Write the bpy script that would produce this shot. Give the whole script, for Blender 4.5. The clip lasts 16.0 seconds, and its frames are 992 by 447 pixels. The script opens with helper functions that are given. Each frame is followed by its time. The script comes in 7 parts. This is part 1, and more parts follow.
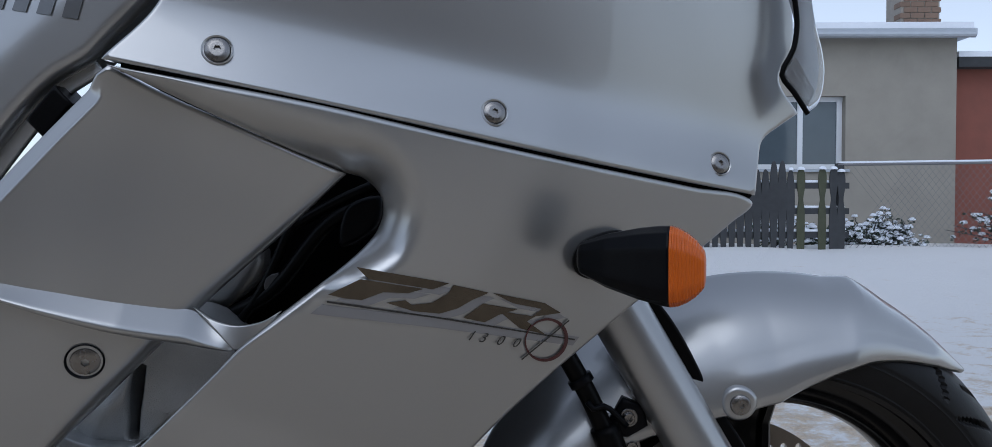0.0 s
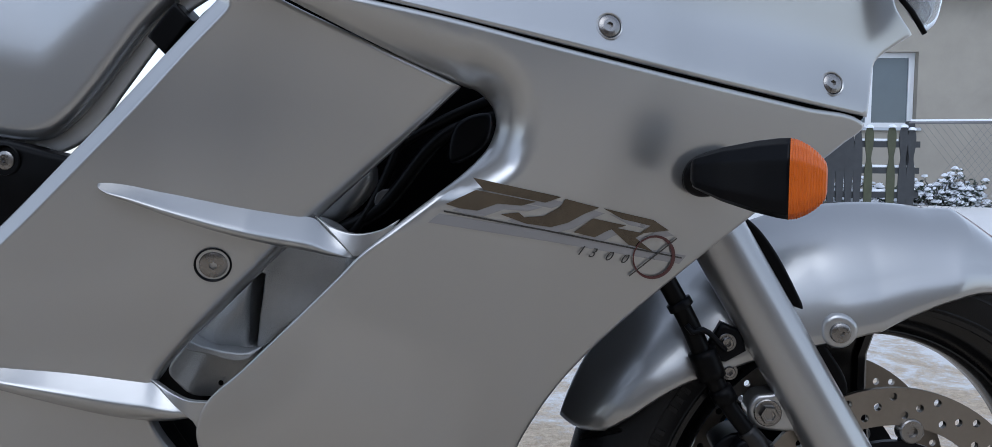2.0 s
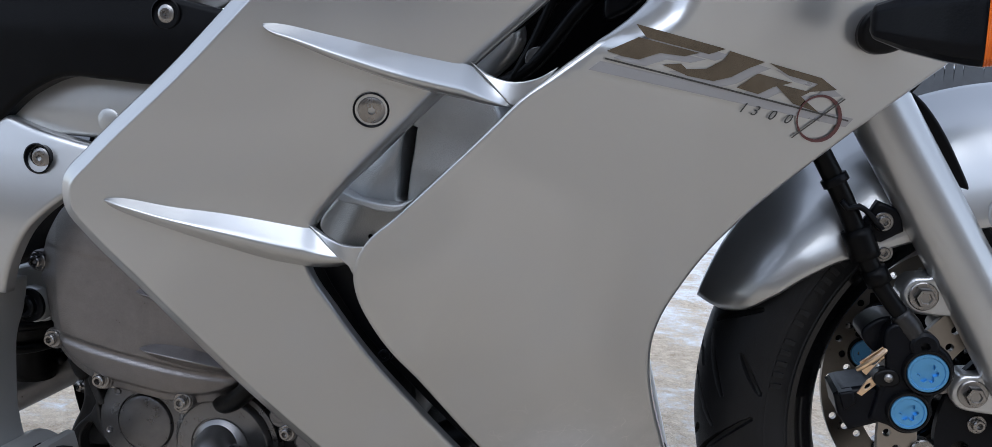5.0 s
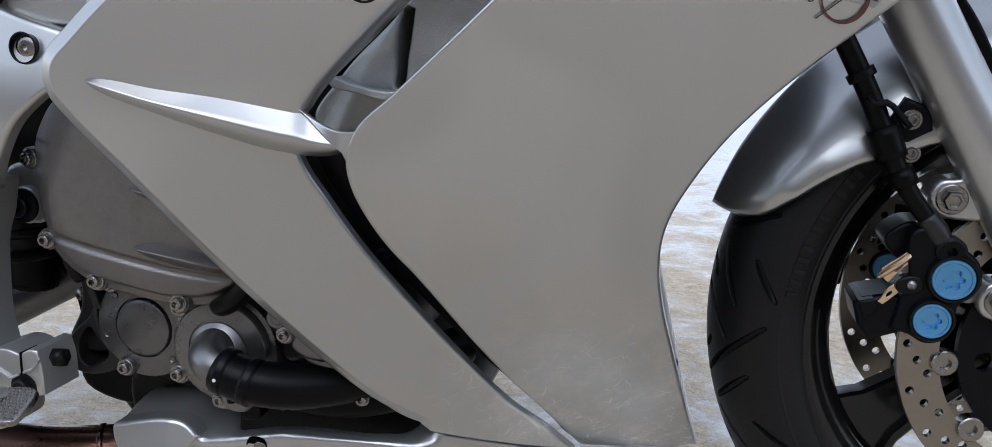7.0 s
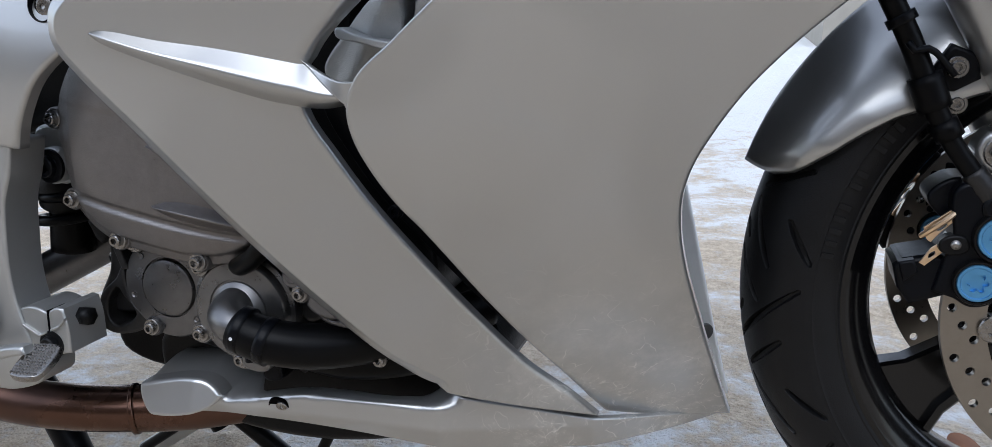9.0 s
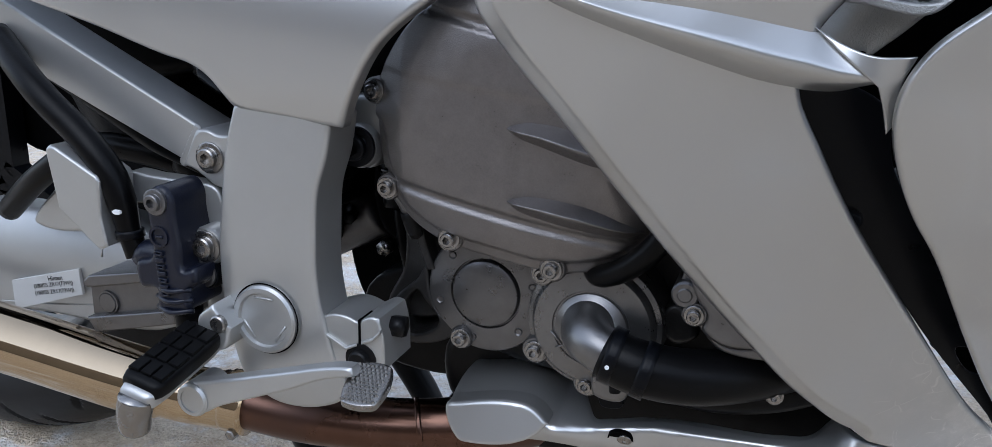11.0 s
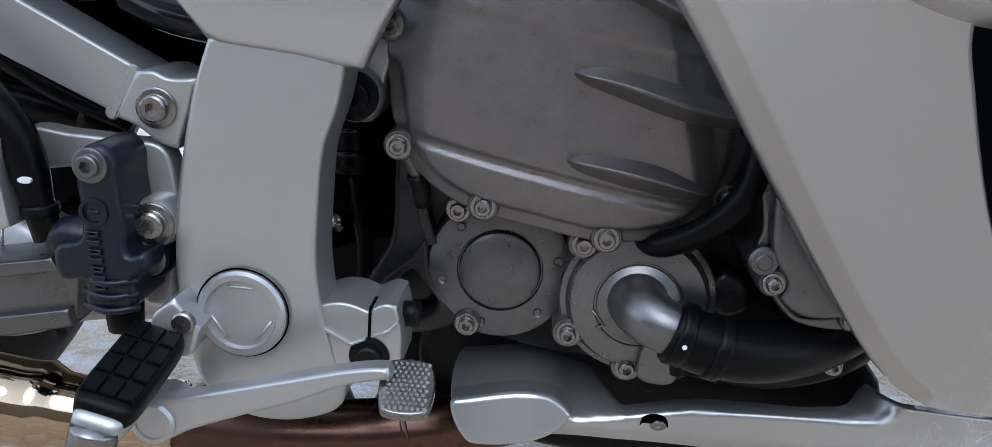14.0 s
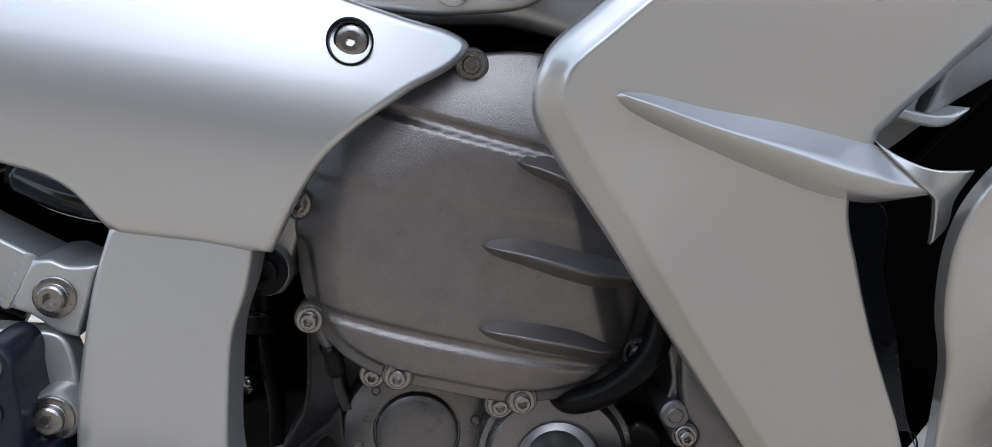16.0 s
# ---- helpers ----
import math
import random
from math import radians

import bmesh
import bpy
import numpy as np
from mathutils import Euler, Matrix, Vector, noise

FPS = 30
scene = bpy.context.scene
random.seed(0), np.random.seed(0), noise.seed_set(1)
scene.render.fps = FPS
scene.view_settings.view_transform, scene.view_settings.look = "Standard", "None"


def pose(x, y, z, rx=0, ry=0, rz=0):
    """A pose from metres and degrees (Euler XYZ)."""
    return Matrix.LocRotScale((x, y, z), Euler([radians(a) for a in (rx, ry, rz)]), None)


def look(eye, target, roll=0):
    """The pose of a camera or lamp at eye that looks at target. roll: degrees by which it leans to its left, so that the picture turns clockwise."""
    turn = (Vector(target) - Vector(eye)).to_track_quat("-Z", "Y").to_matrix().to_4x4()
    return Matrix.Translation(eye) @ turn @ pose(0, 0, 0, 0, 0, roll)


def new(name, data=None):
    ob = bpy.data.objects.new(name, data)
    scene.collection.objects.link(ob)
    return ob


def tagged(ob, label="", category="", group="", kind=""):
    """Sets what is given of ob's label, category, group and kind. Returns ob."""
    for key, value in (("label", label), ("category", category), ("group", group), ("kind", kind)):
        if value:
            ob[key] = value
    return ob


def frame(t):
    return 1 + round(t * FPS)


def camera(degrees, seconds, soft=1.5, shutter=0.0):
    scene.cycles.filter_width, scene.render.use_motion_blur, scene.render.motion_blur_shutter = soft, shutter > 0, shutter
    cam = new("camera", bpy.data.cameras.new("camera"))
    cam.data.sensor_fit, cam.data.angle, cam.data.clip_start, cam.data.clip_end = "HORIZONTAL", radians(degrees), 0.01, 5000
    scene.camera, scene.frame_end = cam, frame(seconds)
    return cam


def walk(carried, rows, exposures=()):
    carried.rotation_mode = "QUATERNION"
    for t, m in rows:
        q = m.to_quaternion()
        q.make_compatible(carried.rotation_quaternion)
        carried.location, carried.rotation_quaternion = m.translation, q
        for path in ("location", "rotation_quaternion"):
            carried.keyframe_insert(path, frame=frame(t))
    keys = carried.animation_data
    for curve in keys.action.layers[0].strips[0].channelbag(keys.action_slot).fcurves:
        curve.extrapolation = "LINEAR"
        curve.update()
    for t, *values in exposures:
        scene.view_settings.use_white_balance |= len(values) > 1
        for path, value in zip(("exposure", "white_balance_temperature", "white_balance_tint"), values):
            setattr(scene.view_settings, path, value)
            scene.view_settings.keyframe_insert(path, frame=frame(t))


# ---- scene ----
cam = camera(58.7, 16.0, soft=0.5)
PATH = [
    (0, (0.555, -0.866, 0.67), (0.513, 1.133, 0.616), 0.0),
    (0.5, (0.547, -0.864, 0.661), (0.486, 1.134, 0.587), 0.0),
    (1, (0.541, -0.865, 0.656), (0.457, 1.131, 0.563), 0.1),
    (1.5, (0.529, -0.873, 0.65), (0.421, 1.12, 0.528), 0.3),
    (2, (0.516, -0.875, 0.639), (0.35, 1.112, 0.491), 0.5),
    (2.5, (0.504, -0.879, 0.633), (0.283, 1.101, 0.459), 0.8),
    (3, (0.496, -0.878, 0.625), (0.239, 1.096, 0.428), 1.0),
    (3.5, (0.485, -0.876, 0.615), (0.189, 1.089, 0.388), 1.2),
    (4, (0.478, -0.876, 0.608), (0.142, 1.077, 0.343), 1.5),
    (4.2, (0.476, -0.876, 0.605), (0.122, 1.073, 0.327), 1.4),
    (6.3, (0.479, -0.861, 0.553), (0.083, 1.063, 0.179), 1.4),
    (6.5, (0.481, -0.852, 0.551), (0.071, 1.065, 0.157), 1.6),
    (7, (0.486, -0.848, 0.54), (0.07, 1.061, 0.113), 1.5),
    (7.5, (0.49, -0.843, 0.529), (0.072, 1.058, 0.069), 1.3),
    (8, (0.488, -0.84, 0.519), (0.069, 1.052, 0.024), 1.2),
    (8.5, (0.495, -0.835, 0.514), (0.065, 1.051, 0.008), 1.1),
    (9, (0.52, -0.822, 0.52), (-0.037, 1.039, 0.043), 0.5),
    (9.5, (0.554, -0.802, 0.545), (-0.268, 0.961, 0.079), -0.7),
    (10, (0.491, -0.785, 0.529), (-0.365, 0.953, 0.031), -0.6),
    (10.2, (0.436, -0.784, 0.526), (-0.397, 0.957, 0.004), -0.4),
    (12.3, (0.056, -0.744, 0.471), (-0.302, 1.136, -0.11), 2.9),
    (12.5, (0.051, -0.744, 0.466), (-0.297, 1.136, -0.123), 3.0),
    (13, (0.045, -0.741, 0.464), (-0.271, 1.143, -0.127), 3.3),
    (13.5, (0.04, -0.728, 0.466), (-0.184, 1.169, -0.126), 4.0),
    (14, (0.034, -0.721, 0.467), (-0.057, 1.191, -0.113), 4.8),
    (14.5, (0.032, -0.712, 0.474), (0.032, 1.212, -0.072), 4.8),
    (15, (0.025, -0.71, 0.488), (0.083, 1.227, -0.01), 4.0),
    (15.5, (0.027, -0.711, 0.505), (0.11, 1.236, 0.054), 3.5),
    (16, (0.028, -0.716, 0.516), (0.133, 1.245, 0.136), 3.3),
]
EXPOSURES = [(0, -0.46, 5590, 10), (1, -0.24, 5620, 10), (1.5, -0.14, 5630, 10), (2.5, 0.24, 5630, 10), (3, 0.27, 5630, 10), (3.5, 0.50, 5640, 10), (4, 0.67, 5650, 10), (6.5, 0.57, 5860, 10), (8.5, 0.60, 5880, 10), (10, 0.57, 5750, 10), (12.5, 0.87, 5560, 10), (14, 0.78, 5600, 10), (15.2, 0.8, 5720, 10), (16, 0.84, 5870, 10)]
walk(cam, [(t, look(eye, target, roll)) for t, eye, target, roll in PATH], EXPOSURES)

# ---- world, sun ----
world = bpy.data.worlds.new("winter_sky")
scene.world = world
world.use_nodes = True
wn = world.node_tree.nodes
sky = wn.new("ShaderNodeTexSky")
sky.sky_type, sky.sun_disc = "NISHITA", False
sky.sun_elevation, sky.sun_rotation = radians(50), radians(182)
sky.air_density, sky.dust_density, sky.ozone_density = 1.0, 0.5, 1.5
# an overcast veil: the dome is brighter overhead than at the skyline
wl = world.node_tree.links.new
dome_co, dome_z, veil, dim = wn.new("ShaderNodeTexCoord"), wn.new("ShaderNodeSeparateXYZ"), wn.new("ShaderNodeMapRange"), wn.new("ShaderNodeMix")
wl(dome_co.outputs["Generated"], dome_z.inputs[0])
wl(dome_z.outputs["Z"], veil.inputs["Value"])
veil.inputs["From Min"].default_value, veil.inputs["From Max"].default_value = 0.0, 1.0
veil.inputs["To Min"].default_value, veil.inputs["To Max"].default_value = 1.25, 1.65
dim.data_type, dim.blend_type = "RGBA", "MULTIPLY"
dim.inputs[0].default_value = 1.0
grey = wn.new("ShaderNodeHueSaturation")
grey.inputs["Saturation"].default_value = 0.34
wl(sky.outputs[0], grey.inputs["Color"])
wl(grey.outputs[0], dim.inputs[6])
wl(veil.outputs[0], dim.inputs[7])
wl(dim.outputs[2], wn["Background"].inputs[0])
wn["Background"].inputs[1].default_value = 0.14
sun = new("sun", bpy.data.lights.new("sun", "SUN"))
sun.data.energy, sun.data.angle, sun.data.color = 0.5, radians(40), (1.0, 0.96, 0.90)
sun.matrix_world = look((0, 0, 20), (0.35, 10.0, 8.0))

# ---- helpers of this scene ----
from mathutils.geometry import delaunay_2d_cdt
from mathutils.kdtree import KDTree


def link_mesh(name, verts, faces, mat, parent=None, label="", smooth=True, sharp=35):
    me = bpy.data.meshes.new(name)
    me.from_pydata([tuple(v) for v in verts], [], [tuple(f) for f in faces])
    me.materials.append(mat)
    if smooth:
        me.shade_smooth()
        if sharp:
            me.set_sharp_from_angle(angle=radians(sharp))
    me.update()
    ob = new(name, me)
    if parent:
        ob.parent = parent
    if label:
        tagged(ob, label)
    return ob


def join(*some):
    verts, faces = [], []
    for v, f in some:
        n = len(verts)
        verts += [tuple(p) for p in v]
        faces += [tuple(i + n for i in q) for q in f]
    return verts, faces


def moved(vf, m):
    return [tuple(m @ Vector(v)) for v in vf[0]], vf[1]


def spline(pts, step, closed=True):
    """A smooth line through control points; in 2D a point with a third value is a corner."""
    dim = 2 if closed else len(pts[0])
    p = [np.array(q[:dim], float) for q in pts]
    corner = [len(q) > dim for q in pts]
    n, out = len(p), []
    for i in range(n if closed else n - 1):
        a, b = p[i], p[(i + 1) % n]
        d = np.linalg.norm(b - a)
        if d < 1e-7:
            continue
        pa = None if (not closed and i == 0) or corner[i] else p[i - 1]
        pb = None if (not closed and i == n - 2) or corner[(i + 1) % n] else p[(i + 2) % n]
        ta = (b - a) / d if pa is None else ((b - a) / d + (a - pa) / max(np.linalg.norm(a - pa), 1e-6)) / 2
        tb = (b - a) / d if pb is None else ((b - a) / d + (pb - b) / max(np.linalg.norm(pb - b), 1e-6)) / 2
        k = max(1, math.ceil(d / step))
        for j in range(k):
            t = j / k
            out.append(a * (2*t**3 - 3*t*t + 1) + b * (3*t*t - 2*t**3) + d * ta * (t**3 - 2*t*t + t) + d * tb * (t**3 - t*t))
    if not closed:
        out.append(p[-1])
    return np.array(out)


def near_line(pts, line, closed=True):
    """The distance of points to a line, and where along it (0 to 1) the nearest place lies."""
    a = line
    b = np.roll(line, -1, 0) if closed else line[1:]
    a = a if closed else line[:-1]
    best, where = np.full(len(pts), 9.0), np.zeros(len(pts))
    for k in range(len(a)):
        ab = b[k] - a[k]
        t = np.clip(((pts - a[k]) @ ab) / max(ab @ ab, 1e-12), 0, 1)
        d = np.hypot(*(pts - a[k] - t[:, None] * ab).T)
        closer = d < best
        best[closer], where[closer] = d[closer], ((k + t) / len(a))[closer]
    return best, where


def edge_gap(pts, bounds):
    """The distance of points to the nearest of some closed lines."""
    tree = KDTree(sum(len(b) for b in bounds))
    own, k = [], 0
    for b in bounds:
        for i, q in enumerate(b):
            tree.insert((q[0], q[1], 0), k)
            own.append((b, i))
            k += 1
    tree.balance()
    gap = np.zeros(len(pts))
    for n, (x, z) in enumerate(pts):
        b, i = own[tree.find((x, z, 0))[1]]
        best = 9.0
        for j in (i - 1, i):
            ax, az = b[j]
            bx, bz = b[(j + 1) % len(b)]
            dx, dz = bx - ax, bz - az
            t = min(max(((x - ax) * dx + (z - az) * dz) / max(dx * dx + dz * dz, 1e-14), 0.0), 1.0)
            best = min(best, math.hypot(x - ax - t * dx, z - az - t * dz))
        gap[n] = best
    return gap


def inside(pts, line):
    x, z = pts[:, 0], pts[:, 1]
    odd = np.zeros(len(pts), bool)
    for (x0, z0), (x1, z1) in zip(line, np.roll(line, -1, 0)):
        if z0 != z1:
            odd ^= ((z0 > z) != (z1 > z)) & (x < (x1 - x0) * (z - z0) / (z1 - z0) + x0)
    return odd


def sheet(pts, f, thick=0.004, r=0.003, step=0.008, flange=None, holes=(), fine=0.6, bands=()):
    """A shell with a smooth outline in x and z, the front at y = f(x, z), rolled edges and thickness."""
    line = spline(pts, step * fine)
    if np.sum(line[:, 0] * np.roll(line[:, 1], -1) - line[:, 1] * np.roll(line[:, 0], -1)) < 0:
        line = line[::-1]
    cuts = [spline(h, step * fine) for h in holes]
    bounds = [line] + cuts
    spots, edges = [], []
    for b in bounds:
        n = len(spots)
        spots += list(b)
        edges += [(n + i, n + (i + 1) % len(b)) for i in range(len(b))]
    extra = []
    for b in bounds:
        t = np.roll(b, -1, 0) - np.roll(b, 1, 0)
        nrm = np.stack([-t[:, 1], t[:, 0]], 1) / np.maximum(np.hypot(*t.T), 1e-9)[:, None]
        for d in ((0.12 * r, 0.35 * r, 0.65 * r, r, 1.25 * r, *bands) if r > 0 else tuple(bands)):
            extra += [(d, b + nrm * d), (d, b - nrm * d)]
    lo, hi = line.min(0), line.max(0)
    gx, gz = np.meshgrid(np.arange(lo[0], hi[0], step), np.arange(lo[1], hi[1], step * 0.87))
    gx = gx + (np.arange(gx.shape[0]) % 2)[:, None] * step / 2
    extra.append((max((1.25 * r, *bands)) + 0.4 * step, np.stack([gx.ravel(), gz.ravel()], 1)))
    for d, pp in extra:
        ok = inside(pp, line)
        for c in cuts:
            ok &= ~inside(pp, c)
        pp = pp[ok]
        if len(pp):
            far = edge_gap(pp, bounds)
            spots += list(pp[far > d * 0.93])
    v2, _, tri, *_ = delaunay_2d_cdt([Vector(s) for s in spots], edges, [], 1, 1e-6)
    v2 = np.array([tuple(v) for v in v2])
    if cuts:
        mid = np.array([v2[list(t)].mean(0) for t in tri])
        gone = np.zeros(len(tri), bool)
        for c in cuts:
            gone |= inside(mid, c)
        tri = [t for t, g in zip(tri, gone) if not g]
    far = edge_gap(v2, bounds)
    drop = r - np.sqrt(np.maximum(r * r - np.maximum(r - far, 0) ** 2, 0)) if r > 0 else 0 * far
    y = f(v2[:, 0], v2[:, 1]) + 0 * far
    front = np.stack([v2[:, 0], y + drop, v2[:, 1]], 1)
    back = np.stack([v2[:, 0], y + np.maximum(thick, drop + 0.0005), v2[:, 1]], 1)
    n = len(front)
    verts = list(front) + list(back)
    faces = [tuple(t) for t in tri] + [tuple(n + i for i in reversed(t)) for t in tri]
    for b in bounds:
        yb = f(b[:, 0], b[:, 1]) + 0 * b[:, 0] + r
        s, m = len(verts), len(b)
        deep = flange if flange else max(thick - r, 0.0006)
        verts += [(q[0], w, q[1]) for q, w in zip(b, yb)] + [(q[0], w + deep, q[1]) for q, w in zip(b, yb)]
        ccw = np.sum(b[:, 0] * np.roll(b[:, 1], -1) - b[:, 1] * np.roll(b[:, 0], -1)) > 0
        if b is not line:
            ccw = ccw
        for i in range(m):
            j = (i + 1) % m
            q = (s + i, s + i + m, s + j + m, s + j)
            faces.append(q if (ccw == (b is line)) else q[::-1])
    return verts, faces


def flat(y):
    return lambda x, z: y + 0 * x


def panel(name, pts, f, mat, parent, label="", **kw):
    return link_mesh(name, *sheet(pts, f if callable(f) else flat(f), **kw), mat, parent, label, sharp=None)


def block(pts, y0, y1, r=0.003, step=0.012, holes=()):
    """A solid cut from a plate between y0 and y1, with rounded front edges."""
    return sheet(pts, flat(y0), thick=y1 - y0, r=r, step=step, flange=y1 - y0 - r, holes=holes, fine=0.5)


def revolve(profile, n=32, recess=None):
    """A turned body about z: profile of radius and height; recess: (radius function of the angle, depth) in the last ring."""
    verts, faces, rings = [], [], []
    for r, h in profile:
        if r < 1e-6:
            rings.append([len(verts)])
            verts.append((0, 0, h))
        else:
            rings.append(list(range(len(verts), len(verts) + n)))
            verts += [(r * math.cos(2 * math.pi * i / n), r * math.sin(2 * math.pi * i / n), h) for i in range(n)]
    if recess:
        shape, deep = recess
        top = profile[-1][1]
        for h in (top, top - deep):
            rings.append(list(range(len(verts), len(verts) + n)))
            verts += [(shape(2 * math.pi * i / n) * math.cos(2 * math.pi * i / n), shape(2 * math.pi * i / n) * math.sin(2 * math.pi * i / n), h) for i in range(n)]
        rings.append([len(verts)])
        verts.append((0, 0, top - deep))
    for a, b in zip(rings, rings[1:]):
        for i in range(n):
            j = (i + 1) % n
            if len(a) > 1 and len(b) > 1:
                faces.append((a[i], a[j], b[j], b[i]))
            elif len(a) > 1:
                faces.append((a[i], a[j], b[0]))
            elif len(b) > 1:
                faces.append((a[0], b[j], b[i]))
    return verts, faces


def hexagon(r):
    return lambda a: r * 0.866 / math.cos((a % (math.pi / 3)) - math.pi / 6)


def star(r):
    return lambda a: r * (1 + 0.2 * math.cos(6 * a) - 0.03 * math.cos(12 * a))


def tube(pts, r, n=16, step=0.008):
    """A round rod or hose through control points; r: one radius, or one for each point."""
    path = spline(pts, step, closed=False)
    radii = np.full(len(path), r) if np.isscalar(r) else None
    if radii is None:
        d = np.r_[0, np.cumsum([np.linalg.norm(np.subtract(b, a)) for a, b in zip(pts, pts[1:])])]
        e = np.r_[0, np.cumsum(np.linalg.norm(np.diff(path, axis=0), axis=1))]
        radii = np.interp(e / e[-1], d / d[-1], r)
    verts, faces = [], []
    side = None
    for i, p in enumerate(path):
        t = Vector(path[min(i + 1, len(path) - 1)] - path[max(i - 1, 0)]).normalized()
        if side is None:
            side = t.orthogonal().normalized()
        side = (side - t * side.dot(t)).normalized()
        up = t.cross(side)
        for k in range(n):
            a = 2 * math.pi * k / n
            verts.append(tuple(Vector(p) + float(radii[i]) * (math.cos(a) * side + math.sin(a) * up)))
    for i in range(len(path) - 1):
        for k in range(n):
            q = (k + 1) % n
            faces.append((i * n + k, i * n + q, (i + 1) * n + q, (i + 1) * n + k))
    faces.append(tuple(range(n))[::-1])
    faces.append(tuple(range((len(path) - 1) * n, len(path) * n)))
    return verts, faces


def ease(q):
    q = np.clip(q, 0, 1)
    return q * q * (3 - 2 * q)


def blade(up, low, f, n=80, keel=0.80, lean=(0.40, -0.60, 0.52), rise=0.0, stand=0.80, soft=1.0):
    """A blade that stands off the surface f: from its upper edge a broad face runs out to a rounded ridge, and a short underside back to the lower edge (x, z, height of the ridge)."""
    def even(pts):
        q = spline([tuple(v) for v in pts], 0.003, closed=False)
        d = np.r_[0, np.cumsum(np.hypot(*np.diff(q[:, :2], axis=0).T))]
        w = np.linspace(0, d[-1], n)
        q = np.stack([np.interp(w, d, q[:, k]) for k in range(q.shape[1])], 1)
        for _ in range(3):
            q[1:-1] = 0.25 * q[:-2] + 0.5 * q[1:-1] + 0.25 * q[2:]
        return q
    a, b = even(up), even(low)
    verts, faces = [], []
    for i in range(n):
        u, v, h = a[i], b[i][:2], b[i][2]
        pu = Vector((u[0], float(f(u[0], u[1])) + 0.001, u[1]))
        out = Vector((lean[0] - v[0], lean[1] + 0.27, lean[2] - v[1]))
        out = out / -out[1]
        pv = Vector((v[0], float(f(v[0], v[1])), v[1])) - out * h * 0.25
        pv[1] = float(f(pv[0], pv[2])) + 0.001
        r = pu.lerp(pv, keel) + out * h * stand
        if rise and i / (n - 1) > rise:
            q = ease((i / (n - 1) - rise) / (1 - rise))
            pu = pu + out * h * 0.80 * q
        p0, p2 = pu.lerp(r, 1 - 0.34 * soft), r.lerp(pv, 0.65 * soft)
        line = [pu.lerp(p0, k / 9) for k in range(10)]
        line += [p0.lerp(r, k / 10).lerp(r.lerp(p2, k / 10), k / 10) for k in range(1, 11)]
        line += [p2.lerp(pv, k / 5) for k in range(1, 6)]
        m = len(line)
        verts += [tuple(p) for p in line]
    for i in range(n - 1):
        for j in range(m - 1):
            q = i * m + j
            faces.append((q, q + 1, q + m + 1, q + m))
    faces.append(tuple(range(m))[::-1])
    faces.append(tuple(range((n - 1) * m, n * m)))
    return verts, faces


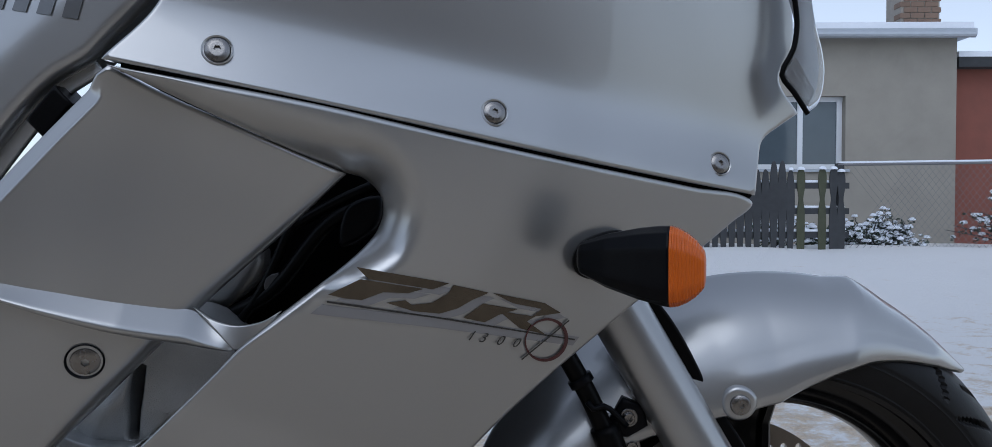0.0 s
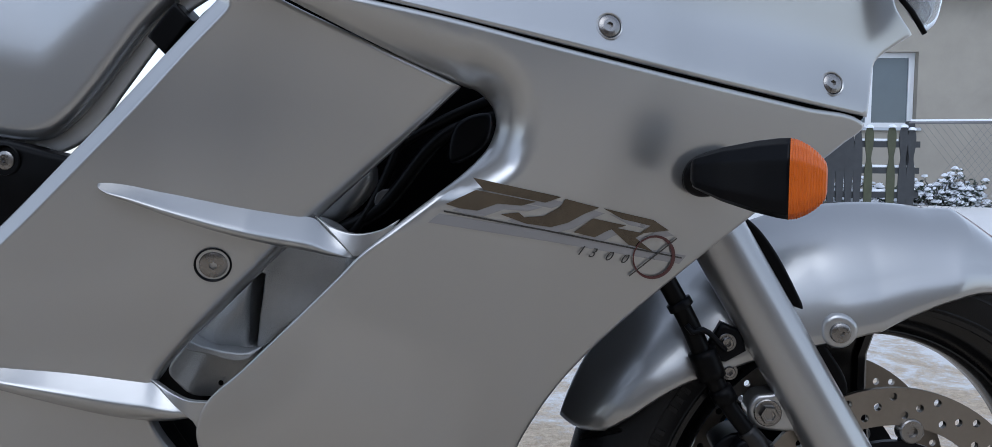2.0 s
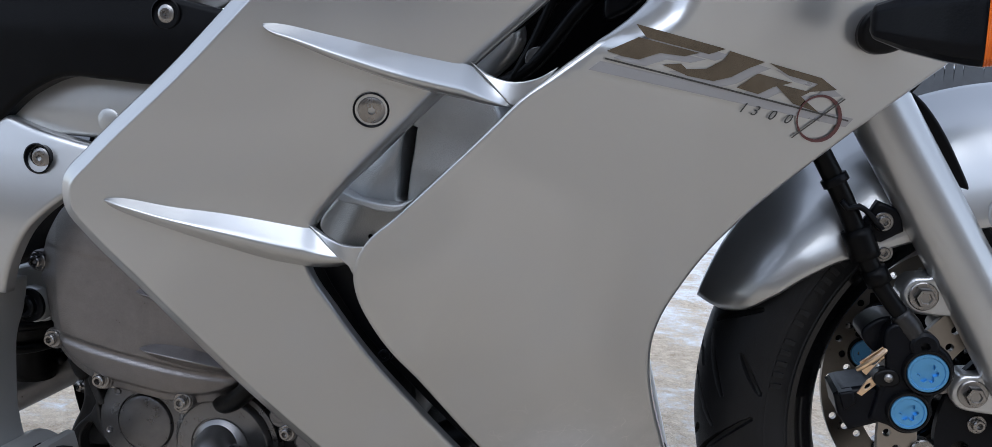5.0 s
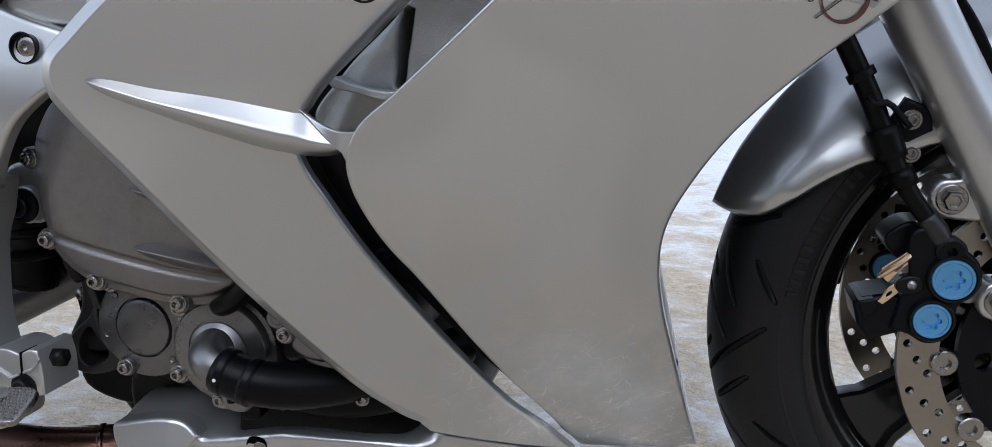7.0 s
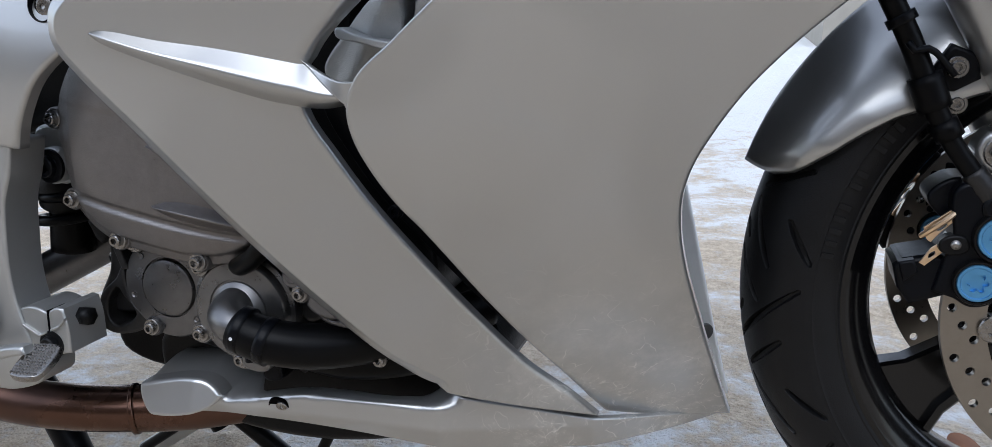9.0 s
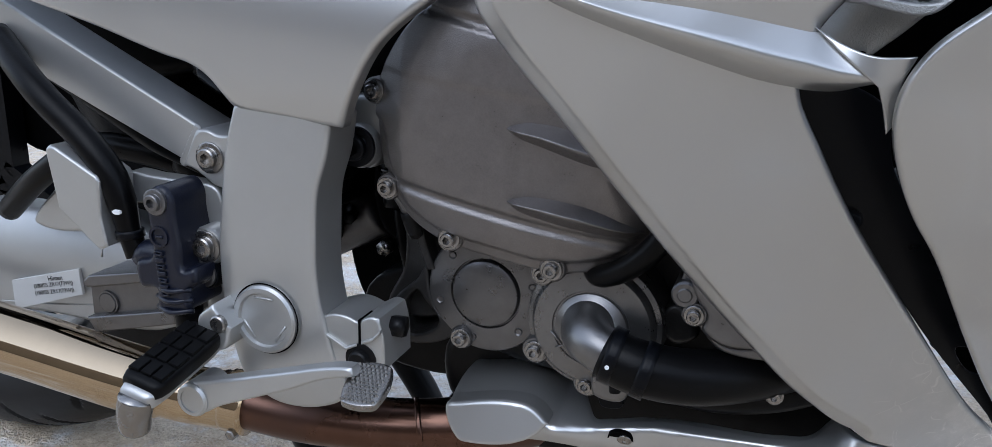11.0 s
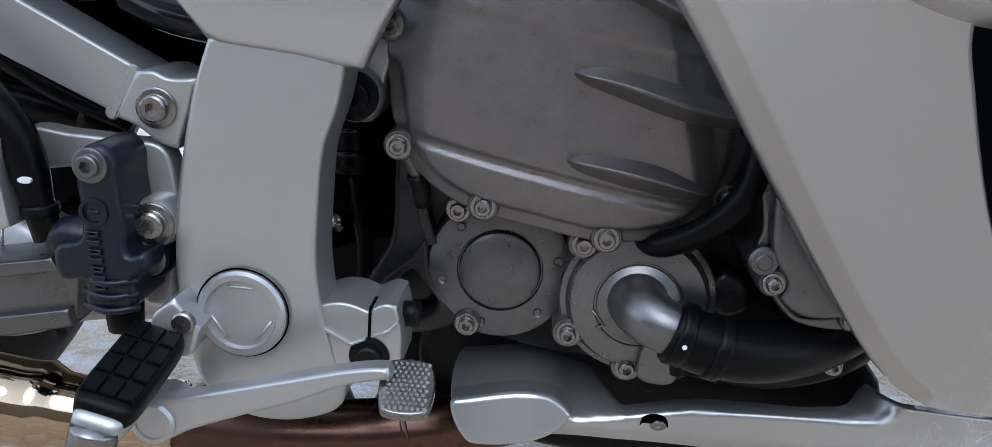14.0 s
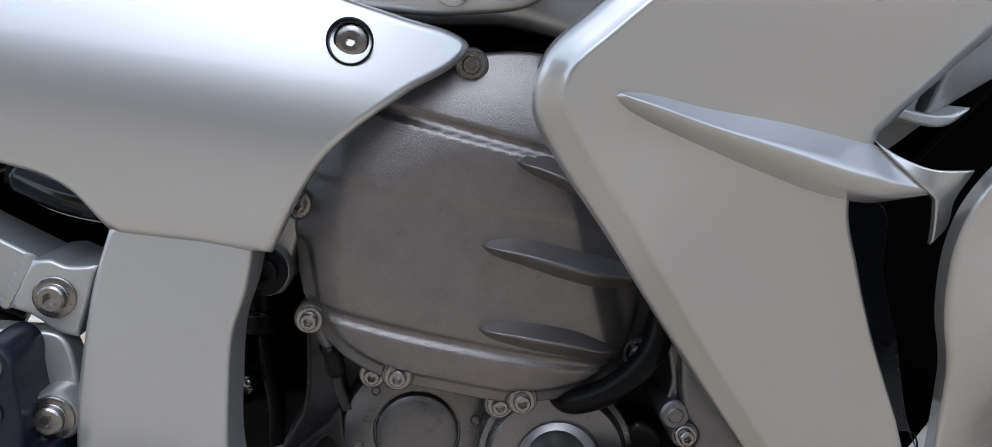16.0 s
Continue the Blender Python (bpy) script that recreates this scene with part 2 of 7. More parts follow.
# ---- materials ----
def material(name, base, rough=0.5, metal=0.0, vary=0.1, scale=40.0, bump=0.0, bump_scale=300.0, coat=0.0, stain=0.0, stain_colour=(0.2, 0.18, 0.15), spread=0.08, stain_scale=9.0, ior=1.5, spec=0.5):
    """A surface with a mottled colour, uneven gloss, fine relief, and stains of a shape of their own."""
    m = bpy.data.materials.new(name)
    m.use_nodes = True
    nt = m.node_tree
    b = nt.nodes["Principled BSDF"]
    L = nt.links.new

    def add(kind, **values):
        node = nt.nodes.new(kind)
        for k, v in values.items():
            node.inputs[k].default_value = v
        return node
    co = nt.nodes.new("ShaderNodeTexCoord")
    fine = add("ShaderNodeTexNoise", Scale=scale, Detail=6.0, Roughness=0.6)
    wide = add("ShaderNodeTexNoise", Scale=scale / 9, Detail=3.0)
    L(co.outputs["Object"], fine.inputs["Vector"])
    L(co.outputs["Object"], wide.inputs["Vector"])
    mean = nt.nodes.new("ShaderNodeMath")
    mean.operation = "ADD"
    L(fine.outputs["Fac"], mean.inputs[0])
    L(wide.outputs["Fac"], mean.inputs[1])
    tone = add("ShaderNodeMapRange", **{"From Min": 0.6, "From Max": 1.4, "To Min": 1 - vary, "To Max": 1 + vary})
    L(mean.outputs[0], tone.inputs["Value"])
    col = nt.nodes.new("ShaderNodeMix")
    col.data_type, col.blend_type = "RGBA", "MULTIPLY"
    col.inputs[0].default_value = 1.0
    col.inputs[6].default_value = (*base, 1)
    L(tone.outputs[0], col.inputs[7])
    last = col.outputs[2]
    gloss = add("ShaderNodeMapRange", **{"From Min": 0.6, "From Max": 1.4, "To Min": max(rough - spread, 0.02), "To Max": min(rough + spread, 1)})
    L(mean.outputs[0], gloss.inputs["Value"])
    rough_out = gloss.outputs[0]
    if stain > 0:
        sn = add("ShaderNodeTexNoise", Scale=stain_scale, Detail=8.0, Roughness=0.65, Distortion=0.6)
        L(co.outputs["Object"], sn.inputs["Vector"])
        sm = add("ShaderNodeMapRange", **{"From Min": 0.52, "From Max": 0.68, "To Min": 0.0, "To Max": stain})
        L(sn.outputs["Fac"], sm.inputs["Value"])
        mix = nt.nodes.new("ShaderNodeMix")
        mix.data_type = "RGBA"
        L(sm.outputs[0], mix.inputs[0])
        L(last, mix.inputs[6])
        mix.inputs[7].default_value = (*stain_colour, 1)
        last = mix.outputs[2]
        rg = nt.nodes.new("ShaderNodeMath")
        rg.operation, rg.use_clamp = "MULTIPLY_ADD", True
        L(sm.outputs[0], rg.inputs[0])
        rg.inputs[1].default_value = 0.35
        L(rough_out, rg.inputs[2])
        rough_out = rg.outputs[0]
    L(last, b.inputs["Base Color"])
    L(rough_out, b.inputs["Roughness"])
    b.inputs["Metallic"].default_value = metal
    b.inputs["Coat Weight"].default_value = coat
    b.inputs["Coat Roughness"].default_value = 0.04
    b.inputs["IOR"].default_value = ior
    b.inputs["Specular IOR Level"].default_value = spec
    if bump > 0:
        bn = add("ShaderNodeTexNoise", Scale=bump_scale, Detail=4.0)
        L(co.outputs["Object"], bn.inputs["Vector"])
        bp = add("ShaderNodeBump", Strength=bump, Distance=0.001)
        L(bn.outputs["Fac"], bp.inputs["Height"])
        L(bp.outputs[0], b.inputs["Normal"])
    return m


def silver_paint(name, base, rough, coat):
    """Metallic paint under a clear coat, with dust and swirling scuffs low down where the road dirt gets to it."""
    m = bpy.data.materials.new(name)
    m.use_nodes = True
    nt = m.node_tree
    b, L = nt.nodes["Principled BSDF"], nt.links.new
    co = nt.nodes.new("ShaderNodeTexCoord")
    place = nt.nodes.new("ShaderNodeSeparateXYZ")
    L(co.outputs["Object"], place.inputs[0])

    def tex(kind, **values):
        n = nt.nodes.new(kind)
        for k, v in values.items():
            n.inputs[k].default_value = v
        L(co.outputs["Object"], n.inputs["Vector"])
        return n

    def calc(op, a, c):
        n = nt.nodes.new("ShaderNodeMath")
        n.operation, n.use_clamp = op, True
        for k, v in enumerate((a, c)):
            if isinstance(v, (int, float)):
                n.inputs[k].default_value = v
            else:
                L(v, n.inputs[k])
        return n.outputs[0]

    def span(value, a, c, d=0.0, e=1.0):
        n = nt.nodes.new("ShaderNodeMapRange")
        n.interpolation_type = "SMOOTHSTEP"
        n.inputs["From Min"].default_value, n.inputs["From Max"].default_value = a, c
        n.inputs["To Min"].default_value, n.inputs["To Max"].default_value = d, e
        L(value, n.inputs["Value"])
        return n.outputs[0]
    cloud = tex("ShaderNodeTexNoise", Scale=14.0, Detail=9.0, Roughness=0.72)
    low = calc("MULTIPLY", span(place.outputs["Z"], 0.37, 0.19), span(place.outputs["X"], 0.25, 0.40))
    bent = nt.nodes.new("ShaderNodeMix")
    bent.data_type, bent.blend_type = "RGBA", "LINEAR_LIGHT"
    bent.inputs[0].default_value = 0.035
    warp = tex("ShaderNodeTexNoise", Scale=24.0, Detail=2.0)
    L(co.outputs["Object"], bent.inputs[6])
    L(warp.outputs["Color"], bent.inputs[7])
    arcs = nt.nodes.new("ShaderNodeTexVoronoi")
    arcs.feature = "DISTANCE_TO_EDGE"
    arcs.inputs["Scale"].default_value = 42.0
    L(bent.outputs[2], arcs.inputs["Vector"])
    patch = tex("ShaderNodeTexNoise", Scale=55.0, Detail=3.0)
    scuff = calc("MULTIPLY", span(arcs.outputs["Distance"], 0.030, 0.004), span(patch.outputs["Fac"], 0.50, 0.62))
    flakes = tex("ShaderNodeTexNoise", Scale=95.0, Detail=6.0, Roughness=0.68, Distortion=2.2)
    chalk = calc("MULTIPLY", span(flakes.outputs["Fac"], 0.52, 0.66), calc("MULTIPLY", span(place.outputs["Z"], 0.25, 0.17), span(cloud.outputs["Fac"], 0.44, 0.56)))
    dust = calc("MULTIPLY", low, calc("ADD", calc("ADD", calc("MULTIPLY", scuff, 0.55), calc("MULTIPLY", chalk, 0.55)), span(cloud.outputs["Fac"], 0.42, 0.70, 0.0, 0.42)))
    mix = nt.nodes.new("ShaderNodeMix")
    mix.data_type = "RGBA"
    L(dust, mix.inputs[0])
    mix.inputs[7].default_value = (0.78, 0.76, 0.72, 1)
    # broad tone patches paint soft cloudy reflections into the base colour
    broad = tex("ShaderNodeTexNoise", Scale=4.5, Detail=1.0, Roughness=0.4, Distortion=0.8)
    mottled_sheen = nt.nodes.new("ShaderNodeMix")
    mottled_sheen.data_type = "RGBA"
    L(span(broad.outputs["Fac"], 0.40, 0.60), mottled_sheen.inputs[0])
    mottled_sheen.inputs[6].default_value, mottled_sheen.inputs[7].default_value = (*(0.95 * v for v in base), 1), (*(1.06 * v for v in base), 1)
    L(mottled_sheen.outputs[2], mix.inputs[6])
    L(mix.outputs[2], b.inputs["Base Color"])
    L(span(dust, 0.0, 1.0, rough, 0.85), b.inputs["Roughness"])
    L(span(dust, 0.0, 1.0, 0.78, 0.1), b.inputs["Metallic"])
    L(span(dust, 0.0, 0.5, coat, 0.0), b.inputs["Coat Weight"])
    b.inputs["Coat Roughness"].default_value = 0.03
    return m


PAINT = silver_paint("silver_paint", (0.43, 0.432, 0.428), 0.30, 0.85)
FRAME = material("satin_alloy_paint", (0.43, 0.432, 0.425), 0.36, 0.7, 0.03, 80, bump=0.03, bump_scale=900, spread=0.03)
CAST = material("sand_cast_alloy", (0.52, 0.525, 0.52), 0.42, 0.65, 0.08, 120, bump=0.45, bump_scale=1100, stain=0.2, stain_colour=(0.25, 0.25, 0.25))
ALLOY = material("bare_pump_alloy", (0.185, 0.182, 0.182), 0.30, 0.9, 0.16, 90, bump=0.10, bump_scale=900, stain=0.3, stain_colour=(0.2, 0.2, 0.2))
ENGINE = material("grey_engine_paint", (0.185, 0.174, 0.170), 0.32, 0.8, 0.14, 900, bump=0.30, bump_scale=1500, spread=0.05)
CRANK = material("dull_engine_casting", (0.145, 0.142, 0.143), 0.32, 0.8, 0.2, 90, bump=0.16, bump_scale=1500, stain=0.35, stain_colour=(0.09, 0.085, 0.08))
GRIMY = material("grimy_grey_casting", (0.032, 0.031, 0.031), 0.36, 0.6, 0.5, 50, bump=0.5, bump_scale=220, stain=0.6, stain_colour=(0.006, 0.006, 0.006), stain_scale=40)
# base darkened to put the shade of the engine bay into it
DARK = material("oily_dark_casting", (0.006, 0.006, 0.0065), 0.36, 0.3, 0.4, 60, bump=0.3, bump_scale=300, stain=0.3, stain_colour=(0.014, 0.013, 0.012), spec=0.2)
BLACK = material("black_plastic", (0.0022, 0.0022, 0.0026), 0.36, 0, 0.15, 60, bump=0.12, bump_scale=1500, spec=0.10)
SATIN = material("satin_black_paint", (0.0030, 0.0034, 0.0048), 0.32, 0, 0.2, 60, bump=0.10, bump_scale=700, spec=0.12)
GLOSSY = material("gloss_black_rim_paint", (0.003, 0.003, 0.0035), 0.16, 0, 0.1, 60, spread=0.03, spec=0.4)
# near-black colour that paints the shade in gaps and hollows
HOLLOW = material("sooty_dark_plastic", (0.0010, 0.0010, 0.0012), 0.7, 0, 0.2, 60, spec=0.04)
RUBBER = material("black_rubber", (0.0028, 0.0028, 0.0031), 0.34, 0, 0.2, 70, bump=0.10, bump_scale=600, spec=0.11)
TYRE = material("worn_tyre_rubber", (0.0075, 0.0076, 0.0083), 0.40, 0, 0.25, 50, bump=0.3, bump_scale=900, stain=0.12, stain_colour=(0.013, 0.012, 0.011), stain_scale=14, spec=0.2)
STEEL = material("zinc_steel", (0.27, 0.26, 0.25), 0.27, 1.0, 0.08, 200, bump=0.08, bump_scale=900, stain=0.25, stain_colour=(0.3, 0.27, 0.23))
HEATED = material("heat_tinted_steel", (0.12, 0.068, 0.05), 0.27, 1.0, 0.2, 30, stain=0.4, stain_colour=(0.09, 0.06, 0.055))
GOLDEN = material("straw_tinted_steel", (0.46, 0.36, 0.24), 0.06, 1.0, 0.1, 25, spread=0.05)
DISC = material("brushed_disc_steel", (0.27, 0.245, 0.215), 0.34, 1.0, 0.08, 200, bump=0.06, bump_scale=600, stain=0.15, stain_colour=(0.25, 0.21, 0.17))
CYLINDER = material("blue_black_enamel", (0.0055, 0.0070, 0.0150), 0.30, 0, 0.25, 60, bump=0.15, bump_scale=700, spec=0.35)
BLUE = material("blue_anodised_alloy", (0.13, 0.36, 0.66), 0.3, 0.85, 0.05, 80, spread=0.03)
BRASS = material("gilt_spring_steel", (0.75, 0.55, 0.36), 0.35, 1.0, 0.15, 100)
ORANGE = material("orange_lens_plastic", (0.62, 0.125, 0.008), 0.3, 0, 0.05, 80, coat=0.12, spec=0.3)
CLEAR = material("clear_lamp_glass", (0.9, 0.92, 0.93), 0.05, 0.0, 0.02, 30, spread=0.02)
CLEAR.node_tree.nodes["Principled BSDF"].inputs["Transmission Weight"].default_value = 0.85
GREY_DECAL = material("grey_decal_foil", (0.26, 0.26, 0.27), 0.3, 0.3, 0.04, 60, coat=0.5)
DARK_DECAL = material("smoked_chrome_foil", (0.10, 0.083, 0.062), 0.20, 0.9, 0.55, 45, coat=0.6)
PALE = material("pale_inner_plastic", (0.85, 0.86, 0.85), 0.35, 0.0, 0.06, 40)
INK = material("black_decal_ink", (0.02, 0.02, 0.02), 0.3, 0, 0.1, 60, coat=0.4)
RED = material("dark_red_decal_ink", (0.055, 0.006, 0.008), 0.3, 0, 0.1, 60, coat=0.4)
WHITE = material("white_paper_label", (0.50, 0.50, 0.49), 0.5, 0, 0.03, 60)
EMBLEM = material("grey_emblem", (0.16, 0.165, 0.17), 0.3, 0.4, 0.05, 60, coat=0.4)
PLASTER = material("grey_house_plaster", (0.33, 0.305, 0.26), 0.9, 0, 0.12, 3, bump=0.5, bump_scale=40, stain=0.35, stain_colour=(0.26, 0.235, 0.205), stain_scale=0.8)
PLASTER_DARK = material("brown_house_plaster", (0.22, 0.185, 0.15), 0.9, 0, 0.15, 2, bump=0.5, bump_scale=40, stain=0.5, stain_colour=(0.15, 0.125, 0.10), stain_scale=0.5)
REDWALL = material("red_painted_wall", (0.24, 0.085, 0.06), 0.85, 0, 0.15, 4, bump=0.5, bump_scale=40, stain=0.3, stain_colour=(0.22, 0.09, 0.07), stain_scale=0.9)
SNOW = material("fresh_snow", (0.86, 0.89, 0.94), 0.7, 0, 0.05, 20, bump=0.5, bump_scale=60)
TIN = material("galvanised_gutter", (0.45, 0.48, 0.52), 0.5, 0.3, 0.1, 10)
DARKWOOD = material("weathered_dark_wood", (0.045, 0.047, 0.05), 0.8, 0, 0.35, 12, bump=0.6, bump_scale=60)
MOSSY = material("mossy_wood", (0.07, 0.075, 0.045), 0.85, 0, 0.35, 12, bump=0.6, bump_scale=60)
BRICK = material("chimney_brick", (0.22, 0.15, 0.11), 0.9, 0, 0.3, 8, bump=0.6, bump_scale=30)
MORTAR = material("chimney_mortar", (0.32, 0.29, 0.25), 0.9, 0, 0.2, 10)
WIRE = material("grey_fence_wire", (0.20, 0.20, 0.20), 0.6, 0.4, 0.1, 30)
PVC = material("white_window_frame", (0.72, 0.74, 0.76), 0.4, 0, 0.03, 10)
PANE = material("dark_window_glass", (0.09, 0.115, 0.135), 0.05, 0, 0.1, 4, spread=0.03)
LEAFDARK = material("evergreen_leaf", (0.03, 0.045, 0.03), 0.6, 0, 0.4, 30)
DRYLEAF = material("dry_brown_leaf", (0.30, 0.12, 0.05), 0.6, 0, 0.3, 60)


def ground_material():
    m = bpy.data.materials.new("trodden_snow_and_dirt")
    m.use_nodes = True
    nt = m.node_tree
    L = nt.links.new
    b = nt.nodes["Principled BSDF"]
    co = nt.nodes.new("ShaderNodeTexCoord")

    def noise_node(scale, detail=6.0, rough=0.6, dist=0.0):
        n = nt.nodes.new("ShaderNodeTexNoise")
        n.inputs["Scale"].default_value, n.inputs["Detail"].default_value = scale, detail
        n.inputs["Roughness"].default_value, n.inputs["Distortion"].default_value = rough, dist
        L(co.outputs["Object"], n.inputs["Vector"])
        return n

    def calc(op, a, c):
        n = nt.nodes.new("ShaderNodeMath")
        n.operation = op
        for k, v in enumerate((a, c)):
            if isinstance(v, (int, float)):
                n.inputs[k].default_value = v
            else:
                L(v, n.inputs[k])
        return n.outputs[0]
    big, mid, small, grit = noise_node(1.1, 4), noise_node(7.0, 8, 0.68, 0.5), noise_node(45, 5, 0.65), noise_node(260, 3)
    both = calc("ADD", calc("MULTIPLY", big.outputs["Fac"], 0.35), calc("ADD", calc("MULTIPLY", mid.outputs["Fac"], 0.55), calc("MULTIPLY", small.outputs["Fac"], 0.30)))
    ramp = nt.nodes.new("ShaderNodeMapRange")
    ramp.inputs["From Min"].default_value, ramp.inputs["From Max"].default_value = 0.55, 0.66
    place = nt.nodes.new("ShaderNodeSeparateXYZ")
    L(co.outputs["Object"], place.inputs[0])
    away = nt.nodes.new("ShaderNodeMapRange")
    away.inputs["From Min"].default_value, away.inputs["From Max"].default_value = 1.2, 4.5
    away.inputs["To Min"].default_value, away.inputs["To Max"].default_value = 0.045, -0.14
    L(place.outputs["Y"], away.inputs["Value"])
    yard = nt.nodes.new("ShaderNodeMapRange")
    yard.inputs["From Min"].default_value, yard.inputs["From Max"].default_value = -0.2, -1.0
    yard.inputs["To Min"].default_value, yard.inputs["To Max"].default_value = 0.0, 0.05
    L(place.outputs["Y"], yard.inputs["Value"])
    L(calc("ADD", both, calc("ADD", away.outputs[0], yard.outputs[0])), ramp.inputs["Value"])
    dirt = nt.nodes.new("ShaderNodeMix")
    dirt.data_type = "RGBA"
    tone = nt.nodes.new("ShaderNodeMapRange")
    tone.inputs["From Min"].default_value, tone.inputs["From Max"].default_value = 0.35, 0.65
    L(calc("ADD", calc("MULTIPLY", small.outputs["Fac"], 0.6), calc("MULTIPLY", grit.outputs["Fac"], 0.4)), tone.inputs["Value"])
    L(tone.outputs[0], dirt.inputs[0])
    dirt.inputs[6].default_value, dirt.inputs[7].default_value = (0.44, 0.32, 0.20, 1), (0.86, 0.74, 0.57, 1)
    mix = nt.nodes.new("ShaderNodeMix")
    mix.data_type = "RGBA"
    L(ramp.outputs[0], mix.inputs[0])
    mix.inputs[6].default_value = (0.93, 0.92, 0.90, 1)
    L(dirt.outputs[2], mix.inputs[7])
    L(mix.outputs[2], b.inputs["Base Color"])
    b.inputs["Roughness"].default_value = 0.75
    bp = nt.nodes.new("ShaderNodeBump")
    bp.inputs["Strength"].default_value, bp.inputs["Distance"].default_value = 1.0, 0.05
    L(calc("ADD", calc("MULTIPLY", mid.outputs["Fac"], 0.5), calc("ADD", calc("MULTIPLY", small.outputs["Fac"], 0.32), calc("MULTIPLY", grit.outputs["Fac"], 0.10))), bp.inputs["Height"])
    L(bp.outputs[0], b.inputs["Normal"])
    return m


GROUND = ground_material()

# ---- ground ----
def ground_sheet():
    xs = np.unique(np.r_[-600, -200, -80, -40, -20, -10, np.arange(-6, 10, 0.12), 12, 14, 17, 20, 30, 50, 90, 200, 600])
    ys = np.unique(np.r_[-600, -200, -80, -30, -15, -8, np.arange(-3, 13, 0.12), 15, 18, 25, 40, 80, 200, 600])
    verts, faces = [], []
    for y in ys:
        for x in xs:
            d = math.hypot(x - 0.4, y)
            lump = 0.02 * noise.noise((x * 1.1, y * 1.1, 0)) + 0.012 * noise.noise((x * 4, y * 4, 3))
            bank = 0.10 * min(max((y - 4.5) / 4.0, 0), 1) * min(max((13 - y) / 3.0, 0), 1)
            dip = -0.055 * float(ease((0.55 - x) / 1.0))
            verts.append((x, y, dip + lump * min(max((d - 0.3) / 2, 0.25), 1) * (1 if d < 60 else 0) + bank * (1 + 0.4 * noise.noise((x * 0.7, y * 0.7, 8)))))
    n = len(xs)
    for j in range(len(ys) - 1):
        for i in range(n - 1):
            k = j * n + i
            faces.append((k, k + 1, k + n + 1, k + n))
    return verts, faces


ground = link_mesh("ground", *ground_sheet(), GROUND)
tagged(ground, "trodden snow over sandy brown dirt", "ground", kind="structure")


def thing(name, label, category, group="", at=(0, 0, 0)):
    e = new(name)
    e.location = at
    return tagged(e, label, category, group)


def cuboid(x0, x1, y0, y1, z0, z1):
    v = [(x, y, z) for z in (z0, z1) for y in (y0, y1) for x in (x0, x1)]
    return v, [(0, 2, 3, 1), (4, 5, 7, 6), (0, 1, 5, 4), (2, 6, 7, 3), (0, 4, 6, 2), (1, 3, 7, 5)]


# ---- houses behind ----
house = thing("house", "grey plastered house with a snowy flat roof", "house")
HY = 11.6
WALLX0, WALLX1 = 1.2, 6.71
WX0, WX1, WZ0, WZ1 = 3.6, 5.18, 1.10, 2.12
wall_v = (cuboid(WALLX0, WX0, HY, HY + 0.35, -0.1, 2.92), cuboid(WX1, WALLX1, HY, HY + 0.35, -0.1, 2.92), cuboid(WX0, WX1, HY, HY + 0.35, -0.1, WZ0), cuboid(WX0, WX1, HY, HY + 0.35, WZ1, 2.92),
              cuboid(WALLX1 - 0.35, WALLX1, HY + 0.35, HY + 6, -0.1, 2.92), cuboid(WALLX0, WALLX0 + 0.35, HY + 0.35, HY + 6, -0.1, 2.92), cuboid(WALLX0, WALLX1, HY + 6, HY + 6.3, -0.1, 2.92))
for piece in wall_v:
    link_mesh("wall", *piece, PLASTER, house, smooth=False)
roof = link_mesh("roof", *cuboid(WALLX0 - 0.2, WALLX1 + 0.15, HY - 0.25, HY + 6.4, 2.92, 3.01), TIN, house, smooth=False)
link_mesh("snow_cover", *cuboid(WALLX0 - 0.15, WALLX1 + 0.12, HY - 0.22, HY + 6.35, 3.013, 3.10), SNOW, roof, "layer of snow", smooth=False)
link_mesh("gutter", *tube([(WALLX0 - 0.2, HY - 0.29, 2.94), (WALLX1 + 0.1, HY - 0.29, 2.92)], 0.05, 10, 1.0), TIN, roof)
win = link_mesh("window", *join(cuboid(WX0, WX1, HY + 0.12, HY + 0.18, WZ0, WZ0 + 0.07), cuboid(WX0, WX1, HY + 0.12, HY + 0.18, WZ1 - 0.07, WZ1),
                *[cuboid(x, x + 0.075, HY + 0.118, HY + 0.182, WZ0 + 0.07, WZ1 - 0.07) for x in (WX0, 4.55, WX1 - 0.08)]), PVC, house, "white framed window", smooth=False)
for x0, x1 in ((WX0 + 0.075, 4.55), (4.625, WX1 - 0.08)):
    link_mesh("pane", *cuboid(x0, x1, HY + 0.145, HY + 0.155, WZ0 + 0.07, WZ1 - 0.07), PANE, win, smooth=False)
link_mesh("window_sill", *cuboid(WX0 - 0.05, WX1 + 0.05, HY - 0.06, HY + 0.12, WZ0 - 0.04, WZ0 - 0.002), TIN, win, smooth=False)
chim = link_mesh("chimney", *cuboid(6.10, 6.65, HY + 0.4, HY + 0.9, 3.0, 4.2), MORTAR, house, "rough brick chimney", smooth=False)
for row in range(14):
    for col in range(3):
        ob = None
        x = 6.09 + col * 0.2 + (0.1 if row % 2 else 0) - 0.05
        x0, x1 = max(x, 6.085), min(x + 0.185, 6.665)
        if x1 - x0 > 0.04:
            link_mesh("brick", *cuboid(x0, x1, HY + 0.385, HY + 0.6, 3.11 + row * 0.082, 3.18 + row * 0.082), BRICK, chim, smooth=False)
shed = thing("outbuilding", "low red painted outbuilding with a snowy roof", "outbuilding")
link_mesh("wall", *cuboid(6.78, 12.0, HY + 0.25, HY + 4, -0.1, 2.52), REDWALL, shed, smooth=False)
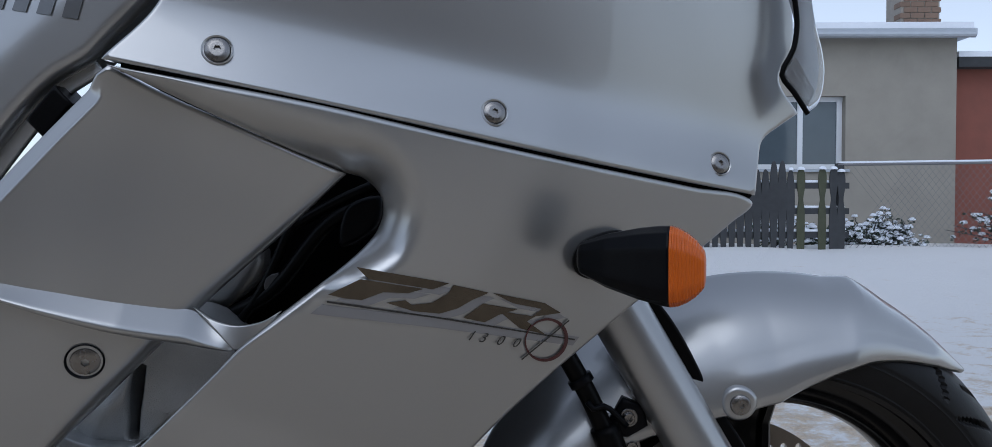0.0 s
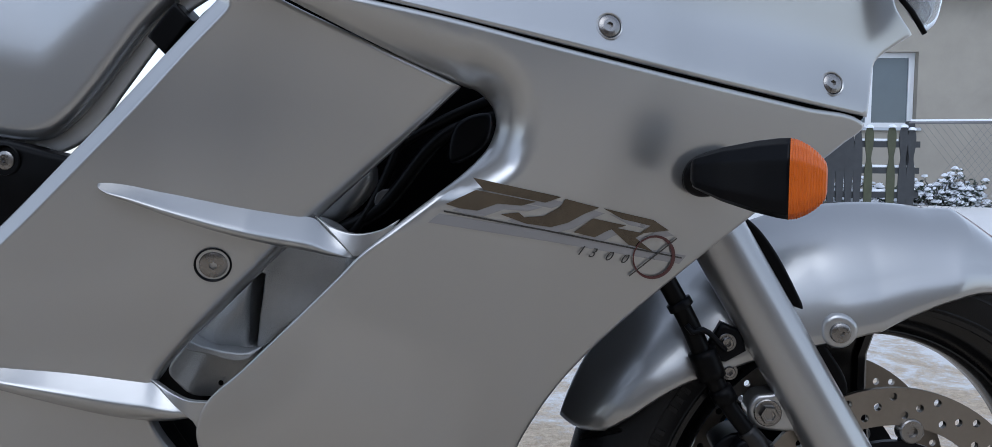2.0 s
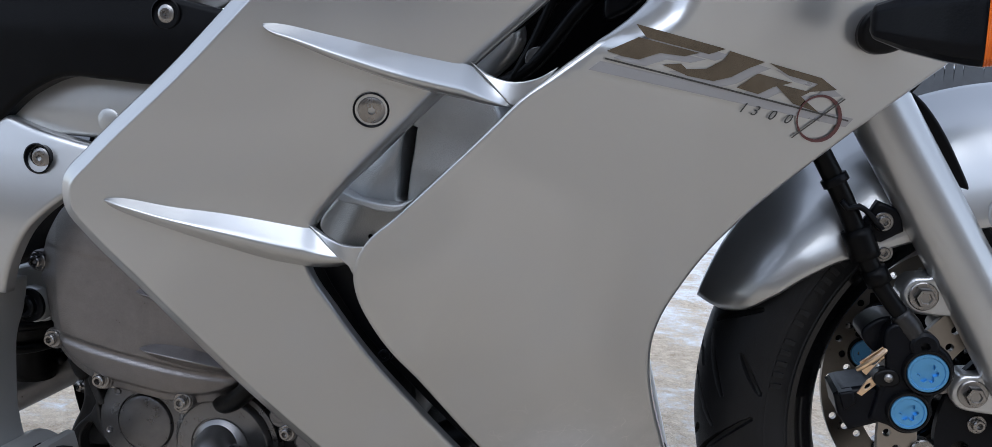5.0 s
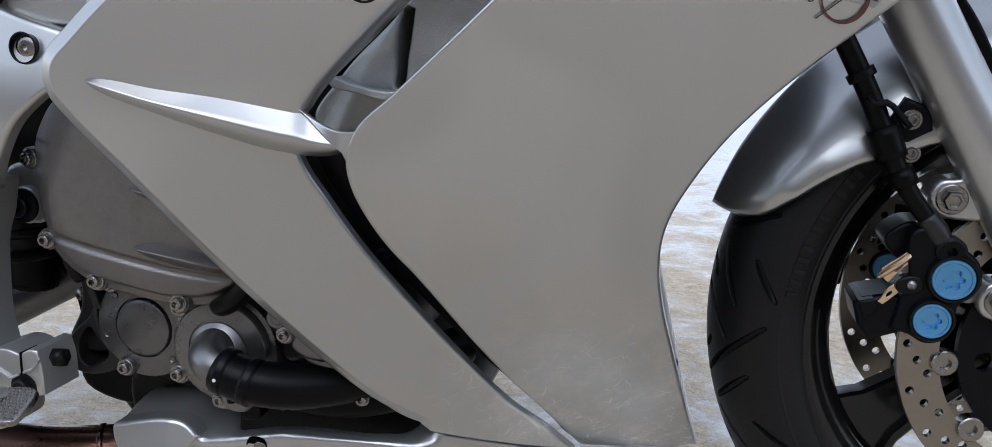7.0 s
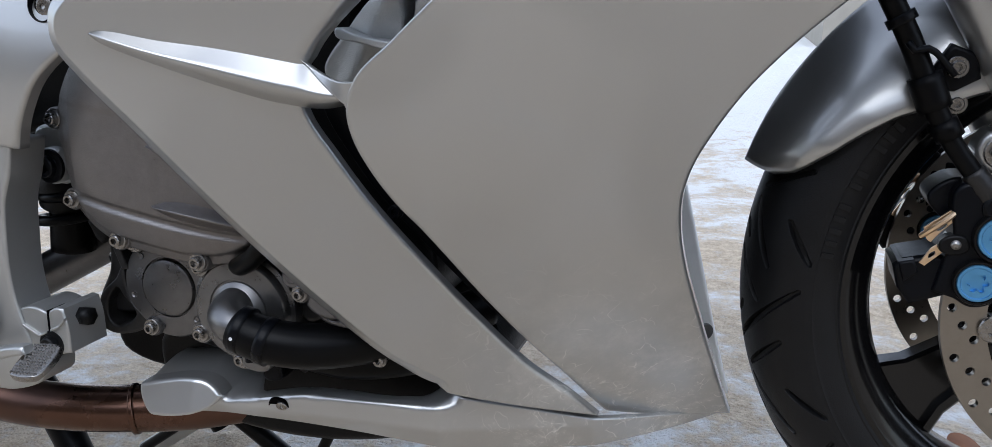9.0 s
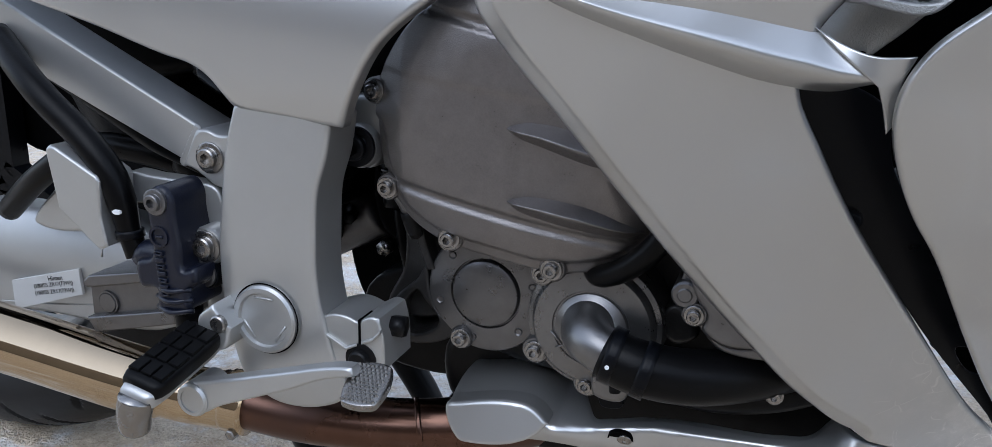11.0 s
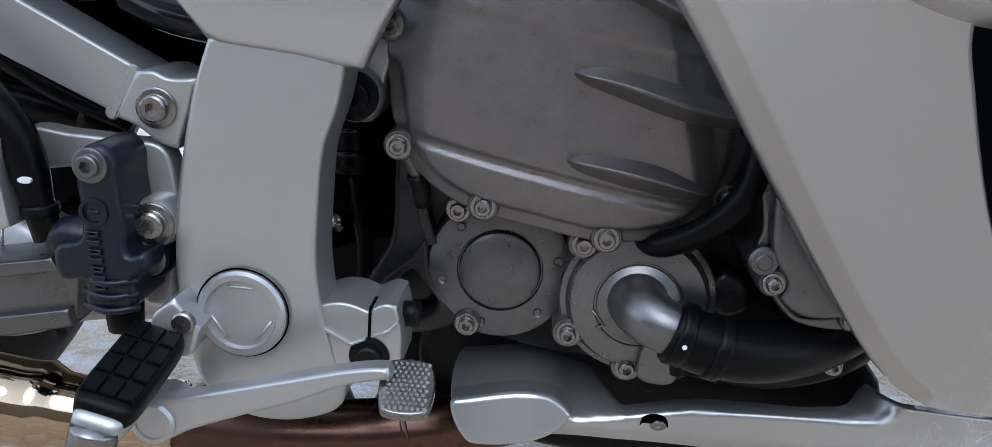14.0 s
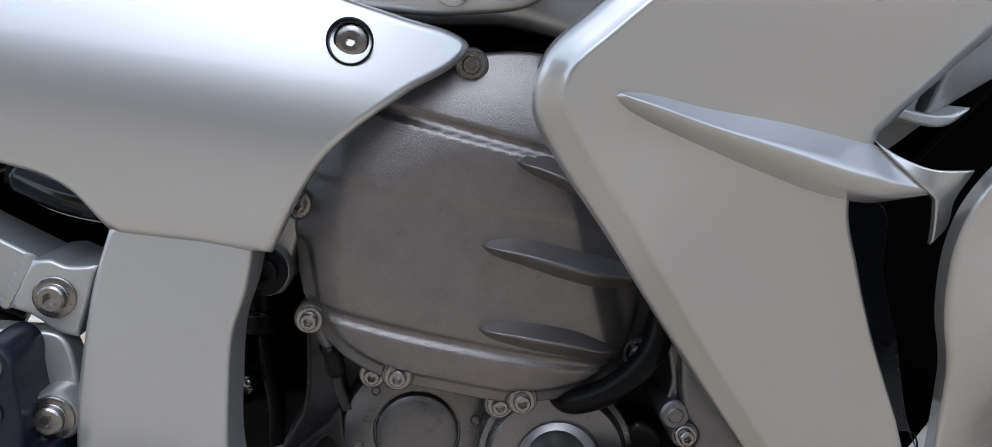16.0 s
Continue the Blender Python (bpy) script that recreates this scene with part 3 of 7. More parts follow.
sr = link_mesh("roof", *cuboid(6.74, 12.2, HY + 0.0, HY + 4.2, 2.52, 2.66), DARKWOOD, shed, smooth=False)
link_mesh("snow_cover", *cuboid(6.75, 12.2, HY + 0.02, HY + 4.2, 2.663, 2.74), SNOW, sr, "layer of snow", smooth=False)

# plain unseen wall, closes the place behind the camera; added for reflections
backdrop_wall = link_mesh("wall_south", *cuboid(-9.0, 10.0, -6.8, -6.5, -0.1, 3.3), PLASTER_DARK, smooth=False)
tagged(backdrop_wall, "plain brown wall, unseen, added for reflections in the paint", "wall", kind="structure")

# picket fence
FY = 9.6
fence = thing("picket_fence", "dark weathered picket fence capped with snow", "fence")
random.seed(4)
for i in range(26):
    x = 1.75 + i * 0.098 if i < 22 else (3.93, 4.18, 4.31, 4.40)[i - 22]
    if i in (22, 24):
        pass
    tall = 1.02 + random.uniform(-0.02, 0.02) + (0.12 if i in (19, 20) else 0)
    w = 0.030 if i < 22 else 0.042
    pts = [(x - w, 0.0, 1), (x + w, 0.0, 1), (x + w, tall - 0.06), (x + w * 0.55, tall - 0.015), (x, tall), (x - w * 0.55, tall - 0.015), (x - w, tall - 0.06)]
    if i >= 22:
        pts = [(x - w, 0.0, 1), (x + w, 0.0, 1), (x + w, 0.55), (x + w * 0.62, 0.68), (x + w, 0.8), (x + w, tall - 0.05), (x + w * 0.5, tall), (x - w * 0.5, tall), (x - w, tall - 0.05), (x - w, 0.8), (x - w * 0.62, 0.68), (x - w, 0.55)]
    p = link_mesh("picket", *block(pts, FY, FY + 0.02, r=0.002, step=0.06), MOSSY if i in (22, 23) else DARKWOOD, fence)
    if i >= 21:
        link_mesh("snow_cap", *moved(revolve([(w * 1.1, 0), (w * 1.05, 0.018), (w * 0.6, 0.033), (0, 0.038)], 12), Matrix.Translation((x, FY + 0.01, tall - 0.008))), SNOW, p)
for z in (0.22, 0.50, 0.80):
    rail = link_mesh("rail", *cuboid(1.6, 4.5, FY + 0.021, FY + 0.06, z, z + 0.07), DARKWOOD, fence, smooth=False)
    link_mesh("snow_strip", *tube([(1.65, FY + 0.045, z + 0.078), (2.9, FY + 0.045, z + 0.085), (4.45, FY + 0.045, z + 0.078)], 0.02, 8, 0.2), SNOW, rail)
post = link_mesh("post", *cuboid(4.36, 4.45, FY + 0.065, FY + 0.12, 0, 1.1), DARKWOOD, fence, smooth=False)

# wire netting fence
net = thing("wire_fence", "grey wire netting fence with a snowy top rail", "fence")
link_mesh("top_rail", *tube([(4.38, FY + 0.08, 1.085), (7.5, FY + 0.10, 1.125), (11.0, FY + 0.12, 1.16)], 0.018, 10, 0.3), WIRE, net)
link_mesh("snow_strip", *tube([(4.40, FY + 0.08, 1.108), (7.5, FY + 0.10, 1.148), (11.0, FY + 0.12, 1.183)], 0.014, 8, 0.3), SNOW, net)
for x in (6.35, 8.6, 10.7):
    link_mesh("post", *tube([(x, FY + 0.09, -0.05), (x, FY + 0.09, 1.13)], 0.022, 10, 0.5), WIRE, net)
strands = []
for k in range(-14, 90):
    for way in (1, -1):
        x0 = 4.5 + k * 0.08
        a, b = (x0, 0.05), (x0 + 1.03 * 0.8 * way, 1.08)
        if way < 0:
            a = (x0 + 0.8, 0.05)
            b = (x0 + 0.8 - 0.82, 1.08)
        if min(a[0], b[0]) >= 4.4 and max(a[0], b[0]) <= 11:
            strands.append(tube([(a[0], FY + 0.09 + 0.003 * way, a[1]), (b[0], FY + 0.09 + 0.003 * way, b[1])], 0.0022, 4, 2.0))
tagged(link_mesh("netting", *join(*strands), WIRE, net), kind="stuff")


# snowy bushes
def bush(x, y, size, seed):
    rnd = random.Random(seed)
    t = thing("snowy_bush", "low evergreen bush loaded with snow", "bush", "bushes along the fence", (x, y, 0))
    leaves, snow, stems = [], [], []
    for k in range(26):
        a = rnd.uniform(0, 6.28)
        reach = size * rnd.uniform(0.3, 1.0)
        tip = (reach * math.cos(a), reach * 0.6 * math.sin(a), size * rnd.uniform(0.35, 1.0) * (1.15 - 0.5 * reach / size))
        stems.append(tube([(0, 0, 0.02), (tip[0] * 0.5, tip[1] * 0.5, tip[2] * 0.65), tip], [0.014, 0.009, 0.004], 5, 0.1))
        for q in range(12):
            s = rnd.uniform(0.35, 1.0)
            c = Vector((tip[0] * s, tip[1] * s, tip[2] * (0.3 + 0.7 * s))) + Vector([rnd.gauss(0, 0.045) for _ in range(3)])
            for _ in range(3):
                d = Vector([rnd.uniform(-1, 1) for _ in range(3)]).normalized() * 0.045
                e = d.orthogonal().normalized() * 0.016
                n = len(leaves)
                leaves.append(([c, c + d * 0.5 + e, c + d, c + d * 0.5 - e], [(0, 1, 2, 3)]))
            if rnd.random() < 0.55:
                r = rnd.uniform(0.02, 0.05)
                v, f = revolve([(0, -r * 0.4), (r, -r * 0.1), (r * 0.75, r * 0.45), (0, r * 0.65)], 7)
                snow.append(([Vector(p) * rnd.uniform(0.8, 1.2) + c + Vector((0, 0, 0.02)) for p in v], f))
    link_mesh("stem", *join(*stems), DARKWOOD, t)
    tagged(link_mesh("foliage", *join(*leaves), LEAFDARK, t, smooth=False), kind="stuff")
    tagged(link_mesh("snow_clump", *join(*snow), SNOW, t), kind="stuff")


bush(5.0, 10.3, 0.55, 1)
bush(5.35, 10.5, 0.5, 2)
bush(4.0, 10.6, 0.5, 3)
bush(4.5, 10.5, 0.4, 4)
bush(6.95, 10.2, 1.1, 5)
bush(6.75, 9.9, 0.4, 6)

# a fallen leaf
leaf = thing("fallen_leaf", "curled brown leaf lying on the snow", "leaf", at=(0.78, 0.25, 0.012))
link_mesh("blade", *sheet([(-0.025, 0, 1), (-0.01, 0.016), (0.015, 0.014), (0.03, 0.0, 1), (0.012, -0.013), (-0.012, -0.012)], lambda x, z: 6 * x * x + 5 * z * z, thick=0.0008, r=0, step=0.006), DRYLEAF, leaf).matrix_basis = pose(0, 0, 0.01, -60, 10, 30)

# ---- the motorcycle ----
bike = thing("motorcycle", "silver sport touring motorcycle parked on snowy dirt", "motorcycle")


def P(name, vf, mat, parent=bike, label="", **kw):
    return link_mesh(name, *vf, mat, parent, label, **kw)


def S(name, vf, mat, parent=bike, label=""):
    """A part whose surface is smooth all over."""
    return link_mesh(name, *vf, mat, parent, label, sharp=None)




C = lambda *pts: [(x, z, 1) for x, z in pts]


def skin_side(x, z):
    a, b = x - 0.3, z - 0.45
    return -0.284 + 0.317*a - 0.399*b + 0.239*a*a - 0.066*a*b + 0.586*b*b


def skin_rear(x, z):
    a, b = x - 0.3, z - 0.45
    return -0.250 + 0.357*a - 0.296*b + 0.098*a*a - 0.348*a*b + 0.055*b*b


def seam(x):
    return 0.7555 - 0.181 * (x - 0.31)


def skin_upper(x, z):
    h = np.maximum(z - seam(x), 0)
    bend = 0.34 * h - 0.0030 * np.log1p(np.exp(np.clip((h - 0.040) / 0.0075, -30, 30)))
    return skin_side(x, seam(x)) + 0.002 + bend


# bolts
def fastener(kind):
    hexa = {"cap": (0.0052, 0.0064, 0.0030, 0.0046), "big": (0.0098, 0.008, 0.0055, 0.006), "screw": (0.0095, 0.0032, 0.0028, 0.0025), "small": (0.0048, 0.005, 0.0024, 0.003)}
    R, h, q, deep = hexa[kind]
    if kind == "screw":
        return revolve([(R, -0.004), (R, 0.0004), (R * 0.93, h * 0.55), (R * 0.62, h), (R * 0.5, h)], 36, (hexagon(q), deep))
    base = [(R * 1.55, -0.004), (R * 1.55, 0.0012), (R * 1.45, 0.0018), (R * 1.05, 0.0018)] if kind != "small" else [(R * 1.3, -0.002), (R * 1.3, 0.0008), (R, 0.0008)]
    return revolve(base + [(R, 0.0022), (R, h * 0.86), (R * 0.86, h)], 30, (hexagon(q), deep))


FASTENERS = {}


def bolt(kind, x, y, z, parent, mat=None, name="bolt", axis=(0, -1, 0), scale=1.0, label=""):
    mat = mat or STEEL
    key = (kind, mat.name)
    if key not in FASTENERS:
        ob = link_mesh(name, *fastener(kind), mat, parent, label, sharp=35)
        FASTENERS[key] = ob.data
    else:
        ob = new(name, FASTENERS[key])
        ob.parent = parent
        if label:
            tagged(ob, label)
    turn = Vector((0, 0, 1)).rotation_difference(Vector(axis)).to_matrix().to_4x4()
    ob.matrix_basis = Matrix.Translation((x, y, z)) @ turn @ pose(0, 0, 0, 0, 0, (x * 997 + z * 613) % 1 * 60) @ Matrix.Scale(scale, 4)
    return ob


def turned(profile, x, y, z, axis=(0, -1, 0), n=40, recess=None):
    turn = Vector((0, 0, 1)).rotation_difference(Vector(axis)).to_matrix().to_4x4()
    return moved(revolve(profile, n, recess), Matrix.Translation((x, y, z)) @ turn)


def bulged(vf, by=(0.003, 0.010, 0.017, 0.018)):
    """The fairing stands further out towards its rear: moves points along the lines to a place before it."""
    eye, out = np.array((0.50, -0.85, 0.56)), []
    for p in vf[0]:
        p = np.array(p)
        d = np.interp(p[0], [0.05, 0.15, 0.25, 0.30, 0.50], (*by, 0.0)) * (1 - ease((p[2] - 0.58) / 0.15))
        out.append(tuple(p + (eye - p) * (d / abs(eye[1] - p[1]))))
    return out, vf[1]


# side fairing with its air scoop
SCOOP = spline([(0.322, 0.746), (0.383, 0.715), (0.439, 0.689), (0.451, 0.685), (0.461, 0.674), (0.463, 0.663), (0.458, 0.648), (0.443, 0.630), (0.396, 0.592), (0.378, 0.581), (0.362, 0.570)], 0.004, closed=False)


def scooped(x, z):
    y = skin_side(x, z)
    pts = np.stack([np.ravel(x), np.ravel(z)], 1)
    d, s = near_line(pts, SCOOP, closed=False)
    w = np.interp(s, [0, 0.25, 0.5, 0.60, 0.66, 0.74, 1], [0.005, 0.021, 0.031, 0.030, 0.022, 0.005, 0.004])
    deep = np.interp(s, [0, 0.25, 0.5, 0.60, 0.66, 0.74, 1], [0.003, 0.017, 0.034, 0.036, 0.024, 0.003, 0.002])
    q = np.clip(1 - d / w, 0, 1)
    return y + deep * np.where(q < 0.12, 3.0 * q * q, 0.0432 + 0.72 * (q - 0.12) + 0.42 * (q - 0.12) ** 2)


FRONT_BULGE = (0.026, 0.026, 0.026, 0.026)
side_pts = [(0.312, 0.7505, 1), (0.429, 0.731), (0.507, 0.7145), (0.593, 0.6975), (0.693, 0.6795), (0.741, 0.671), (0.745, 0.667), (0.727, 0.652), (0.701, 0.632), (0.645, 0.589), (0.596, 0.550), (0.538, 0.499), (0.510, 0.468), (0.489, 0.436), (0.477, 0.412), (0.471, 0.390), (0.470, 0.362), (0.474, 0.328), (0.483, 0.285), (0.496, 0.226), (0.513, 0.151, 1), (0.453, 0.154), (0.405, 0.161, 1),
            (0.374, 0.217), (0.352, 0.252), (0.328, 0.295), (0.293, 0.360), (0.279, 0.382), (0.268, 0.405), (0.260, 0.432), (0.260, 0.452), (0.270, 0.474), (0.295, 0.497), (0.330, 0.530), (0.362, 0.561), (0.378, 0.577), (0.396, 0.592), (0.443, 0.630), (0.458, 0.648), (0.463, 0.663), (0.461, 0.674), (0.451, 0.685), (0.439, 0.689), (0.383, 0.715)]
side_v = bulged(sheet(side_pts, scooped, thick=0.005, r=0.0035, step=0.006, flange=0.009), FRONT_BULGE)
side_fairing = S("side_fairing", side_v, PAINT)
S("side_fairing", ([(x - 0.032, -y, z) for x, y, z in side_v[0]], [f[::-1] for f in side_v[1]]), PAINT)


def liner_edge(z):
    return np.interp(z, [0.134, 0.20, 0.372], [0.510, 0.492, 0.449])


liner = S("inner_liner", sheet([(0.509, 0.136, 1), (0.493, 0.195), (0.472, 0.280), (0.450, 0.368, 1), (0.395, 0.368, 1), (0.425, 0.250), (0.450, 0.140, 1)], lambda x, z: 0.05 + 0.75 * (x - liner_edge(z)), thick=0.004, r=0.002, step=0.010, flange=0.010), PALE, bike, "cream white inner fairing liner")
P("screw_cup", turned([(0.0085, -0.002), (0.0080, 0.0008), (0.0060, 0.0008), (0.0030, -0.001), (0, -0.001)], 0.4835, 0.0385, 0.205, axis=(0.61, -0.79, 0)), EMBLEM, liner)

# rear side panel with two blades
rear_pts = [(0.307, 0.7525, 1), (0.333, 0.738), (0.386, 0.713), (0.440, 0.688, 1), (0.399, 0.650), (0.342, 0.600), (0.274, 0.535), (0.227, 0.485), (0.219, 0.466), (0.219, 0.448), (0.233, 0.416), (0.253, 0.377), (0.283, 0.329), (0.316, 0.279), (0.351, 0.230), (0.380, 0.200), (0.403, 0.172, 1), (0.329, 0.191), (0.276, 0.210), (0.244, 0.236), (0.203, 0.285), (0.167, 0.333), (0.133, 0.381), (0.097, 0.433), (0.070, 0.471), (0.059, 0.492), (0.062, 0.516), (0.080, 0.536), (0.144, 0.595), (0.188, 0.638), (0.232, 0.681), (0.267, 0.716), (0.293, 0.741)]
REAR_EDGE = spline([(0.276, 0.211), (0.244, 0.236), (0.203, 0.285), (0.167, 0.333), (0.133, 0.381), (0.097, 0.433), (0.070, 0.471), (0.059, 0.492), (0.062, 0.516), (0.080, 0.536), (0.144, 0.595), (0.188, 0.638), (0.232, 0.681), (0.267, 0.716), (0.290, 0.738)], 0.006, closed=False)
SLOT_EDGE = spline([(0.440, 0.688), (0.399, 0.650), (0.342, 0.600), (0.274, 0.535), (0.227, 0.485)], 0.006, closed=False)


def skin_bent(x, z):
    pts = np.stack([np.ravel(x), np.ravel(z)], 1)
    q = np.clip(1 - near_line(pts, REAR_EDGE, closed=False)[0] / 0.0125, 0, 1)
    e = np.clip(1 - near_line(pts, SLOT_EDGE, closed=False)[0] / 0.009, 0, 1)
    return skin_rear(x, z) + 0.011 * (0.35 * ease(q * 4) * 0.25 + 0.9 * q ** 1.15) + 0.004 * e * e


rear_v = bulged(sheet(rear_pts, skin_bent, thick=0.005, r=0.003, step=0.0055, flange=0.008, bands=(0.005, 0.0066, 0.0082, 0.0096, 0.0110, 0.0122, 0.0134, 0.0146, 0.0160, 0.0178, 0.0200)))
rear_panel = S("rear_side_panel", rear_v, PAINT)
# unseen far-side panel, added to keep light out of the inside
S("rear_side_panel", ([(x, -y, z) for x, y, z in rear_v[0]], [f[::-1] for f in rear_v[1]]), PAINT)
S("blade", bulged(blade([(0.210, 0.6225), (0.214, 0.6232), (0.250, 0.617), (0.289, 0.6085), (0.341, 0.5985, 1), (0.354, 0.5865), (0.3690, 0.5730)], [(0.2105, 0.6205, 0.010), (0.213, 0.6165, 0.013), (0.226, 0.611, 0.015), (0.254, 0.599, 0.018), (0.293, 0.585, 0.021), (0.333, 0.575, 0.024), (0.361, 0.571, 0.025), (0.369, 0.573, 0.024)], skin_rear, rise=0.77)), PAINT, rear_panel)
S("blade", bulged(blade([(0.093, 0.5015), (0.098, 0.5025), (0.134, 0.4965), (0.171, 0.4915), (0.224, 0.481, 1), (0.239, 0.4685), (0.2550, 0.4550)], [(0.0925, 0.5000, 0.006), (0.096, 0.4965, 0.010), (0.104, 0.492, 0.013), (0.137, 0.4785, 0.017), (0.172, 0.4655, 0.020), (0.207, 0.4545, 0.021), (0.239, 0.451, 0.021), (0.255, 0.455, 0.020)], skin_rear, rise=0.76)), PAINT, rear_panel)


def saddle(x0, x1, z0, z1):
    def skin(x, z):
        low = skin_rear(x, z) - 0.018 * np.clip((z0 - z) / (z0 - z1), 0, 1)
        return low + (skin_side(x, z) + 0.010 - low) * np.clip((x - x0) / (x1 - x0), 0, 1) ** 1.5
    return skin


S("web", bulged(sheet([(0.340, 0.6005, 1), (0.354, 0.587), (0.3685, 0.5725, 1), (0.374, 0.571), (0.390, 0.583), (0.401, 0.598, 1), (0.388, 0.591), (0.370, 0.588), (0.354, 0.592)], saddle(0.345, 0.395, 0.5985, 0.573), r=0.001, step=0.004)), PAINT, rear_panel)
S("web", bulged(sheet([(0.222, 0.4835, 1), (0.237, 0.4695), (0.2545, 0.455, 1), (0.258, 0.445), (0.262, 0.430, 1), (0.267, 0.440), (0.265, 0.455), (0.270, 0.471, 1), (0.252, 0.470), (0.238, 0.4745)], saddle(0.228, 0.266, 0.481, 0.455), r=0.001, step=0.004)), PAINT, rear_panel)
cup = np.array(bulged(([(0.273, float(skin_rear(0.273, 0.567)), 0.567)], []))[0][0])
P("screw_cup", turned([(0.0122, 0.0010), (0.0117, 0.0014), (0.0108, 0.0004), (0.0105, -0.006), (0, -0.006)], cup[0], cup[1], cup[2], axis=(0.33, -1.0, -0.28)), SATIN, rear_panel)
bolt("screw", cup[0], cup[1] + 0.001, cup[2], rear_panel, name="screw", axis=(0.33, -1.0, -0.28))

# upper fairing
upper_pts = [(0.309, 0.7538, 1), (0.428, 0.7321), (0.506, 0.7166), (0.594, 0.6996), (0.694, 0.6820), (0.747, 0.6735, 1), (0.752, 0.698), (0.757, 0.718), (0.774, 0.731), (0.792, 0.742, 1), (0.772, 0.769), (0.784, 0.797), (0.780, 0.840), (0.760, 0.900), (0.700, 0.960), (0.600, 1.0, 1), (0.450, 0.96), (0.36, 0.86), (0.335, 0.79)]
upper = S("upper_fairing", sheet(upper_pts, skin_upper, thick=0.005, r=0.0025, step=0.009, flange=0.012), PAINT)
for x, z in ((0.371, 0.7625), (0.541, 0.730), (0.715, 0.698)):
    P("screw_cup", turned([(0.0098, 0.0010), (0.0094, 0.0013), (0.0086, 0.0008), (0.0084, -0.002), (0, -0.002)], x, float(skin_upper(x, z)) - 0.0005, z, axis=(0.3, -1, 0.25)), PAINT, upper)
    bolt("screw", x, float(skin_upper(x, z)) - 0.0005, z, upper, name="screw", scale=0.86, axis=(0.3, -1, 0.25))
# near-black rod behind the seam, added so the gap reads dark
S("seam_strip", tube([(x, float(skin_side(x, seam(x))) + 0.0105, seam(x) - 0.001) for x in np.linspace(0.318, 0.742, 14)], 0.0062, 10), HOLLOW, upper)

# headlamp
glass = lambda x, z: -0.158 + 13.0 * np.maximum(x - 0.772, 0) ** 2
lamp = S("headlamp", sheet([(0.772, 0.850, 1), (0.779, 0.809), (0.776, 0.789), (0.767, 0.769, 1), (0.789, 0.739, 1), (0.801, 0.748), (0.8075, 0.772), (0.805, 0.789), (0.797, 0.812), (0.790, 0.850, 1)], glass, thick=0.003, r=0.004, step=0.005), CLEAR, bike, "clear moulded headlamp glass")
S("reflector", sheet([(0.774, 0.845), (0.780, 0.809), (0.778, 0.790), (0.771, 0.771), (0.789, 0.745), (0.797, 0.755), (0.801, 0.775), (0.796, 0.805), (0.786, 0.845)], lambda x, z: glass(x, z) + 0.006, thick=0.003, r=0.001, step=0.006), TIN, lamp)
S("side_lamp", sheet(C((0.771, 0.770), (0.778, 0.785), (0.796, 0.757), (0.789, 0.744)), lambda x, z: glass(x, z) + 0.003, thick=0.003, r=0.001, step=0.005), EMBLEM, lamp)
S("bezel", tube([(0.774, -0.158, 0.845), (0.779, -0.1575, 0.809), (0.776, -0.1585, 0.789), (0.767, -0.1585, 0.769), (0.7775, -0.1578, 0.7545), (0.789, -0.1545, 0.7385)], 0.0022, 8), BLACK, lamp)

# decals on the side fairing, thin foils that follow it
def foil(name, pts, mat, lift=0.0008, label=""):
    return P(name, bulged(sheet(pts, lambda x, z: skin_side(x, z) - lift, thick=0.0005, r=0, step=0.007), FRONT_BULGE), mat, side_fairing, label)


foil("decal_stripe", C((0.4215, 0.5968), (0.4290, 0.6026), (0.6035, 0.5672), (0.5985, 0.5610)), GREY_DECAL, label="grey decal stripe")
foil("decal_line", C((0.432, 0.6036), (0.432, 0.6048), (0.600, 0.5662), (0.600, 0.5650)), INK, 0.0012)
EMBLEM_BARS = (C((0.451, 0.6265), (0.510, 0.6122), (0.499, 0.6085), (0.458, 0.6180)),
    C((0.433, 0.6090), (0.453, 0.6182), (0.493, 0.6092), (0.483, 0.6068), (0.467, 0.6085), (0.4535, 0.6040), (0.443, 0.6058)),
    C((0.513, 0.6110), (0.537, 0.6045), (0.526, 0.6000), (0.515, 0.5940), (0.503, 0.5910), (0.486, 0.5940), (0.469, 0.6010), (0.481, 0.6020), (0.485, 0.5985), (0.498, 0.5990), (0.509, 0.6050)),
    C((0.540, 0.6040), (0.577, 0.5950), (0.589, 0.5870), (0.567, 0.5850), (0.575, 0.5908), (0.554, 0.5960)),
    C((0.519, 0.5870), (0.533, 0.5968), (0.557, 0.5912), (0.544, 0.5880), (0.534, 0.5830)),
    C((0.544, 0.5908), (0.570, 0.5852), (0.564, 0.5820), (0.578, 0.5710), (0.559, 0.5770)))
for pts in EMBLEM_BARS:
    foil("emblem_bar", pts, DARK_DECAL, 0.0011)
    foil("emblem_shadow", [(x + 0.0042, z - 0.0042, 1) for x, z, c in pts], GREY_DECAL, 0.0007)
ring = []
for k in range(60):
    a, b = 2 * math.pi * k / 60, 2 * math.pi * (k + 1) / 60
    wa, wb = 0.0013 + 0.0007 * math.cos(a + 0.3), 0.0013 + 0.0007 * math.cos(b + 0.3)
    ring.append([(0.578 + r * math.cos(q) * 0.97, 0.567 + r * math.sin(q)) for r, q in ((0.0155 + wa, a), (0.0155 + wb, b), (0.0152 - wb * 0.3, b), (0.0152 - wa * 0.3, a))])
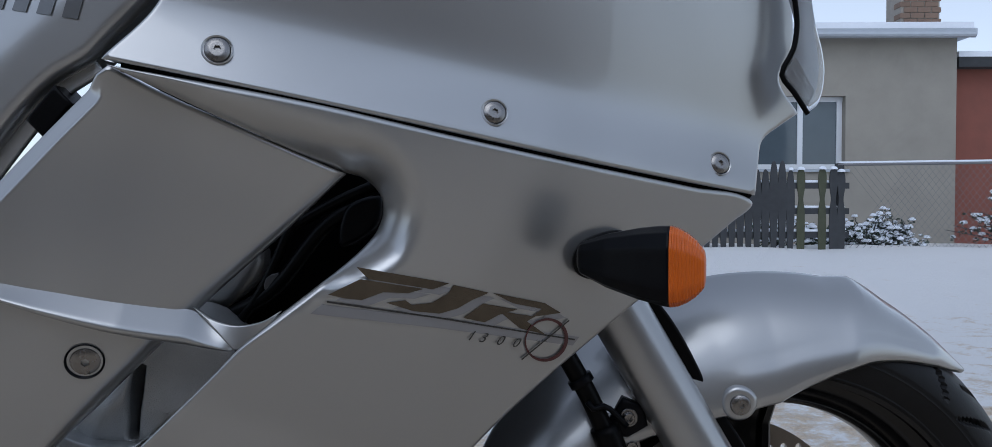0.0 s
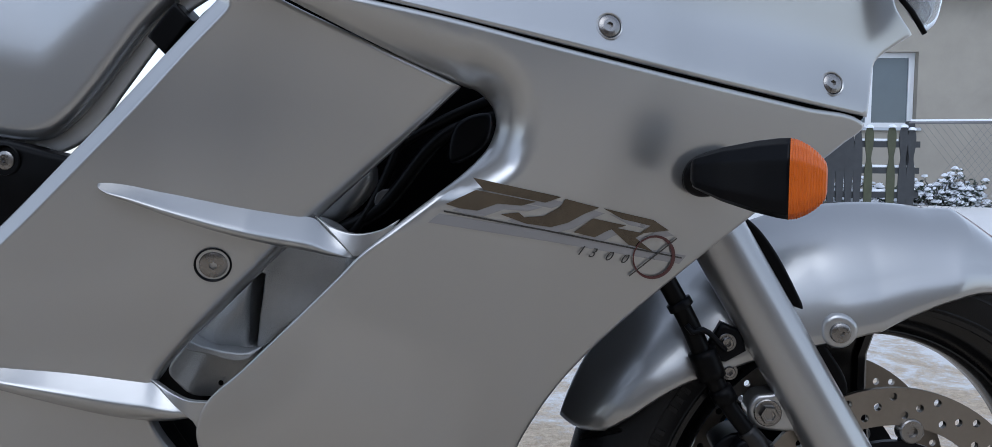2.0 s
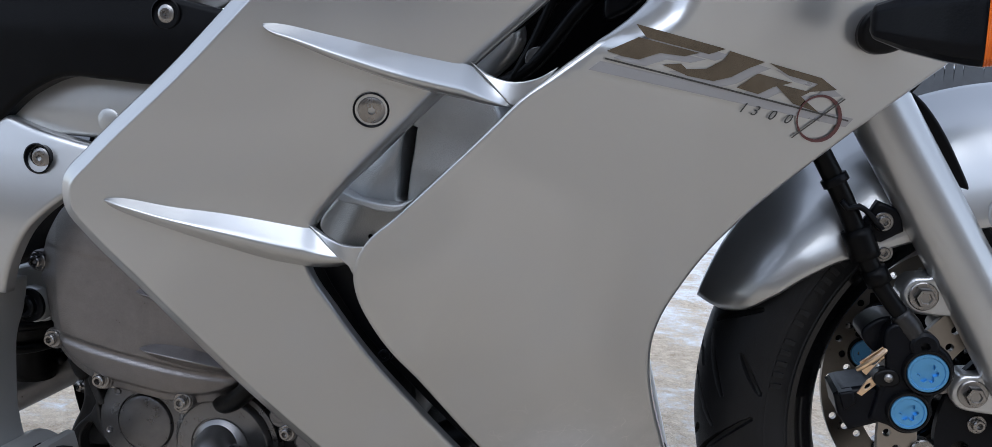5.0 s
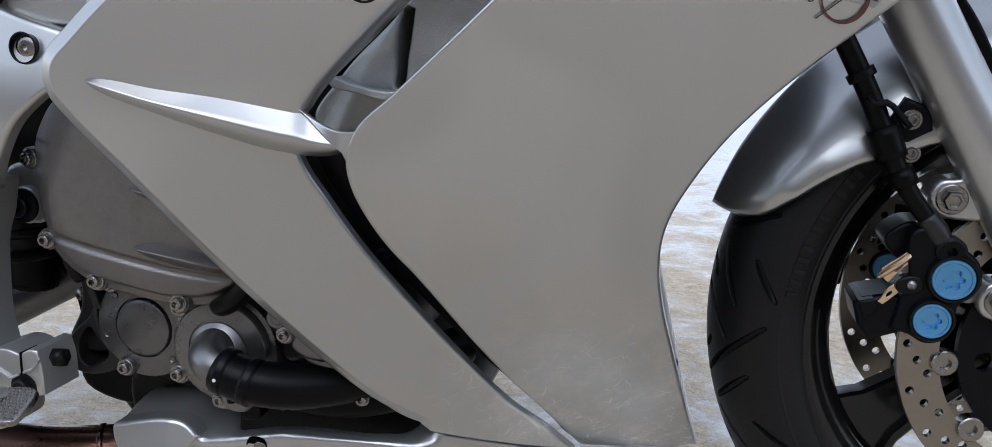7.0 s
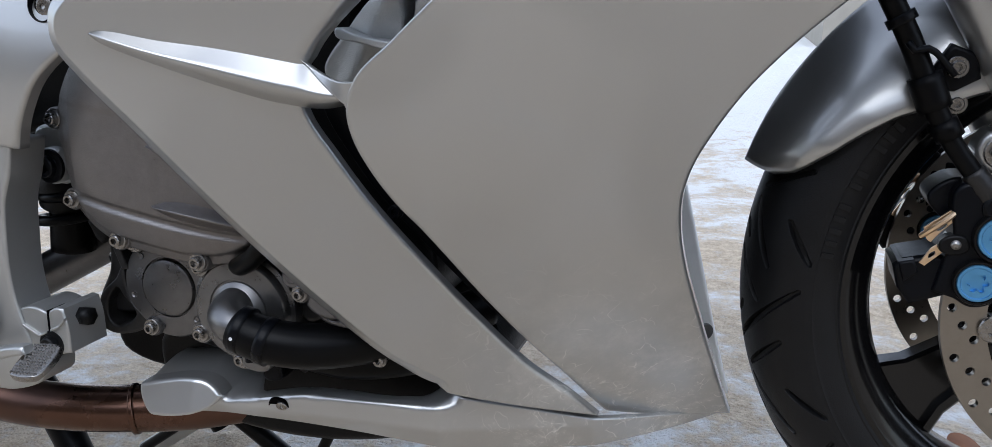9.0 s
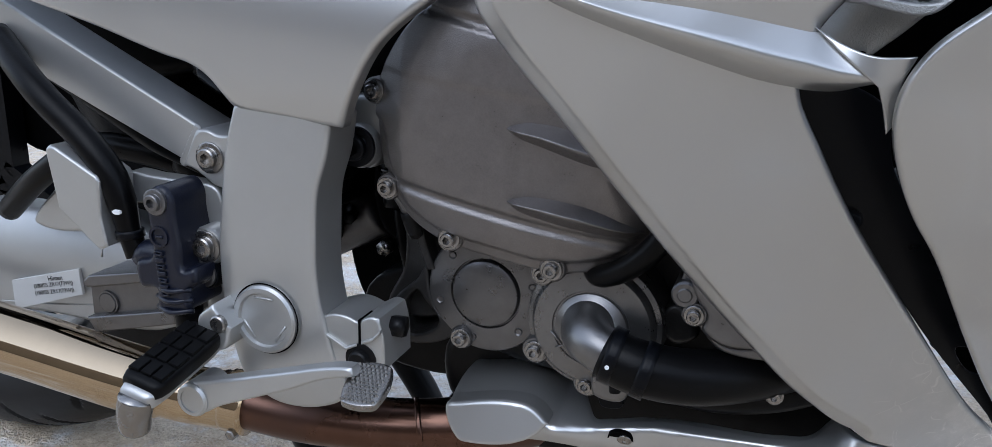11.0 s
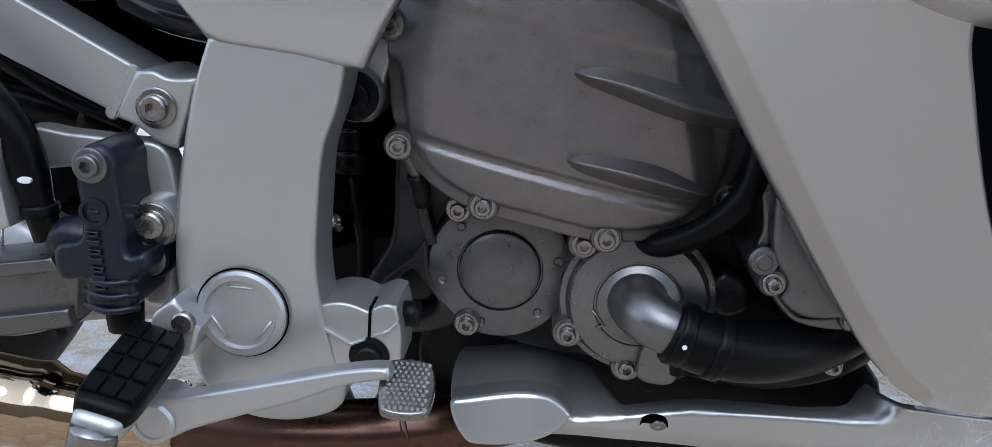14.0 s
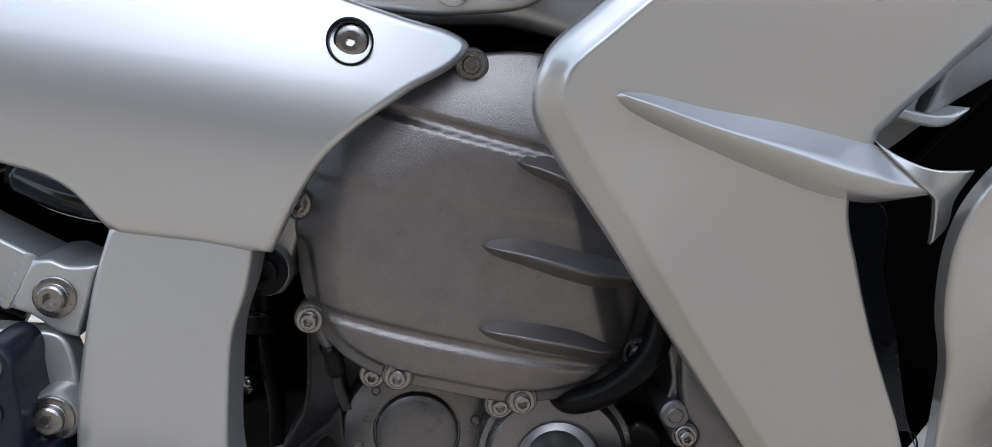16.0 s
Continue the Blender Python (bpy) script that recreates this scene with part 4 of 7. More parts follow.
P("decal_ring", join(*[([(x, float(skin_side(x, z)) - 0.0017, z) for x, z in q], [(0, 3, 2, 1)]) for q in ring]), RED, side_fairing, "dark red decal ring")
foil("decal_line", C((0.5600, 0.5535), (0.5607, 0.5528), (0.5957, 0.5806), (0.5950, 0.5813)), INK, 0.002)
for x, z, ch in ((0.5205, 0.5712, "1"), (0.5290, 0.5692, "3"), (0.5410, 0.5664, "0"), (0.5525, 0.5640, "0")):
    cu = bpy.data.curves.new("numeral", "FONT")
    cu.body, cu.size, cu.extrude, cu.shear = ch, 0.0105, 0.0001, 0.45
    me = bpy.data.meshes.new_from_object(bpy.data.objects.new("numeral", cu))
    me.materials.append(INK)
    ob = new("numeral", me)
    ob.parent = side_fairing
    slope = math.degrees(math.atan((float(skin_side(x + 0.01, z)) - float(skin_side(x, z))) / 0.01))
    ob.matrix_basis = Matrix.Translation((x, float(skin_side(x, z)) - 0.0022, z)) @ pose(0, 0, 0, 90, 0, slope) @ pose(0, 0, 0, 0, 0, -13)

# indicator
def lamp_body(s0, s1, m=36, ribs=0):
    """A shell that widens from a blunt end and narrows again, with chamfered edges along it."""
    sec = [(-0.55, 1.0), (0.45, 1.0), (0.80, 0.84), (1.0, 0.48), (1.0, -0.55), (0.84, -0.86), (0.45, -1.0), (-0.55, -1.0), (-1.0, -0.6), (-1.0, 0.6)]
    ring = []
    for i, (y, z) in enumerate(sec):
        for q, k in ((sec[i - 1], 0.16), (sec[i - 1], 0.05), (sec[(i + 1) % len(sec)], 0.05), (sec[(i + 1) % len(sec)], 0.16)):
            ring.append((y + (q[0] - y) * k, z + (q[1] - z) * k))
    n, verts, faces = len(ring), [], []
    for i in range(m + 1):
        s = s0 + (s1 - s0) * i / m
        c = Vector((0.5985, -0.262, 0.6305)) + Vector((0.076, -0.052, -0.004)) * s
        hz = float(np.interp(s, [0, 0.012, 0.035, 0.25, 0.5, 0.66, 0.74, 0.80, 0.87, 0.93, 0.975, 0.993, 1], [0.006, 0.0090, 0.0108, 0.0178, 0.0230, 0.0252, 0.0257, 0.0246, 0.0215, 0.0175, 0.0132, 0.0105, 0.0070]))
        hy = float(np.interp(s, [0, 0.012, 0.035, 0.25, 0.5, 0.74, 0.87, 0.975, 0.993, 1], [0.005, 0.0085, 0.0105, 0.0150, 0.0172, 0.0176, 0.0150, 0.0092, 0.0072, 0.0045]))
        if ribs:
            hz += 0.00022 * math.sin(2 * math.pi * ribs * i / m)
            hy += 0.00022 * math.sin(2 * math.pi * ribs * i / m)
        verts += [tuple(c + Vector((-0.0045 * y * hy / 0.0175, -hy * y, hz * z))) for y, z in ring]
    for i in range(m):
        for k in range(n):
            q = (k + 1) % n
            faces.append((i * n + k, (i + 1) * n + k, (i + 1) * n + q, i * n + q))
    faces += [tuple(range(n)), tuple(range(m * n, m * n + n))[::-1]]
    return verts, faces


indicator = S("indicator", lamp_body(0, 0.74), SATIN, bike, "matt black indicator housing")
S("lens", lamp_body(0.742, 1.0, 96, 14), ORANGE, indicator, "ribbed orange lens")
S("stalk", sheet([(0.597, 0.628), (0.602, 0.638), (0.615, 0.645), (0.636, 0.6465), (0.640, 0.635), (0.632, 0.618), (0.610, 0.612), (0.599, 0.618)], lambda x, z: skin_side(x, z) - 0.012, thick=0.013, r=0.004, step=0.006, flange=0.012), BLACK, indicator)

# engine: clutch cover
COVER_EDGE = spline([(0.155, 0.385), (0.150, 0.345), (0.130, 0.319), (0.107, 0.309), (0.076, 0.306), (0.029, 0.313), (-0.010, 0.320), (-0.036, 0.334), (-0.054, 0.356), (-0.062, 0.394)], 0.006, closed=False)


def dome(x, z):
    d = np.hypot(x - 0.045, z - 0.405)
    y = -0.226 + 0.026 * np.clip((d - 0.050) / 0.075, 0, 1.3) ** 2.0
    y = y + 0.22 * np.maximum(-0.034 - x, 0)
    line = z - (0.3655 - 0.17 * (x + 0.045))
    y = y + 0.0030 * np.clip(-line / 0.002, 0, 1) - 0.0030 * np.clip((-line - 0.0065) / 0.002, 0, 1)
    up = z - (0.478 - 0.21 * (x + 0.015))
    y = y + 0.0045 * np.clip(up / 0.002, 0, 1) - 0.0030 * np.clip((up - 0.0065) / 0.002, 0, 1)
    step = x - 0.108 + 0.30 * (z - 0.4)
    rim = near_line(np.stack([np.ravel(x), np.ravel(z)], 1), COVER_EDGE, closed=False)[0].reshape(np.shape(x))
    return y + 0.006 * np.clip(step / 0.016, 0, 1) + 0.0010 * np.clip((0.436 - 0.12 * x - z) / 0.002, 0, 1) + 0.0045 * np.clip((0.0115 - rim) / 0.0025, 0, 1)


cover = S("clutch_cover", sheet([(0.034, 0.513), (0.092, 0.512), (0.13, 0.455), (0.155, 0.385), (0.150, 0.345), (0.130, 0.319), (0.107, 0.309), (0.076, 0.306), (0.029, 0.313), (-0.010, 0.320), (-0.036, 0.334), (-0.054, 0.356), (-0.062, 0.394), (-0.061, 0.424), (-0.047, 0.452), (-0.020, 0.482)], dome, thick=0.014, r=0.002, step=0.0021, flange=0.04, fine=1.2), ENGINE, bike, "charcoal painted clutch cover")
S("rib", blade([(0.048, 0.3595), (0.058, 0.363), (0.102, 0.3595), (0.120, 0.352), (0.136, 0.343)], [(0.048, 0.3575, 0.006), (0.052, 0.354, 0.010), (0.070, 0.3485, 0.013), (0.095, 0.343, 0.014), (0.120, 0.3385, 0.011), (0.138, 0.3385, 0.005)], dome, n=40, keel=0.62, lean=(0.10, -0.74, 0.48), stand=1.15, soft=0.4), ENGINE, cover)
S("rib", blade([(0.047, 0.4095), (0.057, 0.413), (0.104, 0.4075), (0.135, 0.398), (0.160, 0.387)], [(0.047, 0.407, 0.006), (0.051, 0.4035, 0.010), (0.072, 0.397, 0.014), (0.105, 0.3875, 0.015), (0.138, 0.382, 0.012), (0.162, 0.382, 0.006)], dome, n=40, keel=0.62, lean=(0.10, -0.74, 0.48), stand=1.15, soft=0.4), ENGINE, cover)
S("rib", blade([(0.064, 0.4585), (0.073, 0.4615), (0.100, 0.455), (0.145, 0.436)], [(0.064, 0.456, 0.006), (0.068, 0.4525, 0.010), (0.085, 0.445, 0.014), (0.110, 0.436, 0.014), (0.146, 0.430, 0.006)], dome, n=40, keel=0.62, lean=(0.10, -0.74, 0.48), stand=1.15, soft=0.4), ENGINE, cover)
for x, z in ((-0.060, 0.424), (-0.052, 0.354), (0.001, 0.322), (0.077, 0.309), (0.146, 0.340), (0.036, 0.509)):
    y = float(dome(x, z))
    x, z = 0.04 + (x - 0.04) * (0.735 + y) / 0.530, 0.46 + (z - 0.46) * (0.735 + y) / 0.530
    P("bolt_boss", turned([(0.0098, -0.03), (0.0098, 0.002), (0.0088, 0.0035), (0, 0.0035)], x, y, z), ENGINE, cover)
    bolt("cap", x, y - 0.0045, z, cover)

lead = S("earth_lead", tube([(-0.050, -0.198, 0.350), (-0.046, -0.196, 0.341), (-0.042, -0.190, 0.330)], [0.0042, 0.0035, 0.0040], 14), CRANK, cover)
S("sleeve", tube([(-0.043, -0.191, 0.333), (-0.040, -0.186, 0.318), (-0.039, -0.184, 0.312)], [0.0062, 0.0066, 0.0052], 16), DARK, lead)

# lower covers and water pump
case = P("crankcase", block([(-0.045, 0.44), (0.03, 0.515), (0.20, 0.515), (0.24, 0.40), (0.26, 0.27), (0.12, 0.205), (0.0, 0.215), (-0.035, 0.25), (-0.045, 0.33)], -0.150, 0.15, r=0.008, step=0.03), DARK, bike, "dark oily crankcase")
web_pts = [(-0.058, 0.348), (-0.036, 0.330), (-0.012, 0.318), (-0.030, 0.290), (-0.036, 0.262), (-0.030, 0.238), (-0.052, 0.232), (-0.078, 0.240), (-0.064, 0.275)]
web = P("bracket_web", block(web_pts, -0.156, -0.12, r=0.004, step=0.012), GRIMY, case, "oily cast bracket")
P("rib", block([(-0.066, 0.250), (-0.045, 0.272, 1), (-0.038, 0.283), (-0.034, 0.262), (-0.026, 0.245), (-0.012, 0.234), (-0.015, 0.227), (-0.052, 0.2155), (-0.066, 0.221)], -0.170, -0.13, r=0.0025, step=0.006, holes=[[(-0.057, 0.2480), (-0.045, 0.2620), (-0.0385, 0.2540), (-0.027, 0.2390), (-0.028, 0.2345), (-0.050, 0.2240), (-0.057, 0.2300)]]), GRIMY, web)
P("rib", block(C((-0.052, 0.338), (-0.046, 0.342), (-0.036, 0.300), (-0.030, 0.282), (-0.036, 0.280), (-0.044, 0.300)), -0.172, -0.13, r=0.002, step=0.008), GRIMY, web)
flange = P("rotor_cover", turned([(0.049, -0.05), (0.049, 0.0), (0.0475, 0.003), (0.044, 0.0042), (0.0288, 0.0048), (0.0285, 0.0042), (0.0281, 0.0024), (0.0274, 0.0024), (0.0270, 0.0050), (0.0262, 0.0066), (0.0230, 0.0083), (0.010, 0.0092), (0, 0.0093)], 0.013, -0.166, 0.268, n=80), CRANK, case, "round dull grey engine cover")
for k in range(6):
    a = radians(75 + 60 * k)
    P("stud", turned([(0.0032, -0.001), (0.0031, 0.0012), (0.002, 0.0002), (0, 0.0001)], 0.013 + 0.039 * math.cos(a), -0.1703, 0.268 + 0.039 * math.sin(a), n=14), CRANK, flange)
for x, z in ((-0.006, 0.229), (-0.017, 0.308)):
    P("lug", turned([(0.0095, -0.03), (0.0095, 0.001), (0.0085, 0.003), (0, 0.003)], x, -0.170, z), CRANK, flange)
    bolt("cap", x, -0.174, z, flange)
pump = P("water_pump", join(turned([(0.051, -0.04), (0.051, 0.0), (0.0495, 0.004), (0.046, 0.0055), (0.044, 0.0105), (0.0425, 0.0120), (0.0285, 0.0140), (0.0278, 0.0128), (0.0268, 0.0128), (0.0262, 0.0142), (0.0215, 0.0165), (0.0190, 0.0185), (0, 0.0185)], 0.103, -0.184, 0.264, n=80),
    block([(0.112, 0.244), (0.124, 0.244), (0.134, 0.232), (0.130, 0.214), (0.108, 0.216)], -0.205, -0.17, r=0.005, step=0.006)), ALLOY, bike, "grey cast water pump")
for x, z in ((0.061, 0.238), (0.101, 0.2185), (0.065, 0.299)):
    P("lug", turned([(0.0105, -0.03), (0.0105, 0.001), (0.0095, 0.003), (0, 0.003)], x, -0.190 if x != 0.054 else -0.172, z), ALLOY, pump)
    bolt("cap", x, -0.194 if x != 0.054 else -0.176, z, pump)
for k in (0, 1):
    S("raised_mark", tube([(0.074 + 0.004 * k, -0.1985, 0.258 - 0.012 * k), (0.083 + 0.003 * k, -0.1988, 0.2485 + 0.001 * k)], 0.0008, 6), ALLOY, pump)
S("outlet", tube([(0.102, -0.188, 0.266), (0.1025, -0.204, 0.2668), (0.106, -0.217, 0.2662), (0.114, -0.224, 0.2635), (0.130, -0.226, 0.2580)], [0.0205, 0.0190, 0.0176, 0.0164, 0.0158], 32, 0.003), ALLOY, pump)
hose = S("coolant_hose", tube([(0.120, -0.226, 0.2613), (0.140, -0.227, 0.2550), (0.175, -0.217, 0.2485), (0.215, -0.192, 0.248), (0.255, -0.155, 0.252), (0.30, -0.11, 0.262)], [0.0185, 0.019, 0.019, 0.0195, 0.019, 0.018], 28, 0.004), RUBBER, bike, "thick black coolant hose")
for q, y, z in ((0.1215, -0.2262, 0.2608), (0.1440, -0.2263, 0.2540)):
    S("clamp", tube([(q, y, z), (q + 0.0085, y + 0.0003, z - 0.0025)], 0.0202, 32, 0.004), SATIN, hose)
P("paint_dot", turned([(0.0016, 0.0), (0.0014, 0.0006), (0, 0.0007)], 0.1262, -0.2463, 0.2595, n=12), PVC, hose, "dab of white paint")
P("clamp_screw", turned([(0.0042, -0.01), (0.0042, 0.006), (0.0036, 0.007), (0, 0.007)], 0.1275, -0.222, 0.2375, axis=(0.1, -0.2, -1), n=12), SATIN, hose)
S("second_hose", tube([(0.13, -0.16, 0.222), (0.19, -0.165, 0.218), (0.245, -0.145, 0.222), (0.30, -0.10, 0.24)], 0.017, 20), RUBBER, hose)
S("clip", tube([(0.228, -0.187, 0.243), (0.236, -0.186, 0.2425)], 0.0055, 12, 0.003), STEEL, hose)
bolt("small", 0.2315, -0.192, 0.2335, hose)
P("bracket", block(C((0.125, 0.222), (0.150, 0.226), (0.158, 0.212), (0.142, 0.196), (0.128, 0.206)), -0.160, -0.150, r=0.001, step=0.006), GRIMY, hose)
P("connector", block([(0.106, 0.206), (0.121, 0.208), (0.124, 0.192), (0.108, 0.190)], -0.170, -0.14, r=0.002, step=0.006), SATIN, hose)
P("bracket", block(C((0.160, 0.216), (0.205, 0.222), (0.225, 0.214), (0.200, 0.202), (0.162, 0.202)), -0.150, -0.140, r=0.001, step=0.008), GRIMY, hose)
VENT = [(0.1600, -0.205, 0.400), (0.1585, -0.213, 0.376), (0.1560, -0.216, 0.354), (0.1500, -0.217, 0.3405), (0.1350, -0.214, 0.3230), (0.1190, -0.207, 0.3110), (0.1070, -0.199, 0.3060), (0.1010, -0.190, 0.3080)]
S("vent_hose", tube(VENT, 0.0085, 18, 0.003), RUBBER, hose)
S("collar", tube([(0.1595, -0.206, 0.396), (0.1570, -0.213, 0.380)], 0.0118, 20, 0.004), BLACK, hose)
side_cover = P("generator_cover", block([(0.168, 0.3505, 1), (0.186, 0.3515), (0.215, 0.327), (0.246, 0.300), (0.252, 0.284), (0.222, 0.278), (0.200, 0.2755), (0.189, 0.279), (0.182, 0.286), (0.184, 0.296), (0.179, 0.303), (0.174, 0.312)], -0.223, -0.15, r=0.004, step=0.006), CRANK, bike, "grey front engine cover")
P("rim", block([(0.1625, 0.362), (0.1680, 0.362), (0.1715, 0.330), (0.1745, 0.312), (0.1820, 0.300), (0.186, 0.284), (0.198, 0.2735), (0.246, 0.2790), (0.246, 0.2755), (0.196, 0.2690), (0.180, 0.283), (0.1640, 0.304), (0.1670, 0.325)], -0.214, -0.16, r=0.002, step=0.006), CRANK, side_cover)
for x, z, y in ((0.1765, 0.2950, -0.218), (0.228, 0.2765, -0.215), (0.1745, 0.3575, -0.219)):
    P("lug", turned([(0.0088, -0.05), (0.0088, 0.001), (0.0078, 0.003), (0, 0.003)], x, y, z), CRANK, side_cover)
    bolt("cap", x, y - 0.004, z, side_cover, scale=0.85)
P("lug", turned([(0.0092, -0.05), (0.0092, 0.002), (0.0078, 0.0035), (0.0050, 0.0035), (0.0042, 0.0042), (0, 0.0044)], 0.1695, -0.218, 0.3075), CRANK, side_cover)
P("boss", block([(0.148, 0.268), (0.156, 0.284), (0.170, 0.280), (0.176, 0.262), (0.160, 0.254)], -0.180, -0.14, r=0.004, step=0.006), GRIMY, side_cover)

# frame plate at the swingarm pivot
def plate_skin(x, z):
    return -0.247 + 0.25 * np.maximum(-0.160 - x, 0) + 4 * np.maximum(x + 0.108, 0) ** 2 + 0.03 * np.abs(z - 0.3)


plate = S("frame_plate", sheet([(-0.154, 0.414, 1), (-0.078, 0.408, 1), (-0.082, 0.380), (-0.089, 0.355), (-0.091, 0.320), (-0.091, 0.284), (-0.087, 0.255), (-0.078, 0.222), (-0.073, 0.205), (-0.075, 0.194), (-0.082, 0.1885), (-0.130, 0.182), (-0.156, 0.196), (-0.168, 0.221), (-0.176, 0.265), (-0.175, 0.312), (-0.170, 0.349), (-0.164, 0.380)], plate_skin, thick=0.034, r=0.0030, step=0.008, flange=0.036), FRAME, bike, "silver painted frame plate")
cap = P("pivot_cap", turned([(0.0270, -0.003), (0.0268, 0.0035), (0.0250, 0.0055), (0.0215, 0.0055), (0.0205, 0.0030), (0.004, 0.0030), (0, 0.0030)], -0.1335, -0.247, 0.2535, n=64), FRAME, plate, "silver swingarm pivot cap")
for a in (0, 125, 235):
    c, s = math.cos(radians(a + 90)), math.sin(radians(a + 90))
    S("cap_notch", tube([(-0.1335 + 0.0165 * c - 0.008 * s, -0.2500, 0.2535 + 0.0165 * s + 0.008 * c), (-0.1335 + 0.0165 * c + 0.008 * s, -0.2500, 0.2535 + 0.0165 * s - 0.008 * c)], 0.0009, 8), FRAME, cap)
# near-black ring paints the shade of the gap round the cap
P("cap_gap", turned([(0.0282, 0.001), (0.0272, 0.0012), (0.0270, 0.0)], -0.1335, -0.2475, 0.2535, n=64), HOLLOW, plate)
P("frame_rail", block([(-0.08, 0.545), (0.008, 0.5305), (0.056, 0.5325), (0.095, 0.526), (0.16, 0.53), (0.28, 0.56), (0.36, 0.62), (0.34, 0.66), (0.28, 0.62), (0.15, 0.59), (0.06, 0.585), (-0.05, 0.58)], -0.195, -0.14, r=0.012, step=0.02), FRAME, bike, "silver alloy frame beam")
P("lug", turned([(0.017, -0.04), (0.017, 0.0), (0.0155, 0.003), (0, 0.003)], -0.083, -0.190, 0.379), FRAME, plate)
P("lug_arm", block([(-0.105, 0.410), (-0.062, 0.412), (-0.066, 0.385), (-0.074, 0.362), (-0.095, 0.365)], -0.185, -0.14, r=0.004), FRAME, plate)
bolt("big", -0.083, -0.195, 0.379, plate, SATIN, label="blackened mount bolt")

# added filler that keeps the gap over the clutch cover black
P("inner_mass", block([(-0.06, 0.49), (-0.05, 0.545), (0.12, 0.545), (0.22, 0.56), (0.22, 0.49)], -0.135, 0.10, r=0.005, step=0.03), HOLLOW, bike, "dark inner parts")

# cowl under the seat
def cowl_skin(x, z):
    h = z - 0.484 + 0.13 * (x + 0.1)
    top = 0.0030 * np.log1p(np.exp(np.clip(h / 0.0095, -30, 30)))
    return -0.249 - 0.04 * (z - 0.44) + top + 0.55 * np.maximum(x + 0.03, 0) ** 1.5 + 0.007 * ease((0.43 - z) / 0.05)


cowl = S("seat_cowl", sheet([(-0.46, 0.52), (-0.34, 0.482), (-0.268, 0.463), (-0.206, 0.444), (-0.187, 0.4395), (-0.172, 0.431), (-0.162, 0.420), (-0.1535, 0.4095, 1), (-0.110, 0.4055), (-0.0745, 0.4018), (-0.0685, 0.4015, 1), (-0.053, 0.435), (-0.040, 0.456), (-0.024, 0.472), (0.002, 0.492), (0.031, 0.512), (0.034, 0.519), (0.029, 0.5235), (-0.002, 0.532), (-0.045, 0.544), (-0.11, 0.572), (-0.25, 0.620), (-0.42, 0.66)],
    cowl_skin, thick=0.004, r=0.004, step=0.010, flange=0.010), PAINT, bike, "silver plastic seat cowl")
P("screw_cup", turned([(0.0125, 0.0032), (0.0115, 0.0036), (0.0110, 0.001), (0.0108, -0.006), (0, -0.006)], -0.0285, float(cowl_skin(-0.0285, 0.5175)) - 0.001, 0.5175), SATIN, cowl)
bolt("screw", -0.0285, float(cowl_skin(-0.0285, 0.5175)) + 0.001, 0.5175, cowl, name="screw")

# tank, its rubber edge and the black trim under it
def tank_skin(x, z):
    h = z - (0.65 + 0.9 * np.maximum(x - 0.10, 0) - 0.2 * np.minimum(x - 0.10, 0))
    return -0.212 + 0.30 * np.maximum(h - 0.055, 0) ** 1.25 - 0.06 * (x - 0.1)


tank = S("fuel_tank", sheet([(-0.12, 0.692), (-0.030, 0.670), (0.060, 0.652), (0.100, 0.651), (0.125, 0.665), (0.150, 0.690), (0.170, 0.714), (0.190, 0.737), (0.215, 0.759), (0.242, 0.774), (0.254, 0.786), (0.290, 0.820), (0.34, 0.87), (0.32, 0.93), (0.18, 0.97), (0.0, 0.94), (-0.12, 0.85)], tank_skin, thick=0.02, r=0.010, step=0.009, flange=0.03), PAINT, bike, "silver fuel tank")
S("tank_lip", sheet([(-0.12, 0.680), (-0.030, 0.658), (0.060, 0.640), (0.104, 0.639), (0.134, 0.653), (0.165, 0.689), (0.195, 0.725), (0.219, 0.749), (0.244, 0.768), (0.236, 0.775), (0.20, 0.76), (0.06, 0.70), (-0.12, 0.75)], lambda x, z: tank_skin(x, z) + 0.014, thick=0.004, r=0.002, step=0.010), FRAME, tank)
P("tank_pad", block(C((0.194, 0.729), (0.216, 0.7545), (0.229, 0.741), (0.208, 0.715)), -0.222, -0.19, r=0.002, step=0.008), BLACK, tank)
# near-black block added for the shade under the tank
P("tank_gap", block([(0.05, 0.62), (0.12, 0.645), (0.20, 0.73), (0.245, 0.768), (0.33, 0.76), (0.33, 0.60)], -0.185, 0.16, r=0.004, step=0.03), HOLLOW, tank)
for k in range(5):
    x = 0.140 + 0.0205 * k
    z = 0.8175 - 0.16 * (x - 0.14)
    S("emblem_bar", sheet(C((x, z), (x + 0.012, z - 0.002), (x + 0.022, z + 0.030), (x + 0.010, z + 0.032)), lambda x, z: tank_skin(x, z) - 0.001, thick=0.0006, r=0, step=0.01), EMBLEM, tank)
trim = S("side_trim", sheet([(-0.16, 0.60), (-0.11, 0.66), (-0.060, 0.682, 1), (-0.015, 0.669), (0.062, 0.652), (0.108, 0.643), (0.150, 0.628), (0.140, 0.600), (0.084, 0.580), (0.032, 0.582), (-0.008, 0.5835), (-0.040, 0.570), (-0.08, 0.54), (-0.16, 0.53)], lambda x, z: -0.236 + 0.15 * np.maximum(z - 0.62, 0) + 0.0 * x, thick=0.005, r=0.004, step=0.010, flange=0.02), BLACK, bike, "matt black plastic side trim")
P("screw_cup", turned([(0.0125, 0.003), (0.0115, 0.0035), (0.0110, 0.001), (0.0108, -0.006), (0, -0.006)], 0.0865, -0.2325, 0.634), BLACK, trim)
